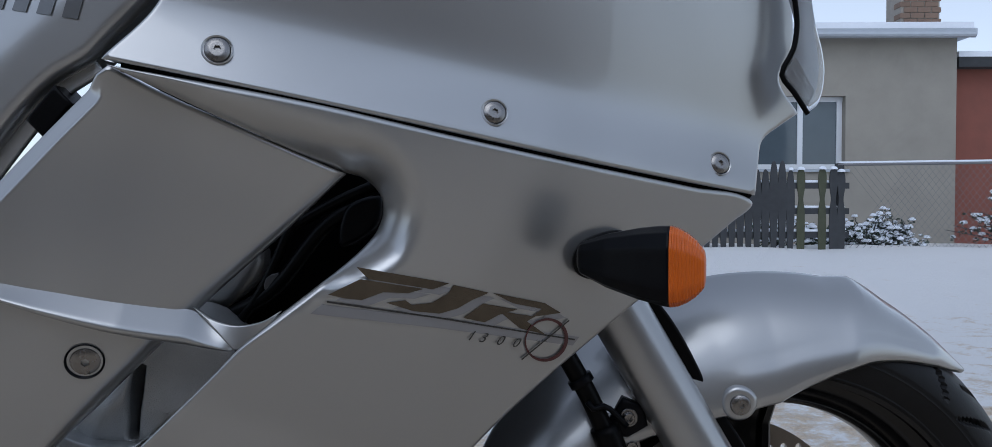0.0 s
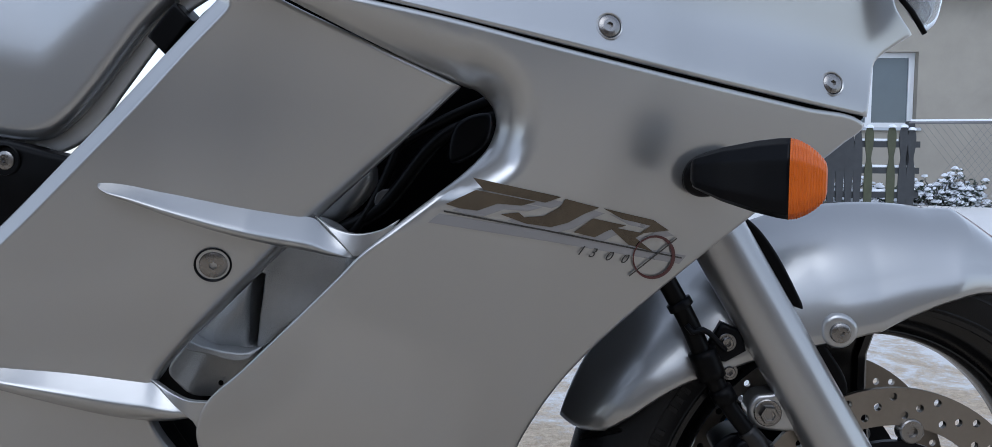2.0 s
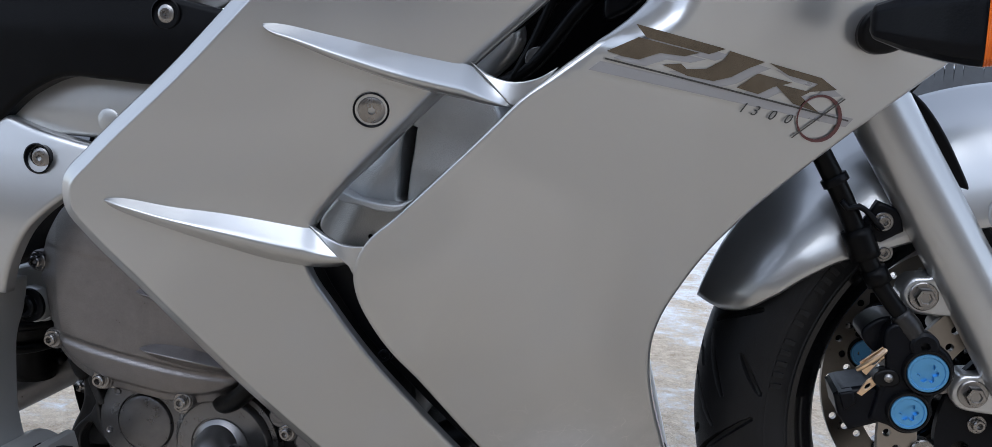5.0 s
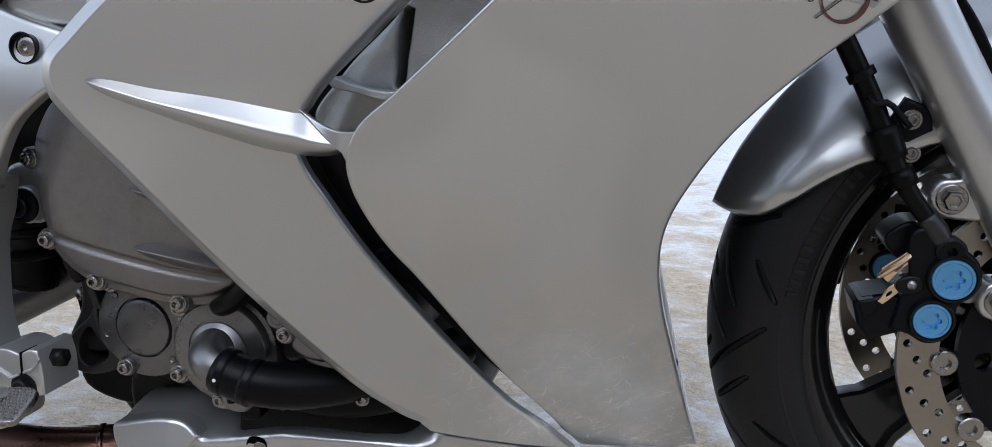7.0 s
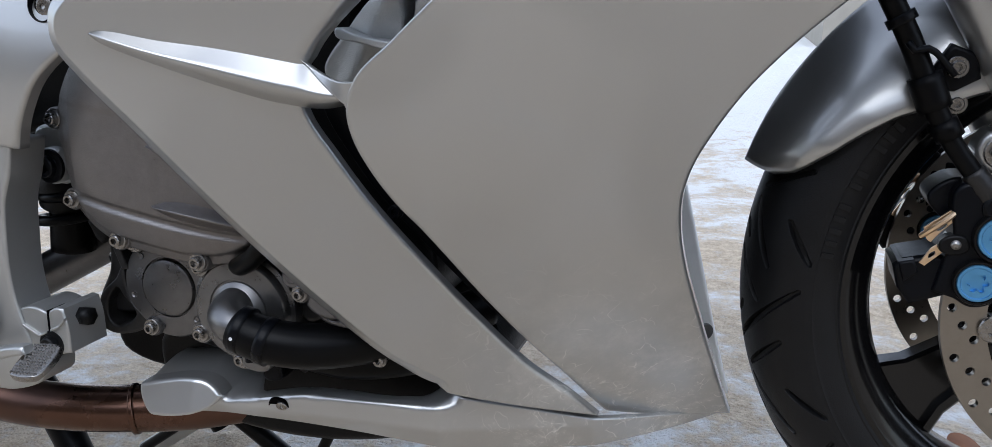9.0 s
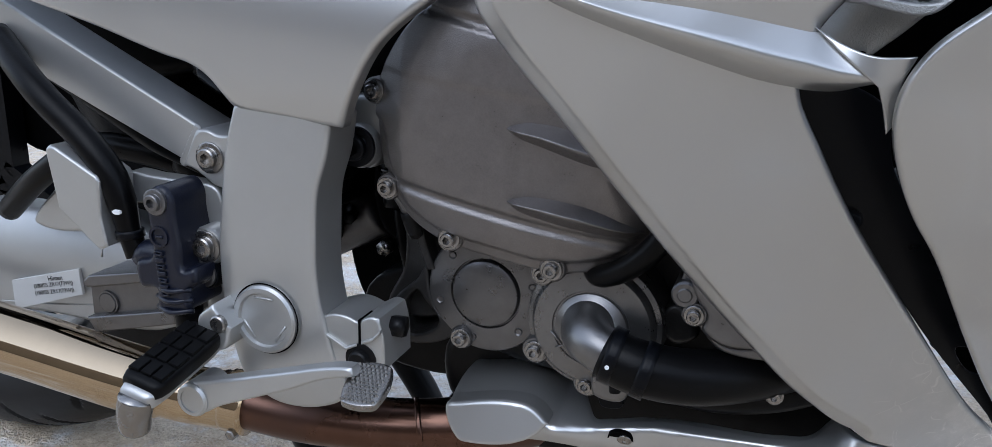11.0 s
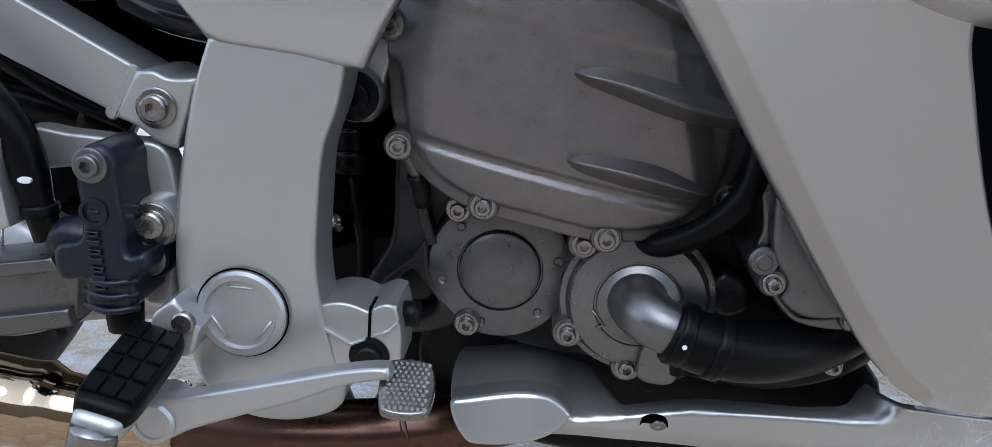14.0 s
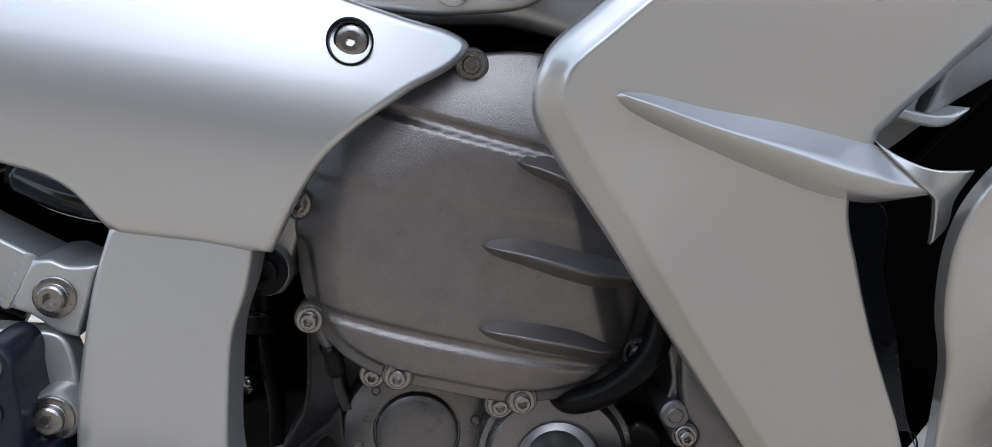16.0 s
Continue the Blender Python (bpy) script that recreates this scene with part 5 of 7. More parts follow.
bolt("screw", 0.0865, -0.2335, 0.634, trim, name="screw", scale=0.8)
S("frame_cover", sheet([(-0.17, 0.54), (-0.085, 0.555), (-0.066, 0.572), (-0.035, 0.585), (0.075, 0.590), (0.075, 0.548), (0.030, 0.536), (-0.05, 0.535), (-0.15, 0.520)], lambda x, z: -0.222 + 0.15 * np.abs(z - 0.555), thick=0.005, r=0.004, step=0.010, flange=0.02), FRAME, bike, "silver frame cover")
P("plug", turned([(0.010, -0.002), (0.0098, 0.0015), (0.008, 0.0025), (0, 0.0025)], 0.024, -0.221, 0.549), FRAME, bike)

# cast frame piece that shows in the scoop
inner = S("frame_casting", bulged(sheet([(0.205, 0.470), (0.231, 0.505), (0.290, 0.565), (0.300, 0.590), (0.320, 0.592), (0.352, 0.565), (0.345, 0.545), (0.290, 0.500), (0.262, 0.472), (0.235, 0.452)], lambda x, z: -0.232 + 0.25 * np.maximum(0.52 - z, 0) - 0.006 * np.exp(-((x - 0.62 * (z - 0.5) - 0.251) / 0.012) ** 2), thick=0.012, r=0.003, step=0.005, flange=0.05,
          holes=[[(0.2835, 0.5550), (0.2895, 0.5530, 1), (0.2785, 0.4955, 1), (0.2725, 0.4965), (0.2745, 0.511), (0.2800, 0.547)]])), CAST, bike, "rough cast alloy frame piece")
P("rib", bulged(block([(0.229, 0.5035), (0.246, 0.4990), (0.279, 0.4955), (0.290, 0.500), (0.278, 0.4895), (0.246, 0.4935), (0.229, 0.4980)], -0.247, -0.22, r=0.0015, step=0.005)), CAST, inner)
# the hole is a near-black disc laid on in place of its shade
P("hole", bulged(turned([(0.0022, 0.0004), (0.0021, 0.0002), (0, -0.001)], 0.249, -0.2225, 0.4655, n=14)), HOLLOW, inner)

# inside behind the fairing; near-black blocks give it its shade
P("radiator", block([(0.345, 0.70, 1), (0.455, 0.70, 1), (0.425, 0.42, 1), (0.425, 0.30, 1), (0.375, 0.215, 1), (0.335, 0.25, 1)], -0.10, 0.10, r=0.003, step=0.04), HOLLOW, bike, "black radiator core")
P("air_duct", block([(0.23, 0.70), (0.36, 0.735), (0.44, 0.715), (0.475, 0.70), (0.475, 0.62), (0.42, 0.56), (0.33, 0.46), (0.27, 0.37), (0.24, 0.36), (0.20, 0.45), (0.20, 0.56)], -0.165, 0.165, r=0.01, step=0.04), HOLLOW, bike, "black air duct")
S("cable", tube([(0.31, -0.18, 0.57), (0.37, -0.20, 0.60), (0.42, -0.205, 0.655), (0.47, -0.19, 0.675)], 0.006, 12), RUBBER, bike)
S("cable", tube([(0.31, -0.18, 0.60), (0.37, -0.195, 0.64), (0.42, -0.20, 0.668), (0.47, -0.19, 0.69)], 0.0045, 12), RUBBER, bike)
S("cable", tube([(0.33, -0.19, 0.56), (0.362, -0.20, 0.60), (0.385, -0.20, 0.65), (0.40, -0.19, 0.70)], 0.004, 12), RUBBER, bike)
P("connector", block([(0.425, 0.635), (0.452, 0.65), (0.455, 0.672), (0.43, 0.665)], -0.212, -0.18, r=0.004, step=0.01), SATIN, bike)
P("connector", block([(0.366, 0.602), (0.376, 0.606), (0.378, 0.614), (0.368, 0.612)], -0.205, -0.195, r=0.001, step=0.005), CRANK, bike, "grey plug")
S("inner_strip", bulged(sheet([(0.218, 0.452), (0.262, 0.440), (0.275, 0.40), (0.31, 0.34), (0.345, 0.28), (0.402, 0.210), (0.425, 0.172), (0.402, 0.168), (0.372, 0.208), (0.32, 0.272), (0.275, 0.335), (0.235, 0.40)], lambda x, z: skin_rear(x, z) + 0.034, thick=0.004, r=0.001, step=0.01,
  holes=[[(0.338, 0.268), (0.362, 0.262), (0.374, 0.243), (0.352, 0.246)]])), SATIN, bike, "black inner cover")
bolt("small", 0.263, -0.226, 0.371, bike, SATIN)
bolt("small", 0.256, -0.222, 0.430, bike)
bolt("small", 0.2565, -0.222, 0.408, bike)

# lower cowl
def belly_skin(x, z):
    base = np.interp(x, [-0.02, 0.1, 0.276, 0.4, 0.515], [-0.180, -0.182, -0.172, -0.118, -0.025]) + 0.5 * np.maximum(0.165 - z, 0)
    crease = np.interp(x, [-0.015, 0.045, 0.060, 0.073, 0.15, 0.276], [0.1735, 0.1815, 0.1770, 0.1700, 0.1850, 0.1870])
    return base + 0.0036 * np.log1p(np.exp(np.clip((z - crease) / 0.0009, -30, 30))) * ease((0.30 - x) / 0.05)


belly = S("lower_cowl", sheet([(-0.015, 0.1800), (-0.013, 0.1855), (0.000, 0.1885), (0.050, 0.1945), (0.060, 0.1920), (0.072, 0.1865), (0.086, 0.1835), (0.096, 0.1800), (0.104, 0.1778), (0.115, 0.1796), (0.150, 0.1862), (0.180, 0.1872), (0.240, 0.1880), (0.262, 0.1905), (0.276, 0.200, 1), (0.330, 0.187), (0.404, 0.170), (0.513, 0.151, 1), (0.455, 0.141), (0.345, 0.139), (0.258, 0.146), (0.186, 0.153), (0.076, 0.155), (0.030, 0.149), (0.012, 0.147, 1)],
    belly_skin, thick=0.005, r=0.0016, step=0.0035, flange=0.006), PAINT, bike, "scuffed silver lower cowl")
S("step", sheet([(-0.0120, 0.1765), (-0.0105, 0.1795), (-0.005, 0.1808), (0.044, 0.1890), (0.056, 0.1868), (0.066, 0.1800), (0.0705, 0.1745, 1), (0.062, 0.1655), (0.054, 0.1610), (0.008, 0.1530), (0.002, 0.1540)], lambda x, z: -0.1955 + 0.36 * (z - 0.165) + 0.25 * np.maximum(x - 0.045, 0), thick=0.012, r=0.0030, step=0.0035, flange=0.016), PAINT, belly)
# flush near-black disc painted in for the shade of the screw recess
P("screw_cup", turned([(0.0100, -0.002), (0.0098, 0.0010), (0.0090, 0.0010), (0.0085, 0.0003), (0, 0.0002)], 0.1265, -0.1795, 0.1710, axis=(0.05, -1, -0.45)), HOLLOW, belly)
bolt("screw", 0.1295, -0.1797, 0.1712, belly, name="screw", scale=0.62, axis=(0.05, -1, -0.45))

# exhaust
pipe = S("exhaust_pipe", tube([(0.10, -0.06, 0.135), (0.0, -0.125, 0.130), (-0.06, -0.150, 0.128), (-0.15, -0.165, 0.126), (-0.235, -0.175, 0.135)], [0.024, 0.025, 0.0235, 0.0235, 0.024], 28), HEATED, bike, "bronze heat tinted exhaust pipe")
S("weld", tube([(-0.052, -0.148, 0.1283), (-0.056, -0.150, 0.1280)], 0.0255, 28, 0.002), HEATED, pipe)
sil = S("silencer", tube([(-0.215, -0.174, 0.132), (-0.262, -0.182, 0.134), (-0.285, -0.184, 0.1365), (-0.298, -0.185, 0.138), (-0.312, -0.186, 0.1395), (-0.335, -0.187, 0.142), (-0.445, -0.190, 0.155), (-0.62, -0.20, 0.177)], [0.0255, 0.0262, 0.0270, 0.0325, 0.0310, 0.0312, 0.0318, 0.033], 48, 0.005), GOLDEN, bike, "polished straw tinted silencer")

band = S("clamp_band", tube([(-0.206, -0.1725, 0.1308), (-0.226, -0.1748, 0.1330)], 0.0285, 36, 0.004), GOLDEN, sil, "straw tinted band clamp")
P("clamp_bolt", turned([(0.0050, -0.006), (0.0050, 0.003), (0.0040, 0.004), (0, 0.004)], -0.212, -0.196, 0.112, n=6), STEEL, band)

# rear: sub frame, brake cylinder, guard, swingarm, wheel
sub = P("sub_frame", block(C((-0.46, 0.462), (-0.46, 0.5075), (-0.337, 0.448), (-0.204, 0.384), (-0.220, 0.356), (-0.391, 0.429)), -0.212, -0.172, r=0.002, step=0.012), FRAME, bike, "silver welded sub frame tube")
for k in range(8):
    s = k / 7
    P("weld", moved(revolve([(0, -0.0025), (0.0038, -0.001), (0.0042, 0.0004), (0.003, 0.0020), (0, 0.0024)], 14), Matrix.Translation((-0.211 - 0.0145 * s, -0.2125, 0.3845 - 0.0260 * s)) @ pose(0, 0, 0, 90, 0, 0)), FRAME, sub)
node = P("sub_frame_lug", block([(-0.206, 0.386, 1), (-0.195, 0.3870), (-0.188, 0.384), (-0.170, 0.385, 1), (-0.176, 0.362), (-0.182, 0.342, 1), (-0.191, 0.344), (-0.2085, 0.3545), (-0.2195, 0.358, 1)], -0.222, -0.17, r=0.0022, step=0.008), FRAME, sub)
bolt("big", -0.1935, -0.223, 0.3660, node, label="large steel socket bolt", scale=0.80)
br = P("cylinder_bracket", block([(-0.278, 0.345), (-0.248, 0.3455), (-0.213, 0.3445), (-0.194, 0.3435), (-0.188, 0.338), (-0.187, 0.24, 1), (-0.206, 0.24, 1), (-0.2055, 0.318), (-0.210, 0.325), (-0.244, 0.325), (-0.278, 0.324)], -0.222, -0.205, r=0.0022, step=0.008), FRAME, bike, "silver brake cylinder bracket")
P("lug", turned([(0.0155, -0.03), (0.0155, 0.0), (0.014, 0.003), (0, 0.003)], -0.1905, -0.235, 0.300), FRAME, br)
bolt("big", -0.1905, -0.239, 0.300, br, label="steel socket bolt", scale=0.85)
P("spacer", turned([(0.014, -0.03), (0.014, 0.0), (0.0125, 0.003), (0, 0.003)], -0.194, -0.235, 0.278), SATIN, br)
bolt("big", -0.194, -0.239, 0.278, br, CRANK, scale=0.72)
mc = P("brake_cylinder", block([(-0.2235, 0.343), (-0.218, 0.3485), (-0.211, 0.3505), (-0.205, 0.348), (-0.201, 0.341), (-0.2005, 0.328), (-0.1975, 0.305), (-0.1960, 0.287), (-0.186, 0.289), (-0.1845, 0.279), (-0.192, 0.272), (-0.1925, 0.256), (-0.207, 0.251), (-0.222, 0.2535), (-0.2225, 0.268), (-0.236, 0.268), (-0.240, 0.279), (-0.238, 0.289), (-0.2245, 0.294), (-0.2225, 0.310), (-0.2245, 0.328)], -0.262, -0.222, r=0.005, step=0.005), CYLINDER, bike, "dark blue black rear brake cylinder")
for z in (0.2705, 0.2620, 0.2535):
    S("ridge", tube([(-0.2235, -0.2575, z), (-0.2072, -0.2640, z - 0.001), (-0.1910, -0.2575, z + 0.001)], 0.0022, 8), CYLINDER, mc)
bolt("big", -0.2140, -0.263, 0.3385, mc, CRANK, name="plug", scale=0.66)
S("cylinder_foot", tube([(-0.2075, -0.244, 0.250), (-0.2065, -0.244, 0.234)], [0.0115, 0.0105], 20), BLACK, mc)
S("port", tube([(-0.222, -0.244, 0.289), (-0.238, -0.246, 0.291), (-0.247, -0.247, 0.286)], [0.012, 0.011, 0.009], 18), CYLINDER, mc)
P("raised_ring", turned([(0.0085, -0.001), (0.0083, 0.0020), (0.0062, 0.0020), (0.0060, -0.001)], -0.2135, -0.2615, 0.3115, n=28), CYLINDER, mc)
P("raised_bar", block(C((-0.2165, 0.3125), (-0.2105, 0.3125), (-0.2105, 0.3105), (-0.2165, 0.3105)), -0.2635, -0.261, r=0.0006, step=0.004), CYLINDER, mc)
for k in range(7):
    x, z = -0.2145 + 0.0005 * k, 0.3005 - 0.0053 * k
    P("raised_bar", block(C((x - 0.0038, z), (x + 0.0038, z), (x + 0.0038, z - 0.0034), (x - 0.0038, z - 0.0034)), -0.2645, -0.261, r=0.0007, step=0.005, holes=[C((x - 0.0018, z - 0.0011), (x + 0.0018, z - 0.0011), (x + 0.0018, z - 0.0023), (x - 0.0018, z - 0.0023))] if k % 2 == 0 else []), CYLINDER, mc)
S("brake_hose", tube([(-0.40, -0.215, 0.448), (-0.343, -0.240, 0.415), (-0.322, -0.244, 0.400), (-0.298, -0.246, 0.383), (-0.278, -0.248, 0.366), (-0.265, -0.248, 0.349), (-0.2585, -0.248, 0.330), (-0.2545, -0.248, 0.310), (-0.249, -0.247, 0.288)], [0.0115, 0.0115, 0.0115, 0.0115, 0.0115, 0.0115, 0.0112, 0.009, 0.009], 20), RUBBER, mc)
S("hose_clip", tube([(-0.2535, -0.248, 0.3085), (-0.2530, -0.248, 0.3025)], 0.0108, 20, 0.003), SATIN, mc)
S("hose_mark", block([(-0.259, 0.3262), (-0.2515, 0.3262), (-0.2515, 0.3238), (-0.259, 0.3238)], -0.2588, -0.254, r=0.0005, step=0.004), PVC, mc)
P("heel_guard", block([(-0.3150, 0.369, 1), (-0.311, 0.3725, 1), (-0.306, 0.3715, 1), (-0.2685, 0.3520, 1), (-0.2660, 0.3480, 1), (-0.268, 0.321, 1), (-0.2645, 0.297, 1), (-0.2725, 0.2935, 1), (-0.308, 0.323, 1)], -0.262, -0.225, r=0.0022, step=0.006), FRAME, bike, "silver heel guard plate")
swing = S("swingarm", sheet([(-0.62, 0.245), (-0.482, 0.264), (-0.440, 0.2745), (-0.414, 0.275), (-0.375, 0.263), (-0.315, 0.240), (-0.22, 0.235), (-0.20, 0.20), (-0.304, 0.173), (-0.371, 0.147), (-0.494, 0.146), (-0.62, 0.15)], lambda x, z: -0.128 + 6 * (z - 0.205) ** 2, thick=0.02, r=0.008, step=0.012, flange=0.03), FRAME, bike, "silver alloy swingarm")
shaft = P("shaft_block", block(C((-0.383, 0.2225), (-0.376, 0.2285), (-0.294, 0.2445), (-0.279, 0.231), (-0.282, 0.196), (-0.374, 0.1725), (-0.383, 0.188)), -0.166, -0.12, r=0.002, step=0.007), CRANK, swing, "dull grey drive shaft cover")
P("ridge", block(C((-0.384, 0.2225), (-0.376, 0.2290), (-0.294, 0.2450), (-0.286, 0.2365), (-0.370, 0.2185), (-0.382, 0.2165)), -0.174, -0.15, r=0.002, step=0.006), CRANK, shaft)
P("ridge", block(C((-0.3835, 0.1865), (-0.284, 0.2085), (-0.2815, 0.1955), (-0.374, 0.1720)), -0.174, -0.15, r=0.002, step=0.006), CRANK, shaft)
P("cap", turned([(0.0115, -0.002), (0.0112, 0.002), (0.0100, 0.0022), (0.0097, 0.0015), (0.009, 0.003), (0, 0.003)], -0.3615, -0.1665, 0.2025), CRANK, shaft)
arm_skin = lambda z: -0.1282 + 6 * (z - 0.205) ** 2
for line in ([(-0.406, 0.228), (-0.4065, 0.256), (-0.401, 0.262), (-0.376, 0.2615), (-0.364, 0.249), (-0.360, 0.232)], [(-0.56, 0.155), (-0.47, 0.166), (-0.39, 0.180)]):
    S("moulded_rim", tube([(x, arm_skin(z), z) for x, z in line], 0.0012, 8), FRAME, swing)
label = P("tyre_label", block(C((-0.52, 0.190), (-0.430, 0.2145), (-0.428, 0.188), (-0.52, 0.158)), -0.1325, -0.129, r=0.0005, step=0.02), WHITE, swing, "white tyre size label")
for text, x, z, size in (("Hinten", -0.470, 0.1965, 0.0072), ("(180/55 ZR17(73W))", -0.490, 0.1860, 0.0062), ("(180/55 ZR17(73W))", -0.4895, 0.1785, 0.0062)):
    cu = bpy.data.curves.new("lettering", "FONT")
    cu.body, cu.size, cu.extrude = text, size, 0.0001
    me = bpy.data.meshes.new_from_object(bpy.data.objects.new("lettering", cu))
    me.materials.append(INK)
    ob = new("lettering", me)
    ob.parent = label
    ob.matrix_basis = Matrix.Translation((x, -0.1331, z)) @ pose(0, 0, 0, 90, 0, 0) @ pose(0, 0, 0, 0, 0, 12.5)
P("torque_arm", block([(-0.43, 0.300), (-0.40, 0.322), (-0.37, 0.320), (-0.36, 0.29), (-0.40, 0.262), (-0.46, 0.265)], -0.150, -0.13, r=0.004, step=0.01), FRAME, swing)
bolt("big", -0.392, -0.151, 0.300, swing)
S("cross_tube", tube([(-0.37, 0.0, 0.161), (-0.326, 0.0, 0.184), (-0.198, 0.0, 0.252), (-0.160, 0.0, 0.272)], 0.024, 28), CRANK, swing)
P("spring_seat", turned([(0.038, -0.03), (0.038, 0.0), (0.032, 0.01), (0, 0.01)], -0.205, -0.035, 0.335, axis=(0.15, -0.2, 1)), DARK, bike)
coil = [(-0.215 + 0.034 * math.cos(a) + 0.004 * a * 0.3, -0.035 + 0.034 * math.sin(a), 0.27 + 0.0042 * a) for a in np.linspace(0, 6.28 * 4, 60)]
S("shock_spring", tube(coil, 0.006, 10), SATIN, bike, "black shock absorber spring")
S("shock_body", tube([(-0.215, -0.035, 0.25), (-0.195, -0.035, 0.46)], 0.024, 16), DARK, bike)
S("link_rod", tube([(-0.19, -0.11, 0.155), (-0.12, -0.11, 0.20), (-0.05, -0.12, 0.232)], 0.011, 14), CAST, bike)
# near-black filler behind the frame plate, added in place of shade
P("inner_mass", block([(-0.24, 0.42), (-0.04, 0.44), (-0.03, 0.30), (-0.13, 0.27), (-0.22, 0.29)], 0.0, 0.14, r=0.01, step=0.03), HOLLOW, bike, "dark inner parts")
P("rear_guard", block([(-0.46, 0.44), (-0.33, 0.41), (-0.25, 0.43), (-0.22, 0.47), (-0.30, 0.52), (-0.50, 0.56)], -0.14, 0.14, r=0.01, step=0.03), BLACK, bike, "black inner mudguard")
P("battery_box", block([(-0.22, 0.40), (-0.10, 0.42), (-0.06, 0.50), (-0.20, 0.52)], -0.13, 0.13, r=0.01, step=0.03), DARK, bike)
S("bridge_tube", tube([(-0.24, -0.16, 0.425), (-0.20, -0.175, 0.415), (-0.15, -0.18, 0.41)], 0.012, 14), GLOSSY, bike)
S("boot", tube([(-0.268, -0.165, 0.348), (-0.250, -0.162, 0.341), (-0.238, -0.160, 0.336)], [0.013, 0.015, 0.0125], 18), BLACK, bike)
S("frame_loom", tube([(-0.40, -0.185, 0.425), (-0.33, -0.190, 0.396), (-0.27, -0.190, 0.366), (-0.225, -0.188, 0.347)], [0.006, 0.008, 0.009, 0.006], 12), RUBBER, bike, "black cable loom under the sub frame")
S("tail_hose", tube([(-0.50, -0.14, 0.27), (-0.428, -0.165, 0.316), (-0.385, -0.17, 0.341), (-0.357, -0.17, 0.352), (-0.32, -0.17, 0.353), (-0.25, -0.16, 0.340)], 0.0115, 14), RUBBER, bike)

# large filler block added so the space by the rear wheel stays dark
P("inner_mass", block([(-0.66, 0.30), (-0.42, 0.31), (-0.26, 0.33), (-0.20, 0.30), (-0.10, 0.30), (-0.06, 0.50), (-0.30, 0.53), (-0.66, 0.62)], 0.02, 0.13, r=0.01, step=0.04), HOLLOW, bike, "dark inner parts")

# filler added to darken the gap between frame plate and engine
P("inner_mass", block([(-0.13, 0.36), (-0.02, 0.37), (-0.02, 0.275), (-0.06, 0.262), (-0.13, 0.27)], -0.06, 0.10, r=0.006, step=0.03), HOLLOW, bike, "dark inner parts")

# two more fillers, added to hide bright ground and keep this gap dark
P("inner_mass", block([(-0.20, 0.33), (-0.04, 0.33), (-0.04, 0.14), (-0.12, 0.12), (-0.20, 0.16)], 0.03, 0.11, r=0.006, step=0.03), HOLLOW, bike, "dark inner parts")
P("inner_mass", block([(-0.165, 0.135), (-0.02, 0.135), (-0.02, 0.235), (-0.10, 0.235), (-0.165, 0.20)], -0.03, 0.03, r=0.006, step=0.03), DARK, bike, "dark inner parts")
reservoir = S("shock_reservoir", tube([(-0.112, -0.065, 0.345), (-0.108, -0.065, 0.300)], 0.017, 24), SATIN, bike, "black shock reservoir")
for z in (0.336, 0.318):
    S("band", tube([(-0.1115, -0.065, z), (-0.1112, -0.065, z - 0.004)], 0.0185, 24, 0.003), GLOSSY, reservoir)
S("reservoir_hose", tube([(-0.108, -0.07, 0.300), (-0.102, -0.075, 0.270), (-0.098, -0.07, 0.240), (-0.10, -0.06, 0.20)], 0.0065, 12), RUBBER, reservoir)
S("link_bolt", tube([(-0.118, -0.085, 0.262), (-0.118, -0.070, 0.262)], 0.0075, 6), STEEL, bike)

# footpeg and brake pedal
hinge = P("peg_hinge", block([(-0.180, 0.254), (-0.167, 0.266, 1), (-0.152, 0.249, 1), (-0.158, 0.232), (-0.176, 0.232)], -0.268, -0.235, r=0.0025, step=0.006), FRAME, bike, "silver folding footpeg")
a0, b0 = Vector((-0.1765, -0.262, 0.2400)), Vector((-0.1765, -0.338, 0.2275))
tt = (b0 - a0).normalized()
ss = Vector((0.97, 0, -0.22)).normalized()
uu = ss.cross(tt).normalized()
uu = uu if uu[2] > 0 else -uu


def pegbar(s0, s1, hw, hh, lift=0.0, n=40, m=14, flat_side=0.42):
    """A rounded bar along the peg, from the hinge outwards."""
    verts, faces = [], []
    for i in range(m + 1):
        s = s0 + (s1 - s0) * i / m
        k = (0.80, 0.93, 0.98)[min(i, m - i)] if min(i, m - i) < 3 else 1.0
        c = a0 + (b0 - a0) * s + uu * lift
        for j in range(n):
            q = 2 * math.pi * j / n
            cq, sq = math.cos(q), math.sin(q)
            verts.append(tuple(c + ss * (hw * k * math.copysign(abs(cq) ** flat_side, cq)) + uu * (hh * k * math.copysign(abs(sq) ** flat_side, sq))))
    for i in range(m):
        for j in range(n):
            q = (j + 1) % n
            faces.append((i * n + j, i * n + q, (i + 1) * n + q, (i + 1) * n + j))
    faces.append(tuple(range(n))[::-1])
    faces.append(tuple(range(m * n, m * n + n)))
    return verts, faces


peg = S("peg_bar", pegbar(-0.05, 1.06, 0.0145, 0.0075, -0.004), FRAME, hinge)
rub = S("peg_rubber", pegbar(0.02, 0.99, 0.0170, 0.0075, 0.002), RUBBER, hinge, "black rubber with a block tread")
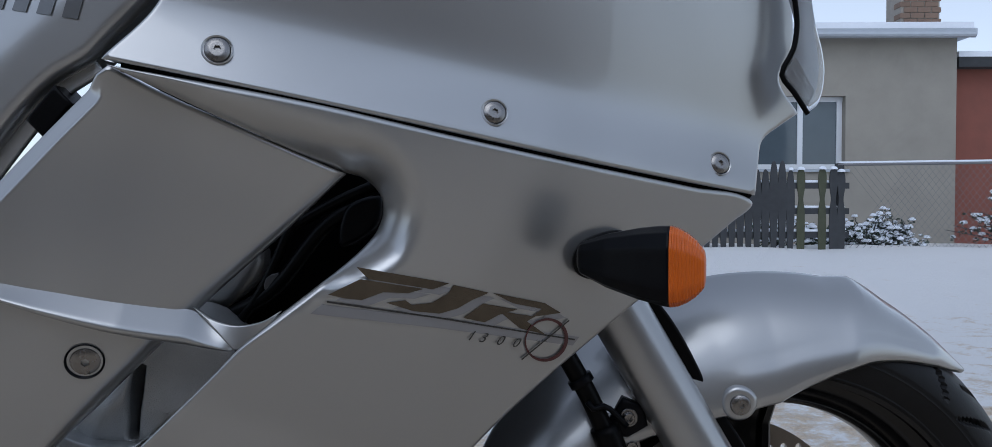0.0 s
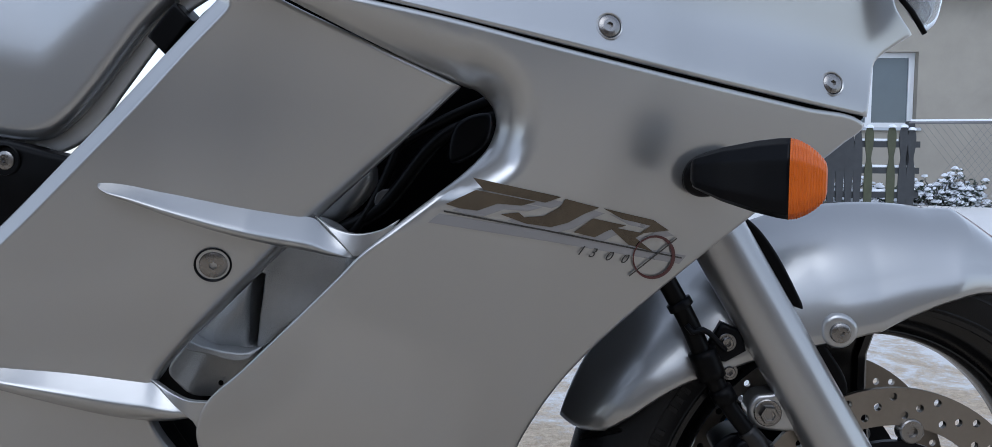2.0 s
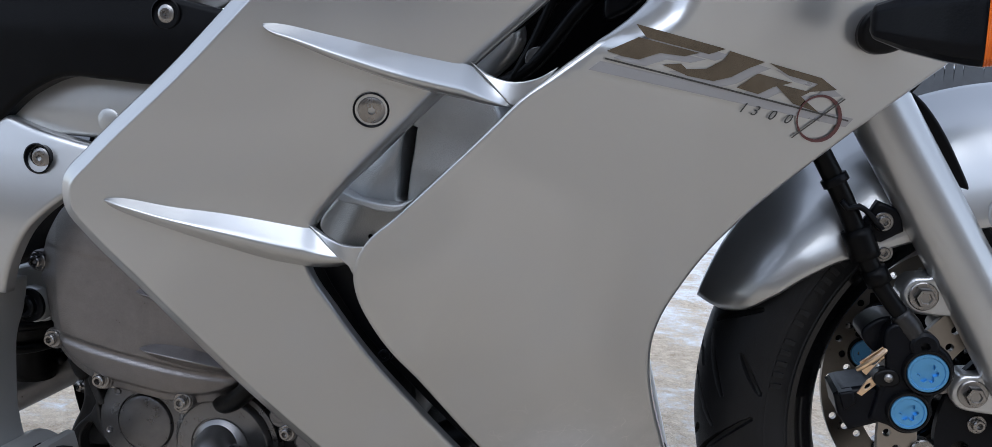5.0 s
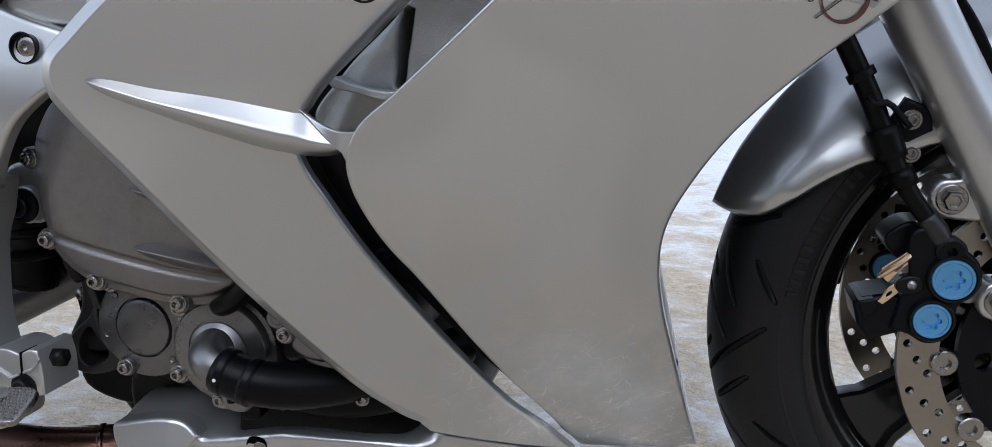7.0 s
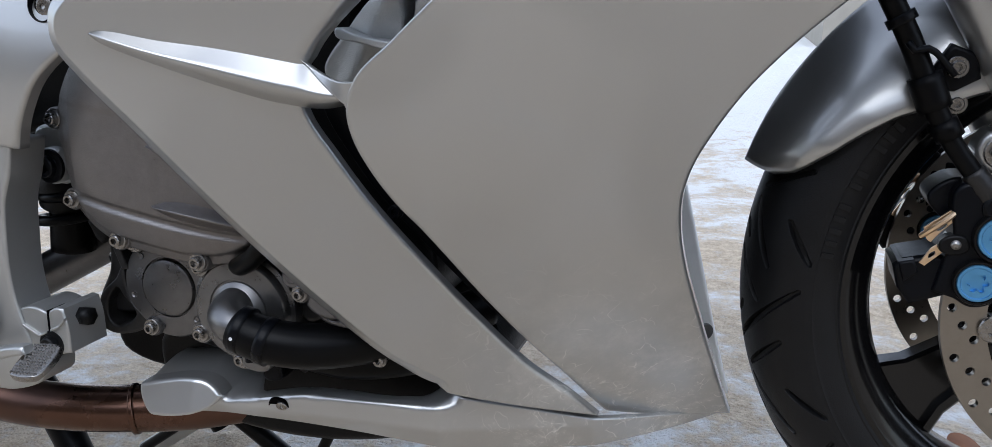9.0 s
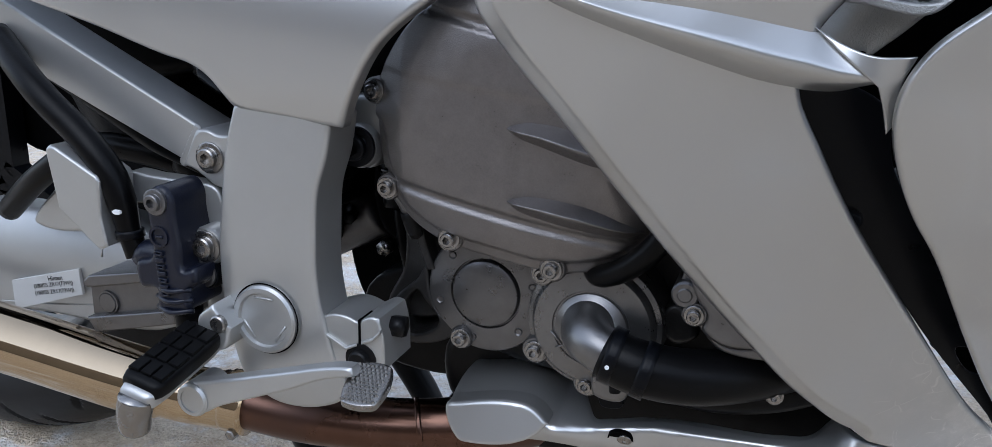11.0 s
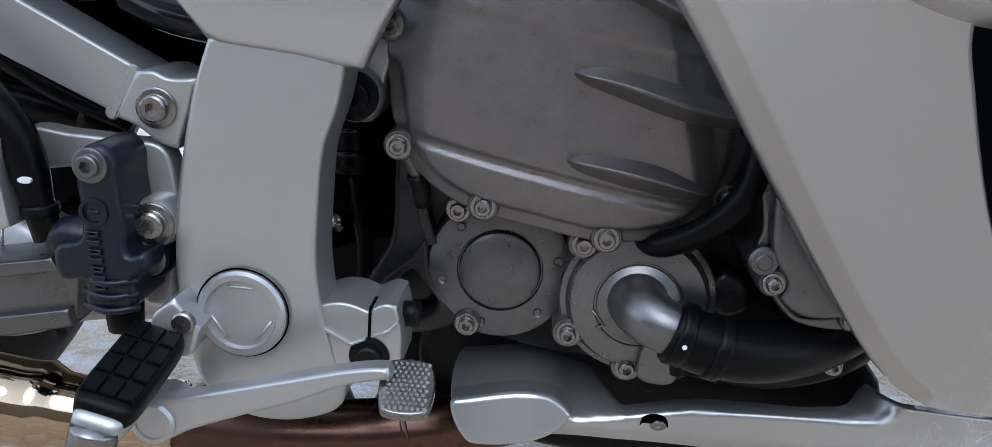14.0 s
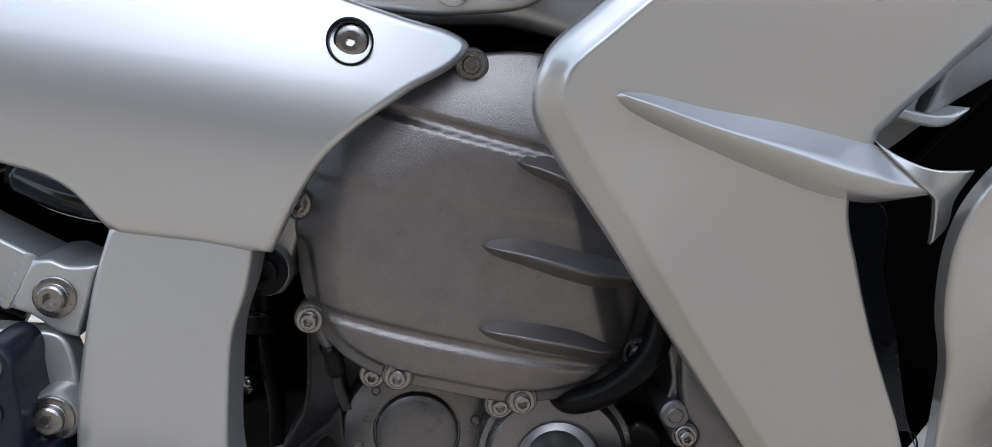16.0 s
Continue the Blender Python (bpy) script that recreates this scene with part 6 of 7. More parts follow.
for i in range(4):
    for j in range(3):
        s0, w = 0.08 + 0.215 * i, (j - 1) * 0.0098
        c = a0 + (b0 - a0) * (s0 + 0.0925) + ss * w + uu * 0.0094
        hl, hw2 = 0.0925 * (b0 - a0).length * 0.93, 0.0043
        pv, pf = [], []
        for k, (g, u) in enumerate(((1.0, -0.001), (1.0, 0.0010), (0.86, 0.0018))):
            pv += [tuple(c + tt * (hl * p * (g if g == 1 else 0.93)) + ss * (hw2 * q * g) + uu * u) for p, q in ((-1, -1), (1, -1), (1, 1), (-1, 1))]
        for k in (0, 4):
            pf += [(k + q, k + (q + 1) % 4, k + 4 + (q + 1) % 4, k + 4 + q) for q in range(4)]
        pf.append((8, 9, 10, 11))
        P("tread_block", (pv, pf), RUBBER, rub, smooth=False)
S("peg_feeler", tube([tuple(b0 + tt * 0.001 - uu * 0.004), tuple(b0 + tt * 0.004 - uu * 0.014), tuple(b0 + tt * 0.004 - uu * 0.030), tuple(b0 + tt * 0.004 - uu * 0.034)], [0.0125, 0.0120, 0.0105, 0.006], 24, 0.003), STEEL, hinge)
P("hinge_pin", turned([(0.0068, -0.002), (0.0066, 0.0015), (0.0055, 0.0024), (0, 0.0024)], -0.1610, -0.2685, 0.2525), STEEL, hinge)
pedal = P("brake_pedal", block([(-0.172, 0.213), (-0.164, 0.2155), (-0.155, 0.2178), (-0.098, 0.2345), (-0.046, 0.2485), (-0.038, 0.2490, 1), (-0.036, 0.2430, 1), (-0.060, 0.2365), (-0.090, 0.2225), (-0.121, 0.2100), (-0.150, 0.1975), (-0.162, 0.1905), (-0.175, 0.190), (-0.182, 0.202)], -0.293, -0.281, r=0.0025, step=0.006), FRAME, bike, "silver rear brake pedal")
P("pivot_boss", turned([(0.013, -0.03), (0.013, 0.0), (0.0115, 0.002), (0.009, 0.002), (0.0088, 0.001), (0, 0.0015)], -0.1690, -0.294, 0.2010), FRAME, pedal)
pad = S("pedal_pad", moved(sheet([(-0.0125, -0.0165), (-0.0110, -0.018), (0.0110, -0.018), (0.0125, -0.0165), (0.0125, 0.0165), (0.0110, 0.018), (-0.0110, 0.018), (-0.0125, 0.0165)], flat(0.0), thick=0.005, r=0.0015, step=0.004, flange=0.004), Matrix.Translation((-0.0275, -0.290, 0.2395)) @ pose(0, 0, 0, -68, 0, 4)), STEEL, pedal, "knurled steel pad")
knurls = []
for i in range(8):
    for j in range(11):
        x, z = -0.0112 + 0.0031 * (i + 0.5 * (j % 2)), -0.0155 + 0.0031 * j
        if x < 0.0115:
            knurls.append(moved(revolve([(0.0019, 0), (0.0005, 0.0015), (0, 0.0015)], 4), Matrix.Translation((-0.0275, -0.290, 0.2395)) @ pose(0, 0, 0, -68, 0, 4) @ Matrix.Translation((x, 0, z)) @ pose(0, 0, 0, 90, 0, 0)))
tagged(P("knurling", join(*knurls), STEEL, pad, smooth=False), kind="stuff")
boss = P("pivot_clamp", block([(-0.094, 0.258, 1), (-0.080, 0.2625), (-0.070, 0.2620), (-0.0610, 0.2590, 1), (-0.0500, 0.2645), (-0.0440, 0.2635, 1), (-0.0405, 0.250), (-0.0395, 0.224, 1), (-0.060, 0.219), (-0.090, 0.214, 1)], -0.240, -0.195, r=0.002, step=0.006), FRAME, bike, "silver clamped pivot boss")
# near-black slab drawn in for the shade of the clamp slot
P("clamp_slot", block(C((-0.0600, 0.2610), (-0.0582, 0.2610), (-0.0582, 0.236), (-0.0600, 0.236)), -0.2408, -0.22, r=0.0003, step=0.01), HOLLOW, boss)
P("cast_rib", block(C((-0.090, 0.246), (-0.070, 0.236), (-0.061, 0.2405), (-0.061, 0.2425), (-0.070, 0.2385), (-0.090, 0.249)), -0.2425, -0.235, r=0.0008, step=0.005), FRAME, boss)
P("cast_rib", block(C((-0.057, 0.2425), (-0.048, 0.2465), (-0.0415, 0.2535), (-0.0415, 0.2560), (-0.048, 0.2490), (-0.057, 0.2450)), -0.2425, -0.235, r=0.0008, step=0.005), FRAME, boss)
P("clamp_bolt", turned([(0.0125, -0.01), (0.0125, 0.0008), (0.0105, 0.0014), (0.0085, 0.0016), (0.0078, 0.006), (0.0065, 0.007), (0, 0.007)], -0.0585, -0.240, 0.2300, n=24), DARK, boss)
S("side_bolt", tube([(-0.042, -0.22, 0.252), (-0.032, -0.22, 0.252)], 0.0085, 6), DARK, boss)

# stands under the engine
stand = S("centre_stand", tube([(-0.225, -0.098, 0.115), (-0.195, -0.102, 0.070), (-0.165, -0.108, 0.020), (-0.140, -0.112, -0.040)], [0.017, 0.018, 0.017, 0.014], 18), SATIN, bike, "black centre stand")
S("foot", tube([(-0.150, -0.112, -0.036), (-0.105, -0.112, -0.036)], 0.010, 12), SATIN, stand)
S("leg", tube([(-0.225, 0.098, 0.115), (-0.165, 0.108, 0.020), (-0.140, 0.112, -0.030)], [0.017, 0.017, 0.014], 18), SATIN, stand)
side = S("side_stand", tube([(-0.055, 0.01, 0.068), (-0.110, 0.02, 0.028), (-0.200, 0.035, -0.034)], [0.010, 0.011, 0.012], 16), CAST, bike, "bare metal side stand")
S("spring", tube([(-0.070, -0.012, 0.070), (-0.120, -0.006, 0.030), (-0.175, 0.0, -0.010)], 0.006, 12), SATIN, side)
S("stand_brace", tube([(-0.095, 0.02, 0.068), (-0.050, 0.025, 0.035), (0.010, 0.03, -0.010)], 0.011, 12), DARK, bike)
S("stand_bracket", tube([(-0.075, -0.10, 0.098), (-0.055, -0.10, 0.096), (-0.040, -0.10, 0.100)], [0.008, 0.013, 0.010], 14), DARK, bike)
S("drain_tube", tube([(0.150, -0.10, 0.135), (0.140, -0.10, 0.118), (0.118, -0.10, 0.075)], 0.0055, 12), RUBBER, bike)
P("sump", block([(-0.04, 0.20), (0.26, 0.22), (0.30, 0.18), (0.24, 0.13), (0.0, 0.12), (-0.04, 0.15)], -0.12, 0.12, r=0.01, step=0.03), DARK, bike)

# front wheel, turned a little to the left with the fork
STEER = radians(9)
HUB = Vector((0.794, 0.0, 0.296))
WM = Matrix.Translation(HUB) @ Matrix.Rotation(STEER, 4, "Z")
AX = WM @ pose(0, 0, 0, -90, 0, 0)  # z of a turned body to the left side of the bike
TR = 0.284


GROOVES = ((58, 2, 0, 78), (-70, 14, -17, 46), (-62, 58, -28, 84), (-24, 2, 16, 36), (80, 16, 52, 60), (-48, 2, -36, 12), (34, 2, 24, 12))  # each from and to: along and across the tread, mm


def tyre_mesh(radius, half, rim, fine=0.14, coarse=0.9, m=230, pitch=11):
    """A tyre with a rounded tread, cut with tapering slanted grooves; finer on the half that looks backwards."""
    ang = np.radians(np.r_[np.arange(80, 275, fine), np.arange(275, 440, coarse)])
    n = len(ang)
    s = -1 + 2 * np.arange(m) / (m - 1)
    q = np.clip(np.abs(s) / 0.80, 0, 1)
    th = q * radians(80)
    low = radius - half * 0.92 * (1 - math.cos(radians(80)))
    side = np.clip((np.abs(s) - 0.80) / 0.20, 0, 1)
    r = np.where(side > 0, low + (rim - low) * side, radius - half * 0.92 * (1 - np.cos(th)))
    v = np.where(side > 0, half - 0.010 * side ** 2 + 0.0010 * ((side > 0.80) & (side < 0.90)) + 0.0006 * ((side > 0.16) & (side < 0.20)), half * np.sin(th) / math.sin(radians(80)))
    turn = 2 * math.pi * radius * 1000 / pitch
    along = -ang[:, None] * radius * 1000 + np.where(s > 0, turn / 2, 0)[None, :]
    across = np.broadcast_to(q * 85, (n, m))
    cut = np.zeros((n, m))
    for a0, w0, a1, w1 in GROOVES:
        length = math.hypot(a1 - a0, w1 - w0)
        ta, tw = (a1 - a0) / length, (w1 - w0) / length
        for shift in (-turn, 0, turn):
            da, dw = np.mod(along, turn) - turn / 2 - a0 + shift, across - w0
            l = np.clip((da * ta + dw * tw) / length, 0, 1)
            d = np.hypot(da - l * length * ta, dw - l * length * tw)
            wide = 3.0 - 1.1 * np.abs(2 * l - 1) ** 2
            cut = np.maximum(cut, np.clip((wide + 0.4 - d) / 0.8, 0, 1) * (1 - 0.5 * np.abs(2 * l - 1) ** 3))
    cut = np.where(side[None, :] > 0, 0, cut) * 0.0055
    rr = r[None, :] - cut * np.cos(th)[None, :]
    vv = np.sign(s)[None, :] * (v[None, :] - cut * np.sin(th)[None, :])
    verts = np.stack([rr * np.cos(ang)[:, None], rr * np.sin(ang)[:, None], vv], 2).reshape(-1, 3).tolist()
    faces = []
    for i in range(n):
        k = (i + 1) % n
        faces += [(i * m + j, k * m + j, k * m + j + 1, i * m + j + 1) for j in range(m - 1)]
    return verts, faces


wheel = P("front_wheel", moved(revolve([(0.213, -0.05), (0.215, -0.0465), (0.213, -0.044), (0.2035, -0.043), (0.1945, -0.036), (0.1855, -0.03), (0.1795, -0.018), (0.1775, 0), (0.1795, 0.018), (0.1855, 0.03), (0.1945, 0.036), (0.2035, 0.043), (0.213, 0.044), (0.215, 0.0465), (0.213, 0.05), (0.2065, 0.05), (0.2025, 0.0), (0.2065, -0.05), (0.213, -0.05)], 128), AX), GLOSSY, bike, "glossy black cast alloy rim", sharp=50)
tyre = P("tyre", moved(tyre_mesh(TR, 0.058, 0.208), AX), TYRE, wheel, "grooved black tyre")
for first, count in ((188, 5), (203, 5), (211.5, 6)):
    for k in range(count):
        if first == 203 and k > 1:
            continue
        a = radians(first + k * 2.6)
        P("raised_bar", moved(cuboid(0.224, 0.2335, -0.0020, 0.0024, -0.0586, -0.0565), AX @ Matrix.Rotation(a, 4, "Z")), TYRE, tyre, smooth=False)
for a in (218, 98, 338):
    m = AX @ Matrix.Rotation(radians(-a), 4, "Z")
    prof = [(0.040, 0.026, 0.013), (0.075, 0.024, 0.012), (0.120, 0.026, 0.011), (0.155, 0.031, 0.011), (0.178, 0.042, 0.012), (0.190, 0.058, 0.013)]
    bars = []
    for face in (-1, 1):
        verts, faces = [], []
        for x, w, d in prof:
            for y, z in ((-w, 0.0), (-w, d - 0.003), (-w + 0.003, d), (-w + 0.010, d), (-w + 0.0125, d - 0.007), (w - 0.0125, d - 0.007), (w - 0.010, d), (w - 0.003, d), (w, d - 0.003), (w, 0.0)):
                verts.append((x, y * face, z * face))
        k = 10
        for i in range(len(prof) - 1):
            for j in range(k - 1):
                faces.append((i * k + j, (i + 1) * k + j, (i + 1) * k + j + 1, i * k + j + 1))
        bars.append((verts, faces))
    P("spoke", moved(join(*bars), m), GLOSSY, wheel, sharp=30)
P("hub", moved(revolve([(0, -0.075), (0.016, -0.075), (0.020, -0.070), (0.050, -0.055), (0.052, -0.04), (0.046, 0), (0.052, 0.04), (0.050, 0.055), (0.020, 0.07), (0, 0.07)], 40), AX), GLOSSY, wheel)


def circle(x, z, r, n):
    return [(x + r * math.cos(2 * math.pi * k / n), z + r * math.sin(2 * math.pi * k / n), 1) for k in range(n)]


def ring_plate(outer, inner, th, holes):
    """A flat ring with bored holes: the faces are cut out plane, with straight walls in every bore."""
    loops = [circle(0, 0, outer, 120), circle(0, 0, inner, 96)] + [circle(x, z, r, 14) for x, z, r in holes]
    spots, edges = [], []
    for loop in loops:
        k = len(spots)
        spots += [Vector(p[:2]) for p in loop]
        edges += [(k + i, k + (i + 1) % len(loop)) for i in range(len(loop))]
    v2, _, tri, *_ = delaunay_2d_cdt(spots, edges, [], 1, 1e-7)
    v2 = [tuple(v) for v in v2]

    def solid(t):
        x, z = sum(v2[i][0] for i in t) / 3, sum(v2[i][1] for i in t) / 3
        return math.hypot(x, z) > inner * 0.999 and all(math.hypot(x - hx, z - hz) > hr * 0.97 for hx, hz, hr in holes)
    tri = [tuple(t) for t in tri if solid(t)]
    k = len(v2)
    verts = [(x, -th / 2, z) for x, z in v2] + [(x, th / 2, z) for x, z in v2]
    faces = tri + [tuple(k + i for i in t[::-1]) for t in tri]
    for n, loop in enumerate(loops):
        s, m = len(verts), len(loop)
        verts += [(p[0], -th / 2, p[1]) for p in loop] + [(p[0], th / 2, p[1]) for p in loop]
        for i in range(m):
            q = (s + i, s + (i + 1) % m, s + m + (i + 1) % m, s + m + i)
            faces.append(q if n else q[::-1])
    return verts, faces


drill = []
for k in range(20):
    for j, (da, r) in enumerate(((0.0, 0.1340), (0.36, 0.1255), (0.70, 0.1175))):
        a = 2 * math.pi * (k + da) / 20
        drill.append((r * math.cos(a), r * math.sin(a), 0.0036))
disc_v = ring_plate(0.142, 0.108, 0.005, drill)
slots = [(0.072 * math.cos(2 * math.pi * (k + 0.3) / 10), 0.072 * math.sin(2 * math.pi * (k + 0.3) / 10), 0.0085) for k in range(10)]
carrier_v = ring_plate(0.0935, 0.040, 0.006, slots)
bobbin_v = revolve([(0.0110, -0.008), (0.0110, 0.002), (0.0100, 0.0030), (0.0050, 0.0030), (0.0046, 0.0000), (0, 0.0000)], 24)
for off in (-0.074, 0.074):
    dm = WM @ Matrix.Translation((0, off, 0))
    disc = P("brake_disc", moved(disc_v, dm), DISC, wheel, "drilled steel brake disc")
    ears = [moved(cuboid(0.090, 0.104, -0.0025, 0.0025, -0.0075, 0.0075), Matrix.Rotation(-2 * math.pi * k / 10 - 0.15, 4, "Y")) for k in range(10)]
    P("disc_carrier", moved(join(carrier_v, *ears), dm), SATIN, disc, "black disc carrier")
    for k in range(10):
        a = 2 * math.pi * k / 10 + 0.15
        p = dm @ Vector((0.1040 * math.cos(a), -0.003, 0.1040 * math.sin(a)))
        P("bobbin", moved(bobbin_v, Matrix.Translation(p) @ Matrix.Rotation(STEER, 4, "Z") @ pose(0, 0, 0, 90, 0, 0)), STEEL, disc)
        q = dm @ Vector((0.060 * math.cos(a + 0.3), -0.003, 0.060 * math.sin(a + 0.3)))
        if off < 0 and k % 2 == 0:
            bolt("cap", *q, disc, axis=(math.sin(STEER), -math.cos(STEER), 0))

# fork legs
for y0, y1 in ((-0.088, -0.100), (0.108, 0.100)):
    fork = S("fork_leg", tube([(0.596, y0, 0.660), (0.652, y0, 0.563), (0.725, (y0 + y1) / 2, 0.437), (0.800, y1, 0.305)], [0.0265, 0.0265, 0.026, 0.027], 36), PAINT, bike, "silver fork slider")
fork_r = [o for o in bike.children if o.name.startswith("fork_leg")][0]
S("fork_gaiter", tube([(0.575, -0.086, 0.70), (0.597, -0.087, 0.658), (0.668, -0.075, 0.590)], [0.028, 0.029, 0.02], 24), BLACK, fork_r)
S("fork_shield", sheet([(0.668, 0.590), (0.684, 0.578), (0.735, 0.490), (0.765, 0.432), (0.757, 0.425), (0.715, 0.495), (0.676, 0.565)], flat(-0.080), thick=0.01, r=0.003, step=0.01), BLACK, fork_r)

# mudguard
def guard(a0, a1, n=120, m=48, inner=False):
    verts, faces = [], []
    for i in range(n):
        a = a0 + (a1 - a0) * i / (n - 1)
        low = np.interp(a, [46, 50, 57, 70, 82, 93, 105, 120, 135, 142, 153, 159, 161], [0.287, 0.276, 0.263, 0.241, 0.214, 0.194, 0.190, 0.200, 0.222, 0.240, 0.262, 0.276, 0.286])
        half = np.interp(a, [46, 55, 75, 100, 145, 153, 157, 159.5, 161], [0.028, 0.050, 0.071, 0.073, 0.073, 0.069, 0.060, 0.048, 0.030])
        crown = np.interp(a, [46, 48, 65, 70, 73, 75.5, 78, 88, 95, 120, 150, 161], [0.2940, 0.2955, 0.3038, 0.3092, 0.3120, 0.3085, 0.3055, 0.3040, 0.304, 0.307, 0.307, 0.305])
        for j in range(m + 1):
            s = -1 + 2 * j / m
            q = abs(s)
            v = math.copysign(half * (1 - (1 - q) ** 1.55), s)
            r = crown - (crown - low) * (0.48 * q + 0.52 * q ** 2.6)
            v += math.copysign(0.0016 * ease((q - 0.80) / 0.05) * ease((a - 52) / 8) * ease((108 - a) / 8), s)
            verts.append((r * math.cos(radians(a)), v, r * math.sin(radians(a))))
    for i in range(n - 1):
        for j in range(m):
            k = i * (m + 1) + j
            faces.append((k, k + 1, k + m + 2, k + m + 1))
    k = len(verts)
    inn = [(x * 0.987, y * 0.96, z * 0.987) for x, y, z in verts]
    faces = faces + [tuple(k + q for q in f[::-1]) for f in faces]
    for i in range(n - 1):
        for j in (0, m):
            a, b = i * (m + 1) + j, (i + 1) * (m + 1) + j
            faces.append((a, b, k + b, k + a) if j == 0 else (b, a, k + a, k + b))
    for i in (0, n - 1):
        for j in range(m):
            a, b = i * (m + 1) + j, i * (m + 1) + j + 1
            faces.append((b, a, k + a, k + b) if i == 0 else (a, b, k + b, k + a))
    return verts + inn, faces


mud = S("front_mudguard", moved(guard(46, 161), WM), PAINT, bike, "silver front mudguard")
S("bolt_boss", sheet([(0.741, 0.498), (0.750, 0.5045), (0.762, 0.5030), (0.771, 0.494), (0.7705, 0.484), (0.762, 0.4745), (0.750, 0.4735), (0.740, 0.481)], flat(-0.0835), thick=0.006, r=0.005, step=0.004, flange=0.02), PAINT, mud)
bolt("screw", 0.7555, -0.0845, 0.4880, mud, name="screw", scale=0.98)

# brake hose and bracket
hz = S("front_brake_hose", tube([(0.585, -0.110, 0.56), (0.600, -0.108, 0.535), (0.621, -0.106, 0.497), (0.640, -0.106, 0.455), (0.657, -0.106, 0.425), (0.680, -0.108, 0.395), (0.692, -0.110, 0.378)], [0.0085, 0.0085, 0.0085, 0.0085, 0.0075, 0.007, 0.0075], 18), RUBBER, bike, "black front brake hose")
S("hose_sleeve", tube([(0.632, -0.106, 0.474), (0.642, -0.106, 0.450)], 0.0125, 18), BLACK, hz)
S("hose_sleeve", tube([(0.648, -0.106, 0.441), (0.655, -0.106, 0.429)], 0.0105, 18), BLACK, hz)
P("hose_bracket", block(C((0.638, 0.478), (0.650, 0.497), (0.668, 0.490), (0.672, 0.472), (0.655, 0.462), (0.640, 0.462)), -0.098, -0.08, r=0.003, step=0.008), SATIN, hz)
S("hose_wire", tube([(0.617, -0.118, 0.498), (0.622, -0.119, 0.492), (0.631, -0.116, 0.494), (0.652, -0.108, 0.475)], 0.0026, 8), SATIN, hz)
S("crimp", tube([(0.672, -0.1075, 0.405), (0.681, -0.108, 0.394), (0.687, -0.109, 0.385)], [0.0088, 0.0095, 0.0080], 16, 0.003), GRIMY, hz)
S("guide_ring", tube([(0.6105, -0.107, 0.517), (0.6140, -0.107, 0.511)], 0.0112, 16, 0.003), SATIN, hz)
bolt("cap", 0.6545, -0.099, 0.480, hz)
bolt("cap", 0.658, -0.092, 0.453, hz)
for x, z, end in ((0.691, 0.419, ((0.722, 0.447), (0.742, 0.412))), (0.737, 0.338, ((0.765, 0.362), (0.785, 0.326)))):
    (tx, tz), (bx, bz) = end
    fb = P("caliper_mount", block([(tx, tz), (x + 0.004, z + 0.017), (x - 0.010, z + 0.014), (x - 0.017, z), (x - 0.011, z - 0.013), (x + 0.004, z - 0.017), (bx, bz)], -0.100, -0.072, r=0.004, step=0.006), PAINT, fork_r)
    P("washer", turned([(0.0120, -0.004), (0.0120, 0.0008), (0.0112, 0.0014), (0.006, 0.0014)], x, -0.101, z, n=32), STEEL, fb)
    P("mount_bolt", turned([(0.0084, -0.004), (0.0084, 0.0062), (0.0075, 0.0078), (0.0052, 0.0078), (0.0044, 0.0060), (0, 0.0055)], x, -0.1025, z, n=6), STEEL, fb)
P("banjo", turned([(0.0115, -0.008), (0.0115, 0.004), (0.009, 0.006), (0.005, 0.006)], 0.692, -0.112, 0.380, recess=(hexagon(0.004), 0.003)), SATIN, hz)

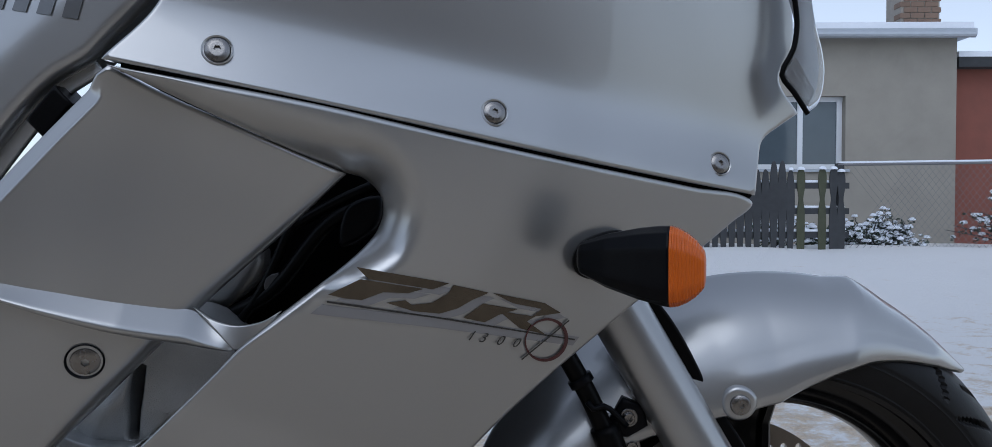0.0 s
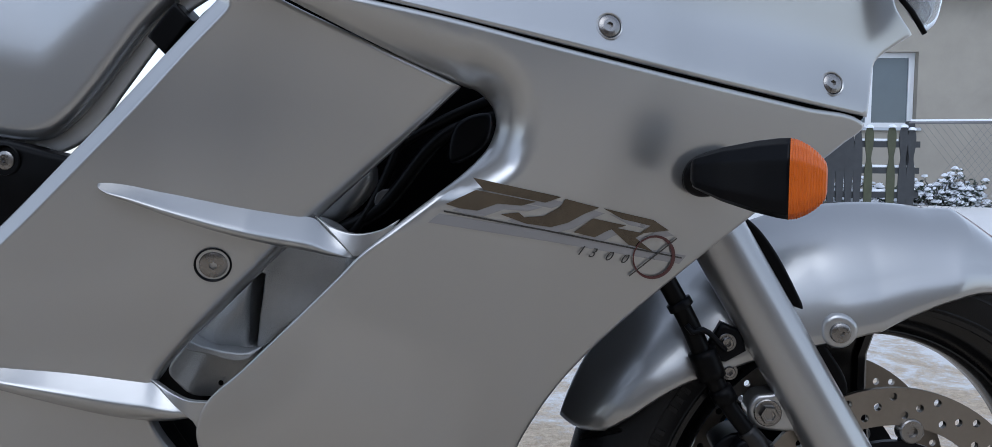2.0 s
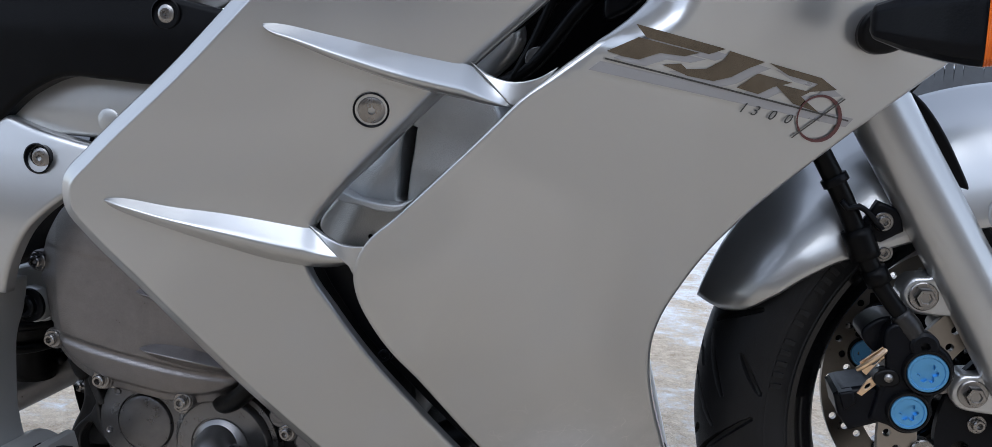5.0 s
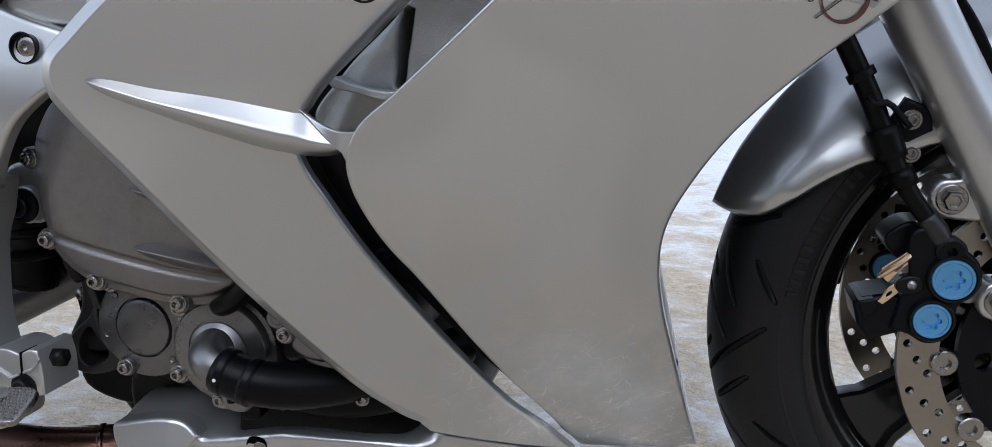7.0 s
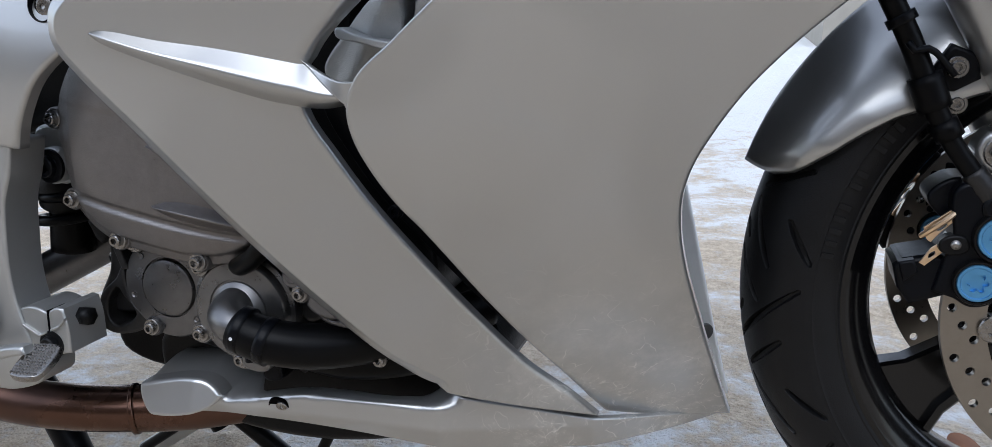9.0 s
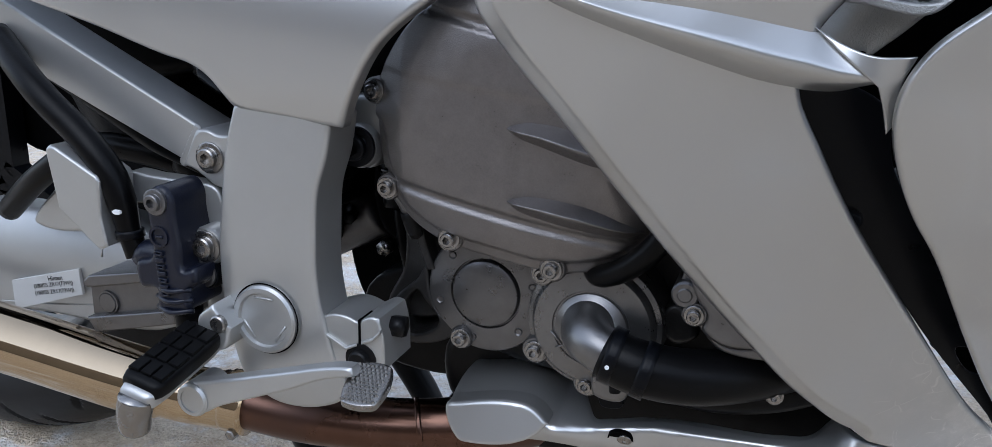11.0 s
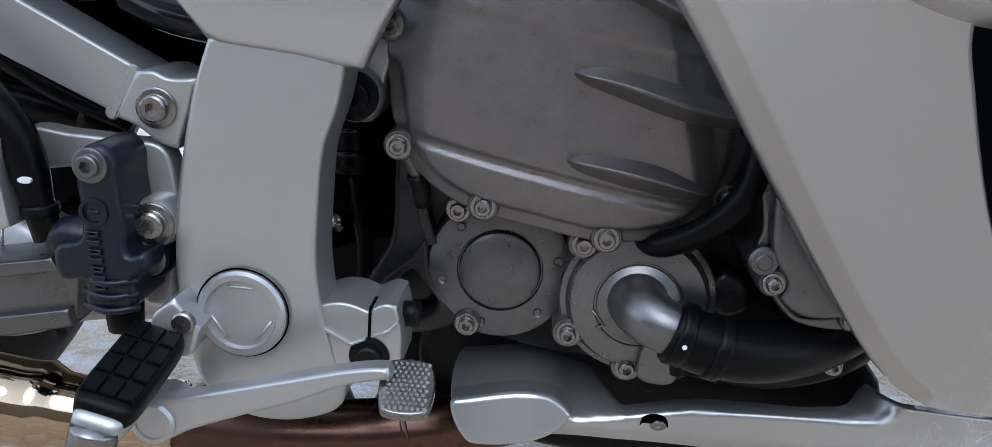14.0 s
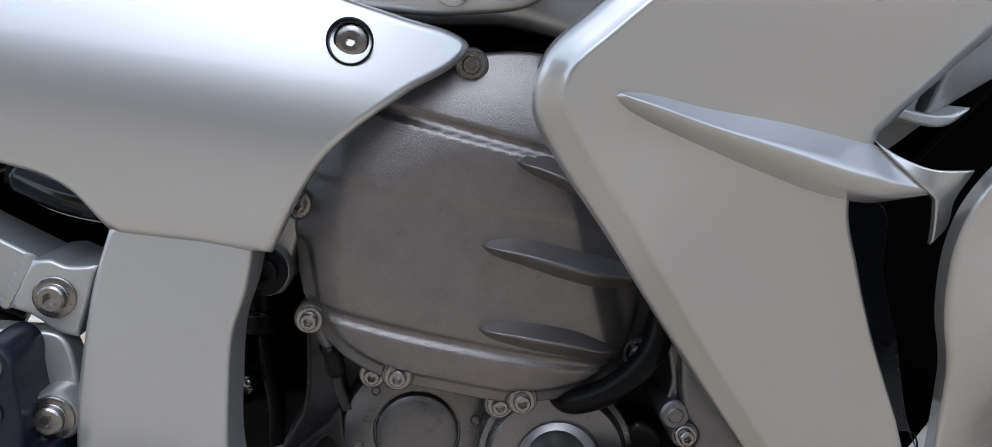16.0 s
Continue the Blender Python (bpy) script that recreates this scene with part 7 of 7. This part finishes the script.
# calipers
for side in (-1, 1):
    y0 = -0.114 if side < 0 else 0.055
    y1 = -0.058 if side < 0 else 0.115
    cal = P("brake_caliper", join(block([(0.662, 0.392), (0.670, 0.398), (0.684, 0.390), (0.702, 0.382), (0.714, 0.372), (0.7175, 0.352), (0.708, 0.341), (0.703, 0.334), (0.704, 0.320), (0.696, 0.306), (0.682, 0.302), (0.670, 0.308, 1), (0.655, 0.312, 1), (0.660, 0.338, 1), (0.664, 0.352)], y0, y1, r=0.004, step=0.007),
        block([(0.626, 0.329, 1), (0.633, 0.3345, 1), (0.655, 0.340, 1), (0.664, 0.338, 1), (0.672, 0.310, 1), (0.641, 0.298, 1), (0.631, 0.311, 1)], y0 + 0.007, y1, r=0.005, step=0.006),
        block([(0.629, 0.333, 1), (0.640, 0.336, 1), (0.644, 0.326, 1), (0.634, 0.318, 1)], y0 + 0.001, y1, r=0.002, step=0.006),
        block([(0.646, 0.383), (0.662, 0.398), (0.686, 0.395), (0.676, 0.372), (0.660, 0.366)], y0 + 0.016, y1, r=0.003, step=0.007)), SATIN, bike, "black four piston brake caliper")
    clip = P("pad_clip", join(block([(0.644, 0.361, 1), (0.665, 0.379, 1), (0.669, 0.372, 1), (0.656, 0.358), (0.650, 0.350, 1), (0.647, 0.352)], y0 + 0.004, y0 + 0.006, r=0.0005, step=0.005, holes=[[(0.652, 0.362), (0.658, 0.367), (0.660, 0.364), (0.654, 0.359)]]),
        block([(0.651, 0.345, 1), (0.657, 0.350, 1), (0.659, 0.342, 1), (0.648, 0.331, 1), (0.644, 0.333, 1)], y0 + 0.005, y0 + 0.007, r=0.0005, step=0.005, holes=[[(0.650, 0.340), (0.654, 0.343), (0.654, 0.340), (0.650, 0.337)]]),
        tube([(0.643, y0 + 0.006, 0.354), (0.648, y0 + 0.001, 0.360), (0.658, y0 + 0.000, 0.369), (0.667, y0 + 0.005, 0.377)], 0.0024, 8)), BRASS, cal, "gilt pad spring clip")
    P("pin_eye", block([(0.661, 0.357), (0.672, 0.357), (0.676, 0.348), (0.670, 0.343), (0.656, 0.345), (0.655, 0.352)], y0 - 0.002, y0 + 0.01, r=0.002, step=0.005), DARK, cal)
    S("pad_pin", tube([(0.666, y0 - 0.004, 0.351), (0.666, y0 + 0.03, 0.351)], 0.0036, 14), STEEL, cal)
    for x, z, r in ((0.6955, 0.3582, 0.0163), (0.6838, 0.3232, 0.0145)):
        P("piston_cap", turned([(r * 1.20, -0.006), (r * 1.20, 0.003), (r * 1.14, 0.0045), (r * 1.05, 0.0045), (r * 1.03, 0.002)], x, y0 - 0.001, z, n=48), DARK, cal)
        P("piston_plug", turned([(r * 1.01, -0.004), (r * 1.01, 0.0035), (r * 0.96, 0.0045), (r * 0.84, 0.0045), (r * 0.80, 0.0035), (r * 0.66, 0.0035)], x, y0 - 0.001, z, n=72, recess=(star(r * 0.46), 0.0036)), BLUE, cal, "blue anodised plug", sharp=25)

# rear wheel, of which little shows
RM = Matrix.Translation((-0.655, 0.0, 0.262)) @ pose(0, 0, 0, -90, 0, 0)
rwheel = P("rear_wheel", moved(revolve([(0.224, -0.075), (0.226, -0.07), (0.21, -0.06), (0.19, -0.03), (0.19, 0.03), (0.21, 0.06), (0.226, 0.07), (0.224, 0.075), (0.215, 0.07), (0.215, -0.07), (0.224, -0.075)], 96), RM), SATIN, bike, "black rear rim")
P("tyre", moved(tyre_mesh(0.317, 0.088, 0.219, 0.6, 0.6, 60), RM), TYRE, rwheel, "grooved black tyre")
P("spoke", moved(join(*[moved(cuboid(0.0, 0.195, -0.02, 0.02, -0.012, 0.012), Matrix.Rotation(radians(a), 4, "Z")) for a in (30, 150, 270)]), RM), SATIN, rwheel, smooth=False)
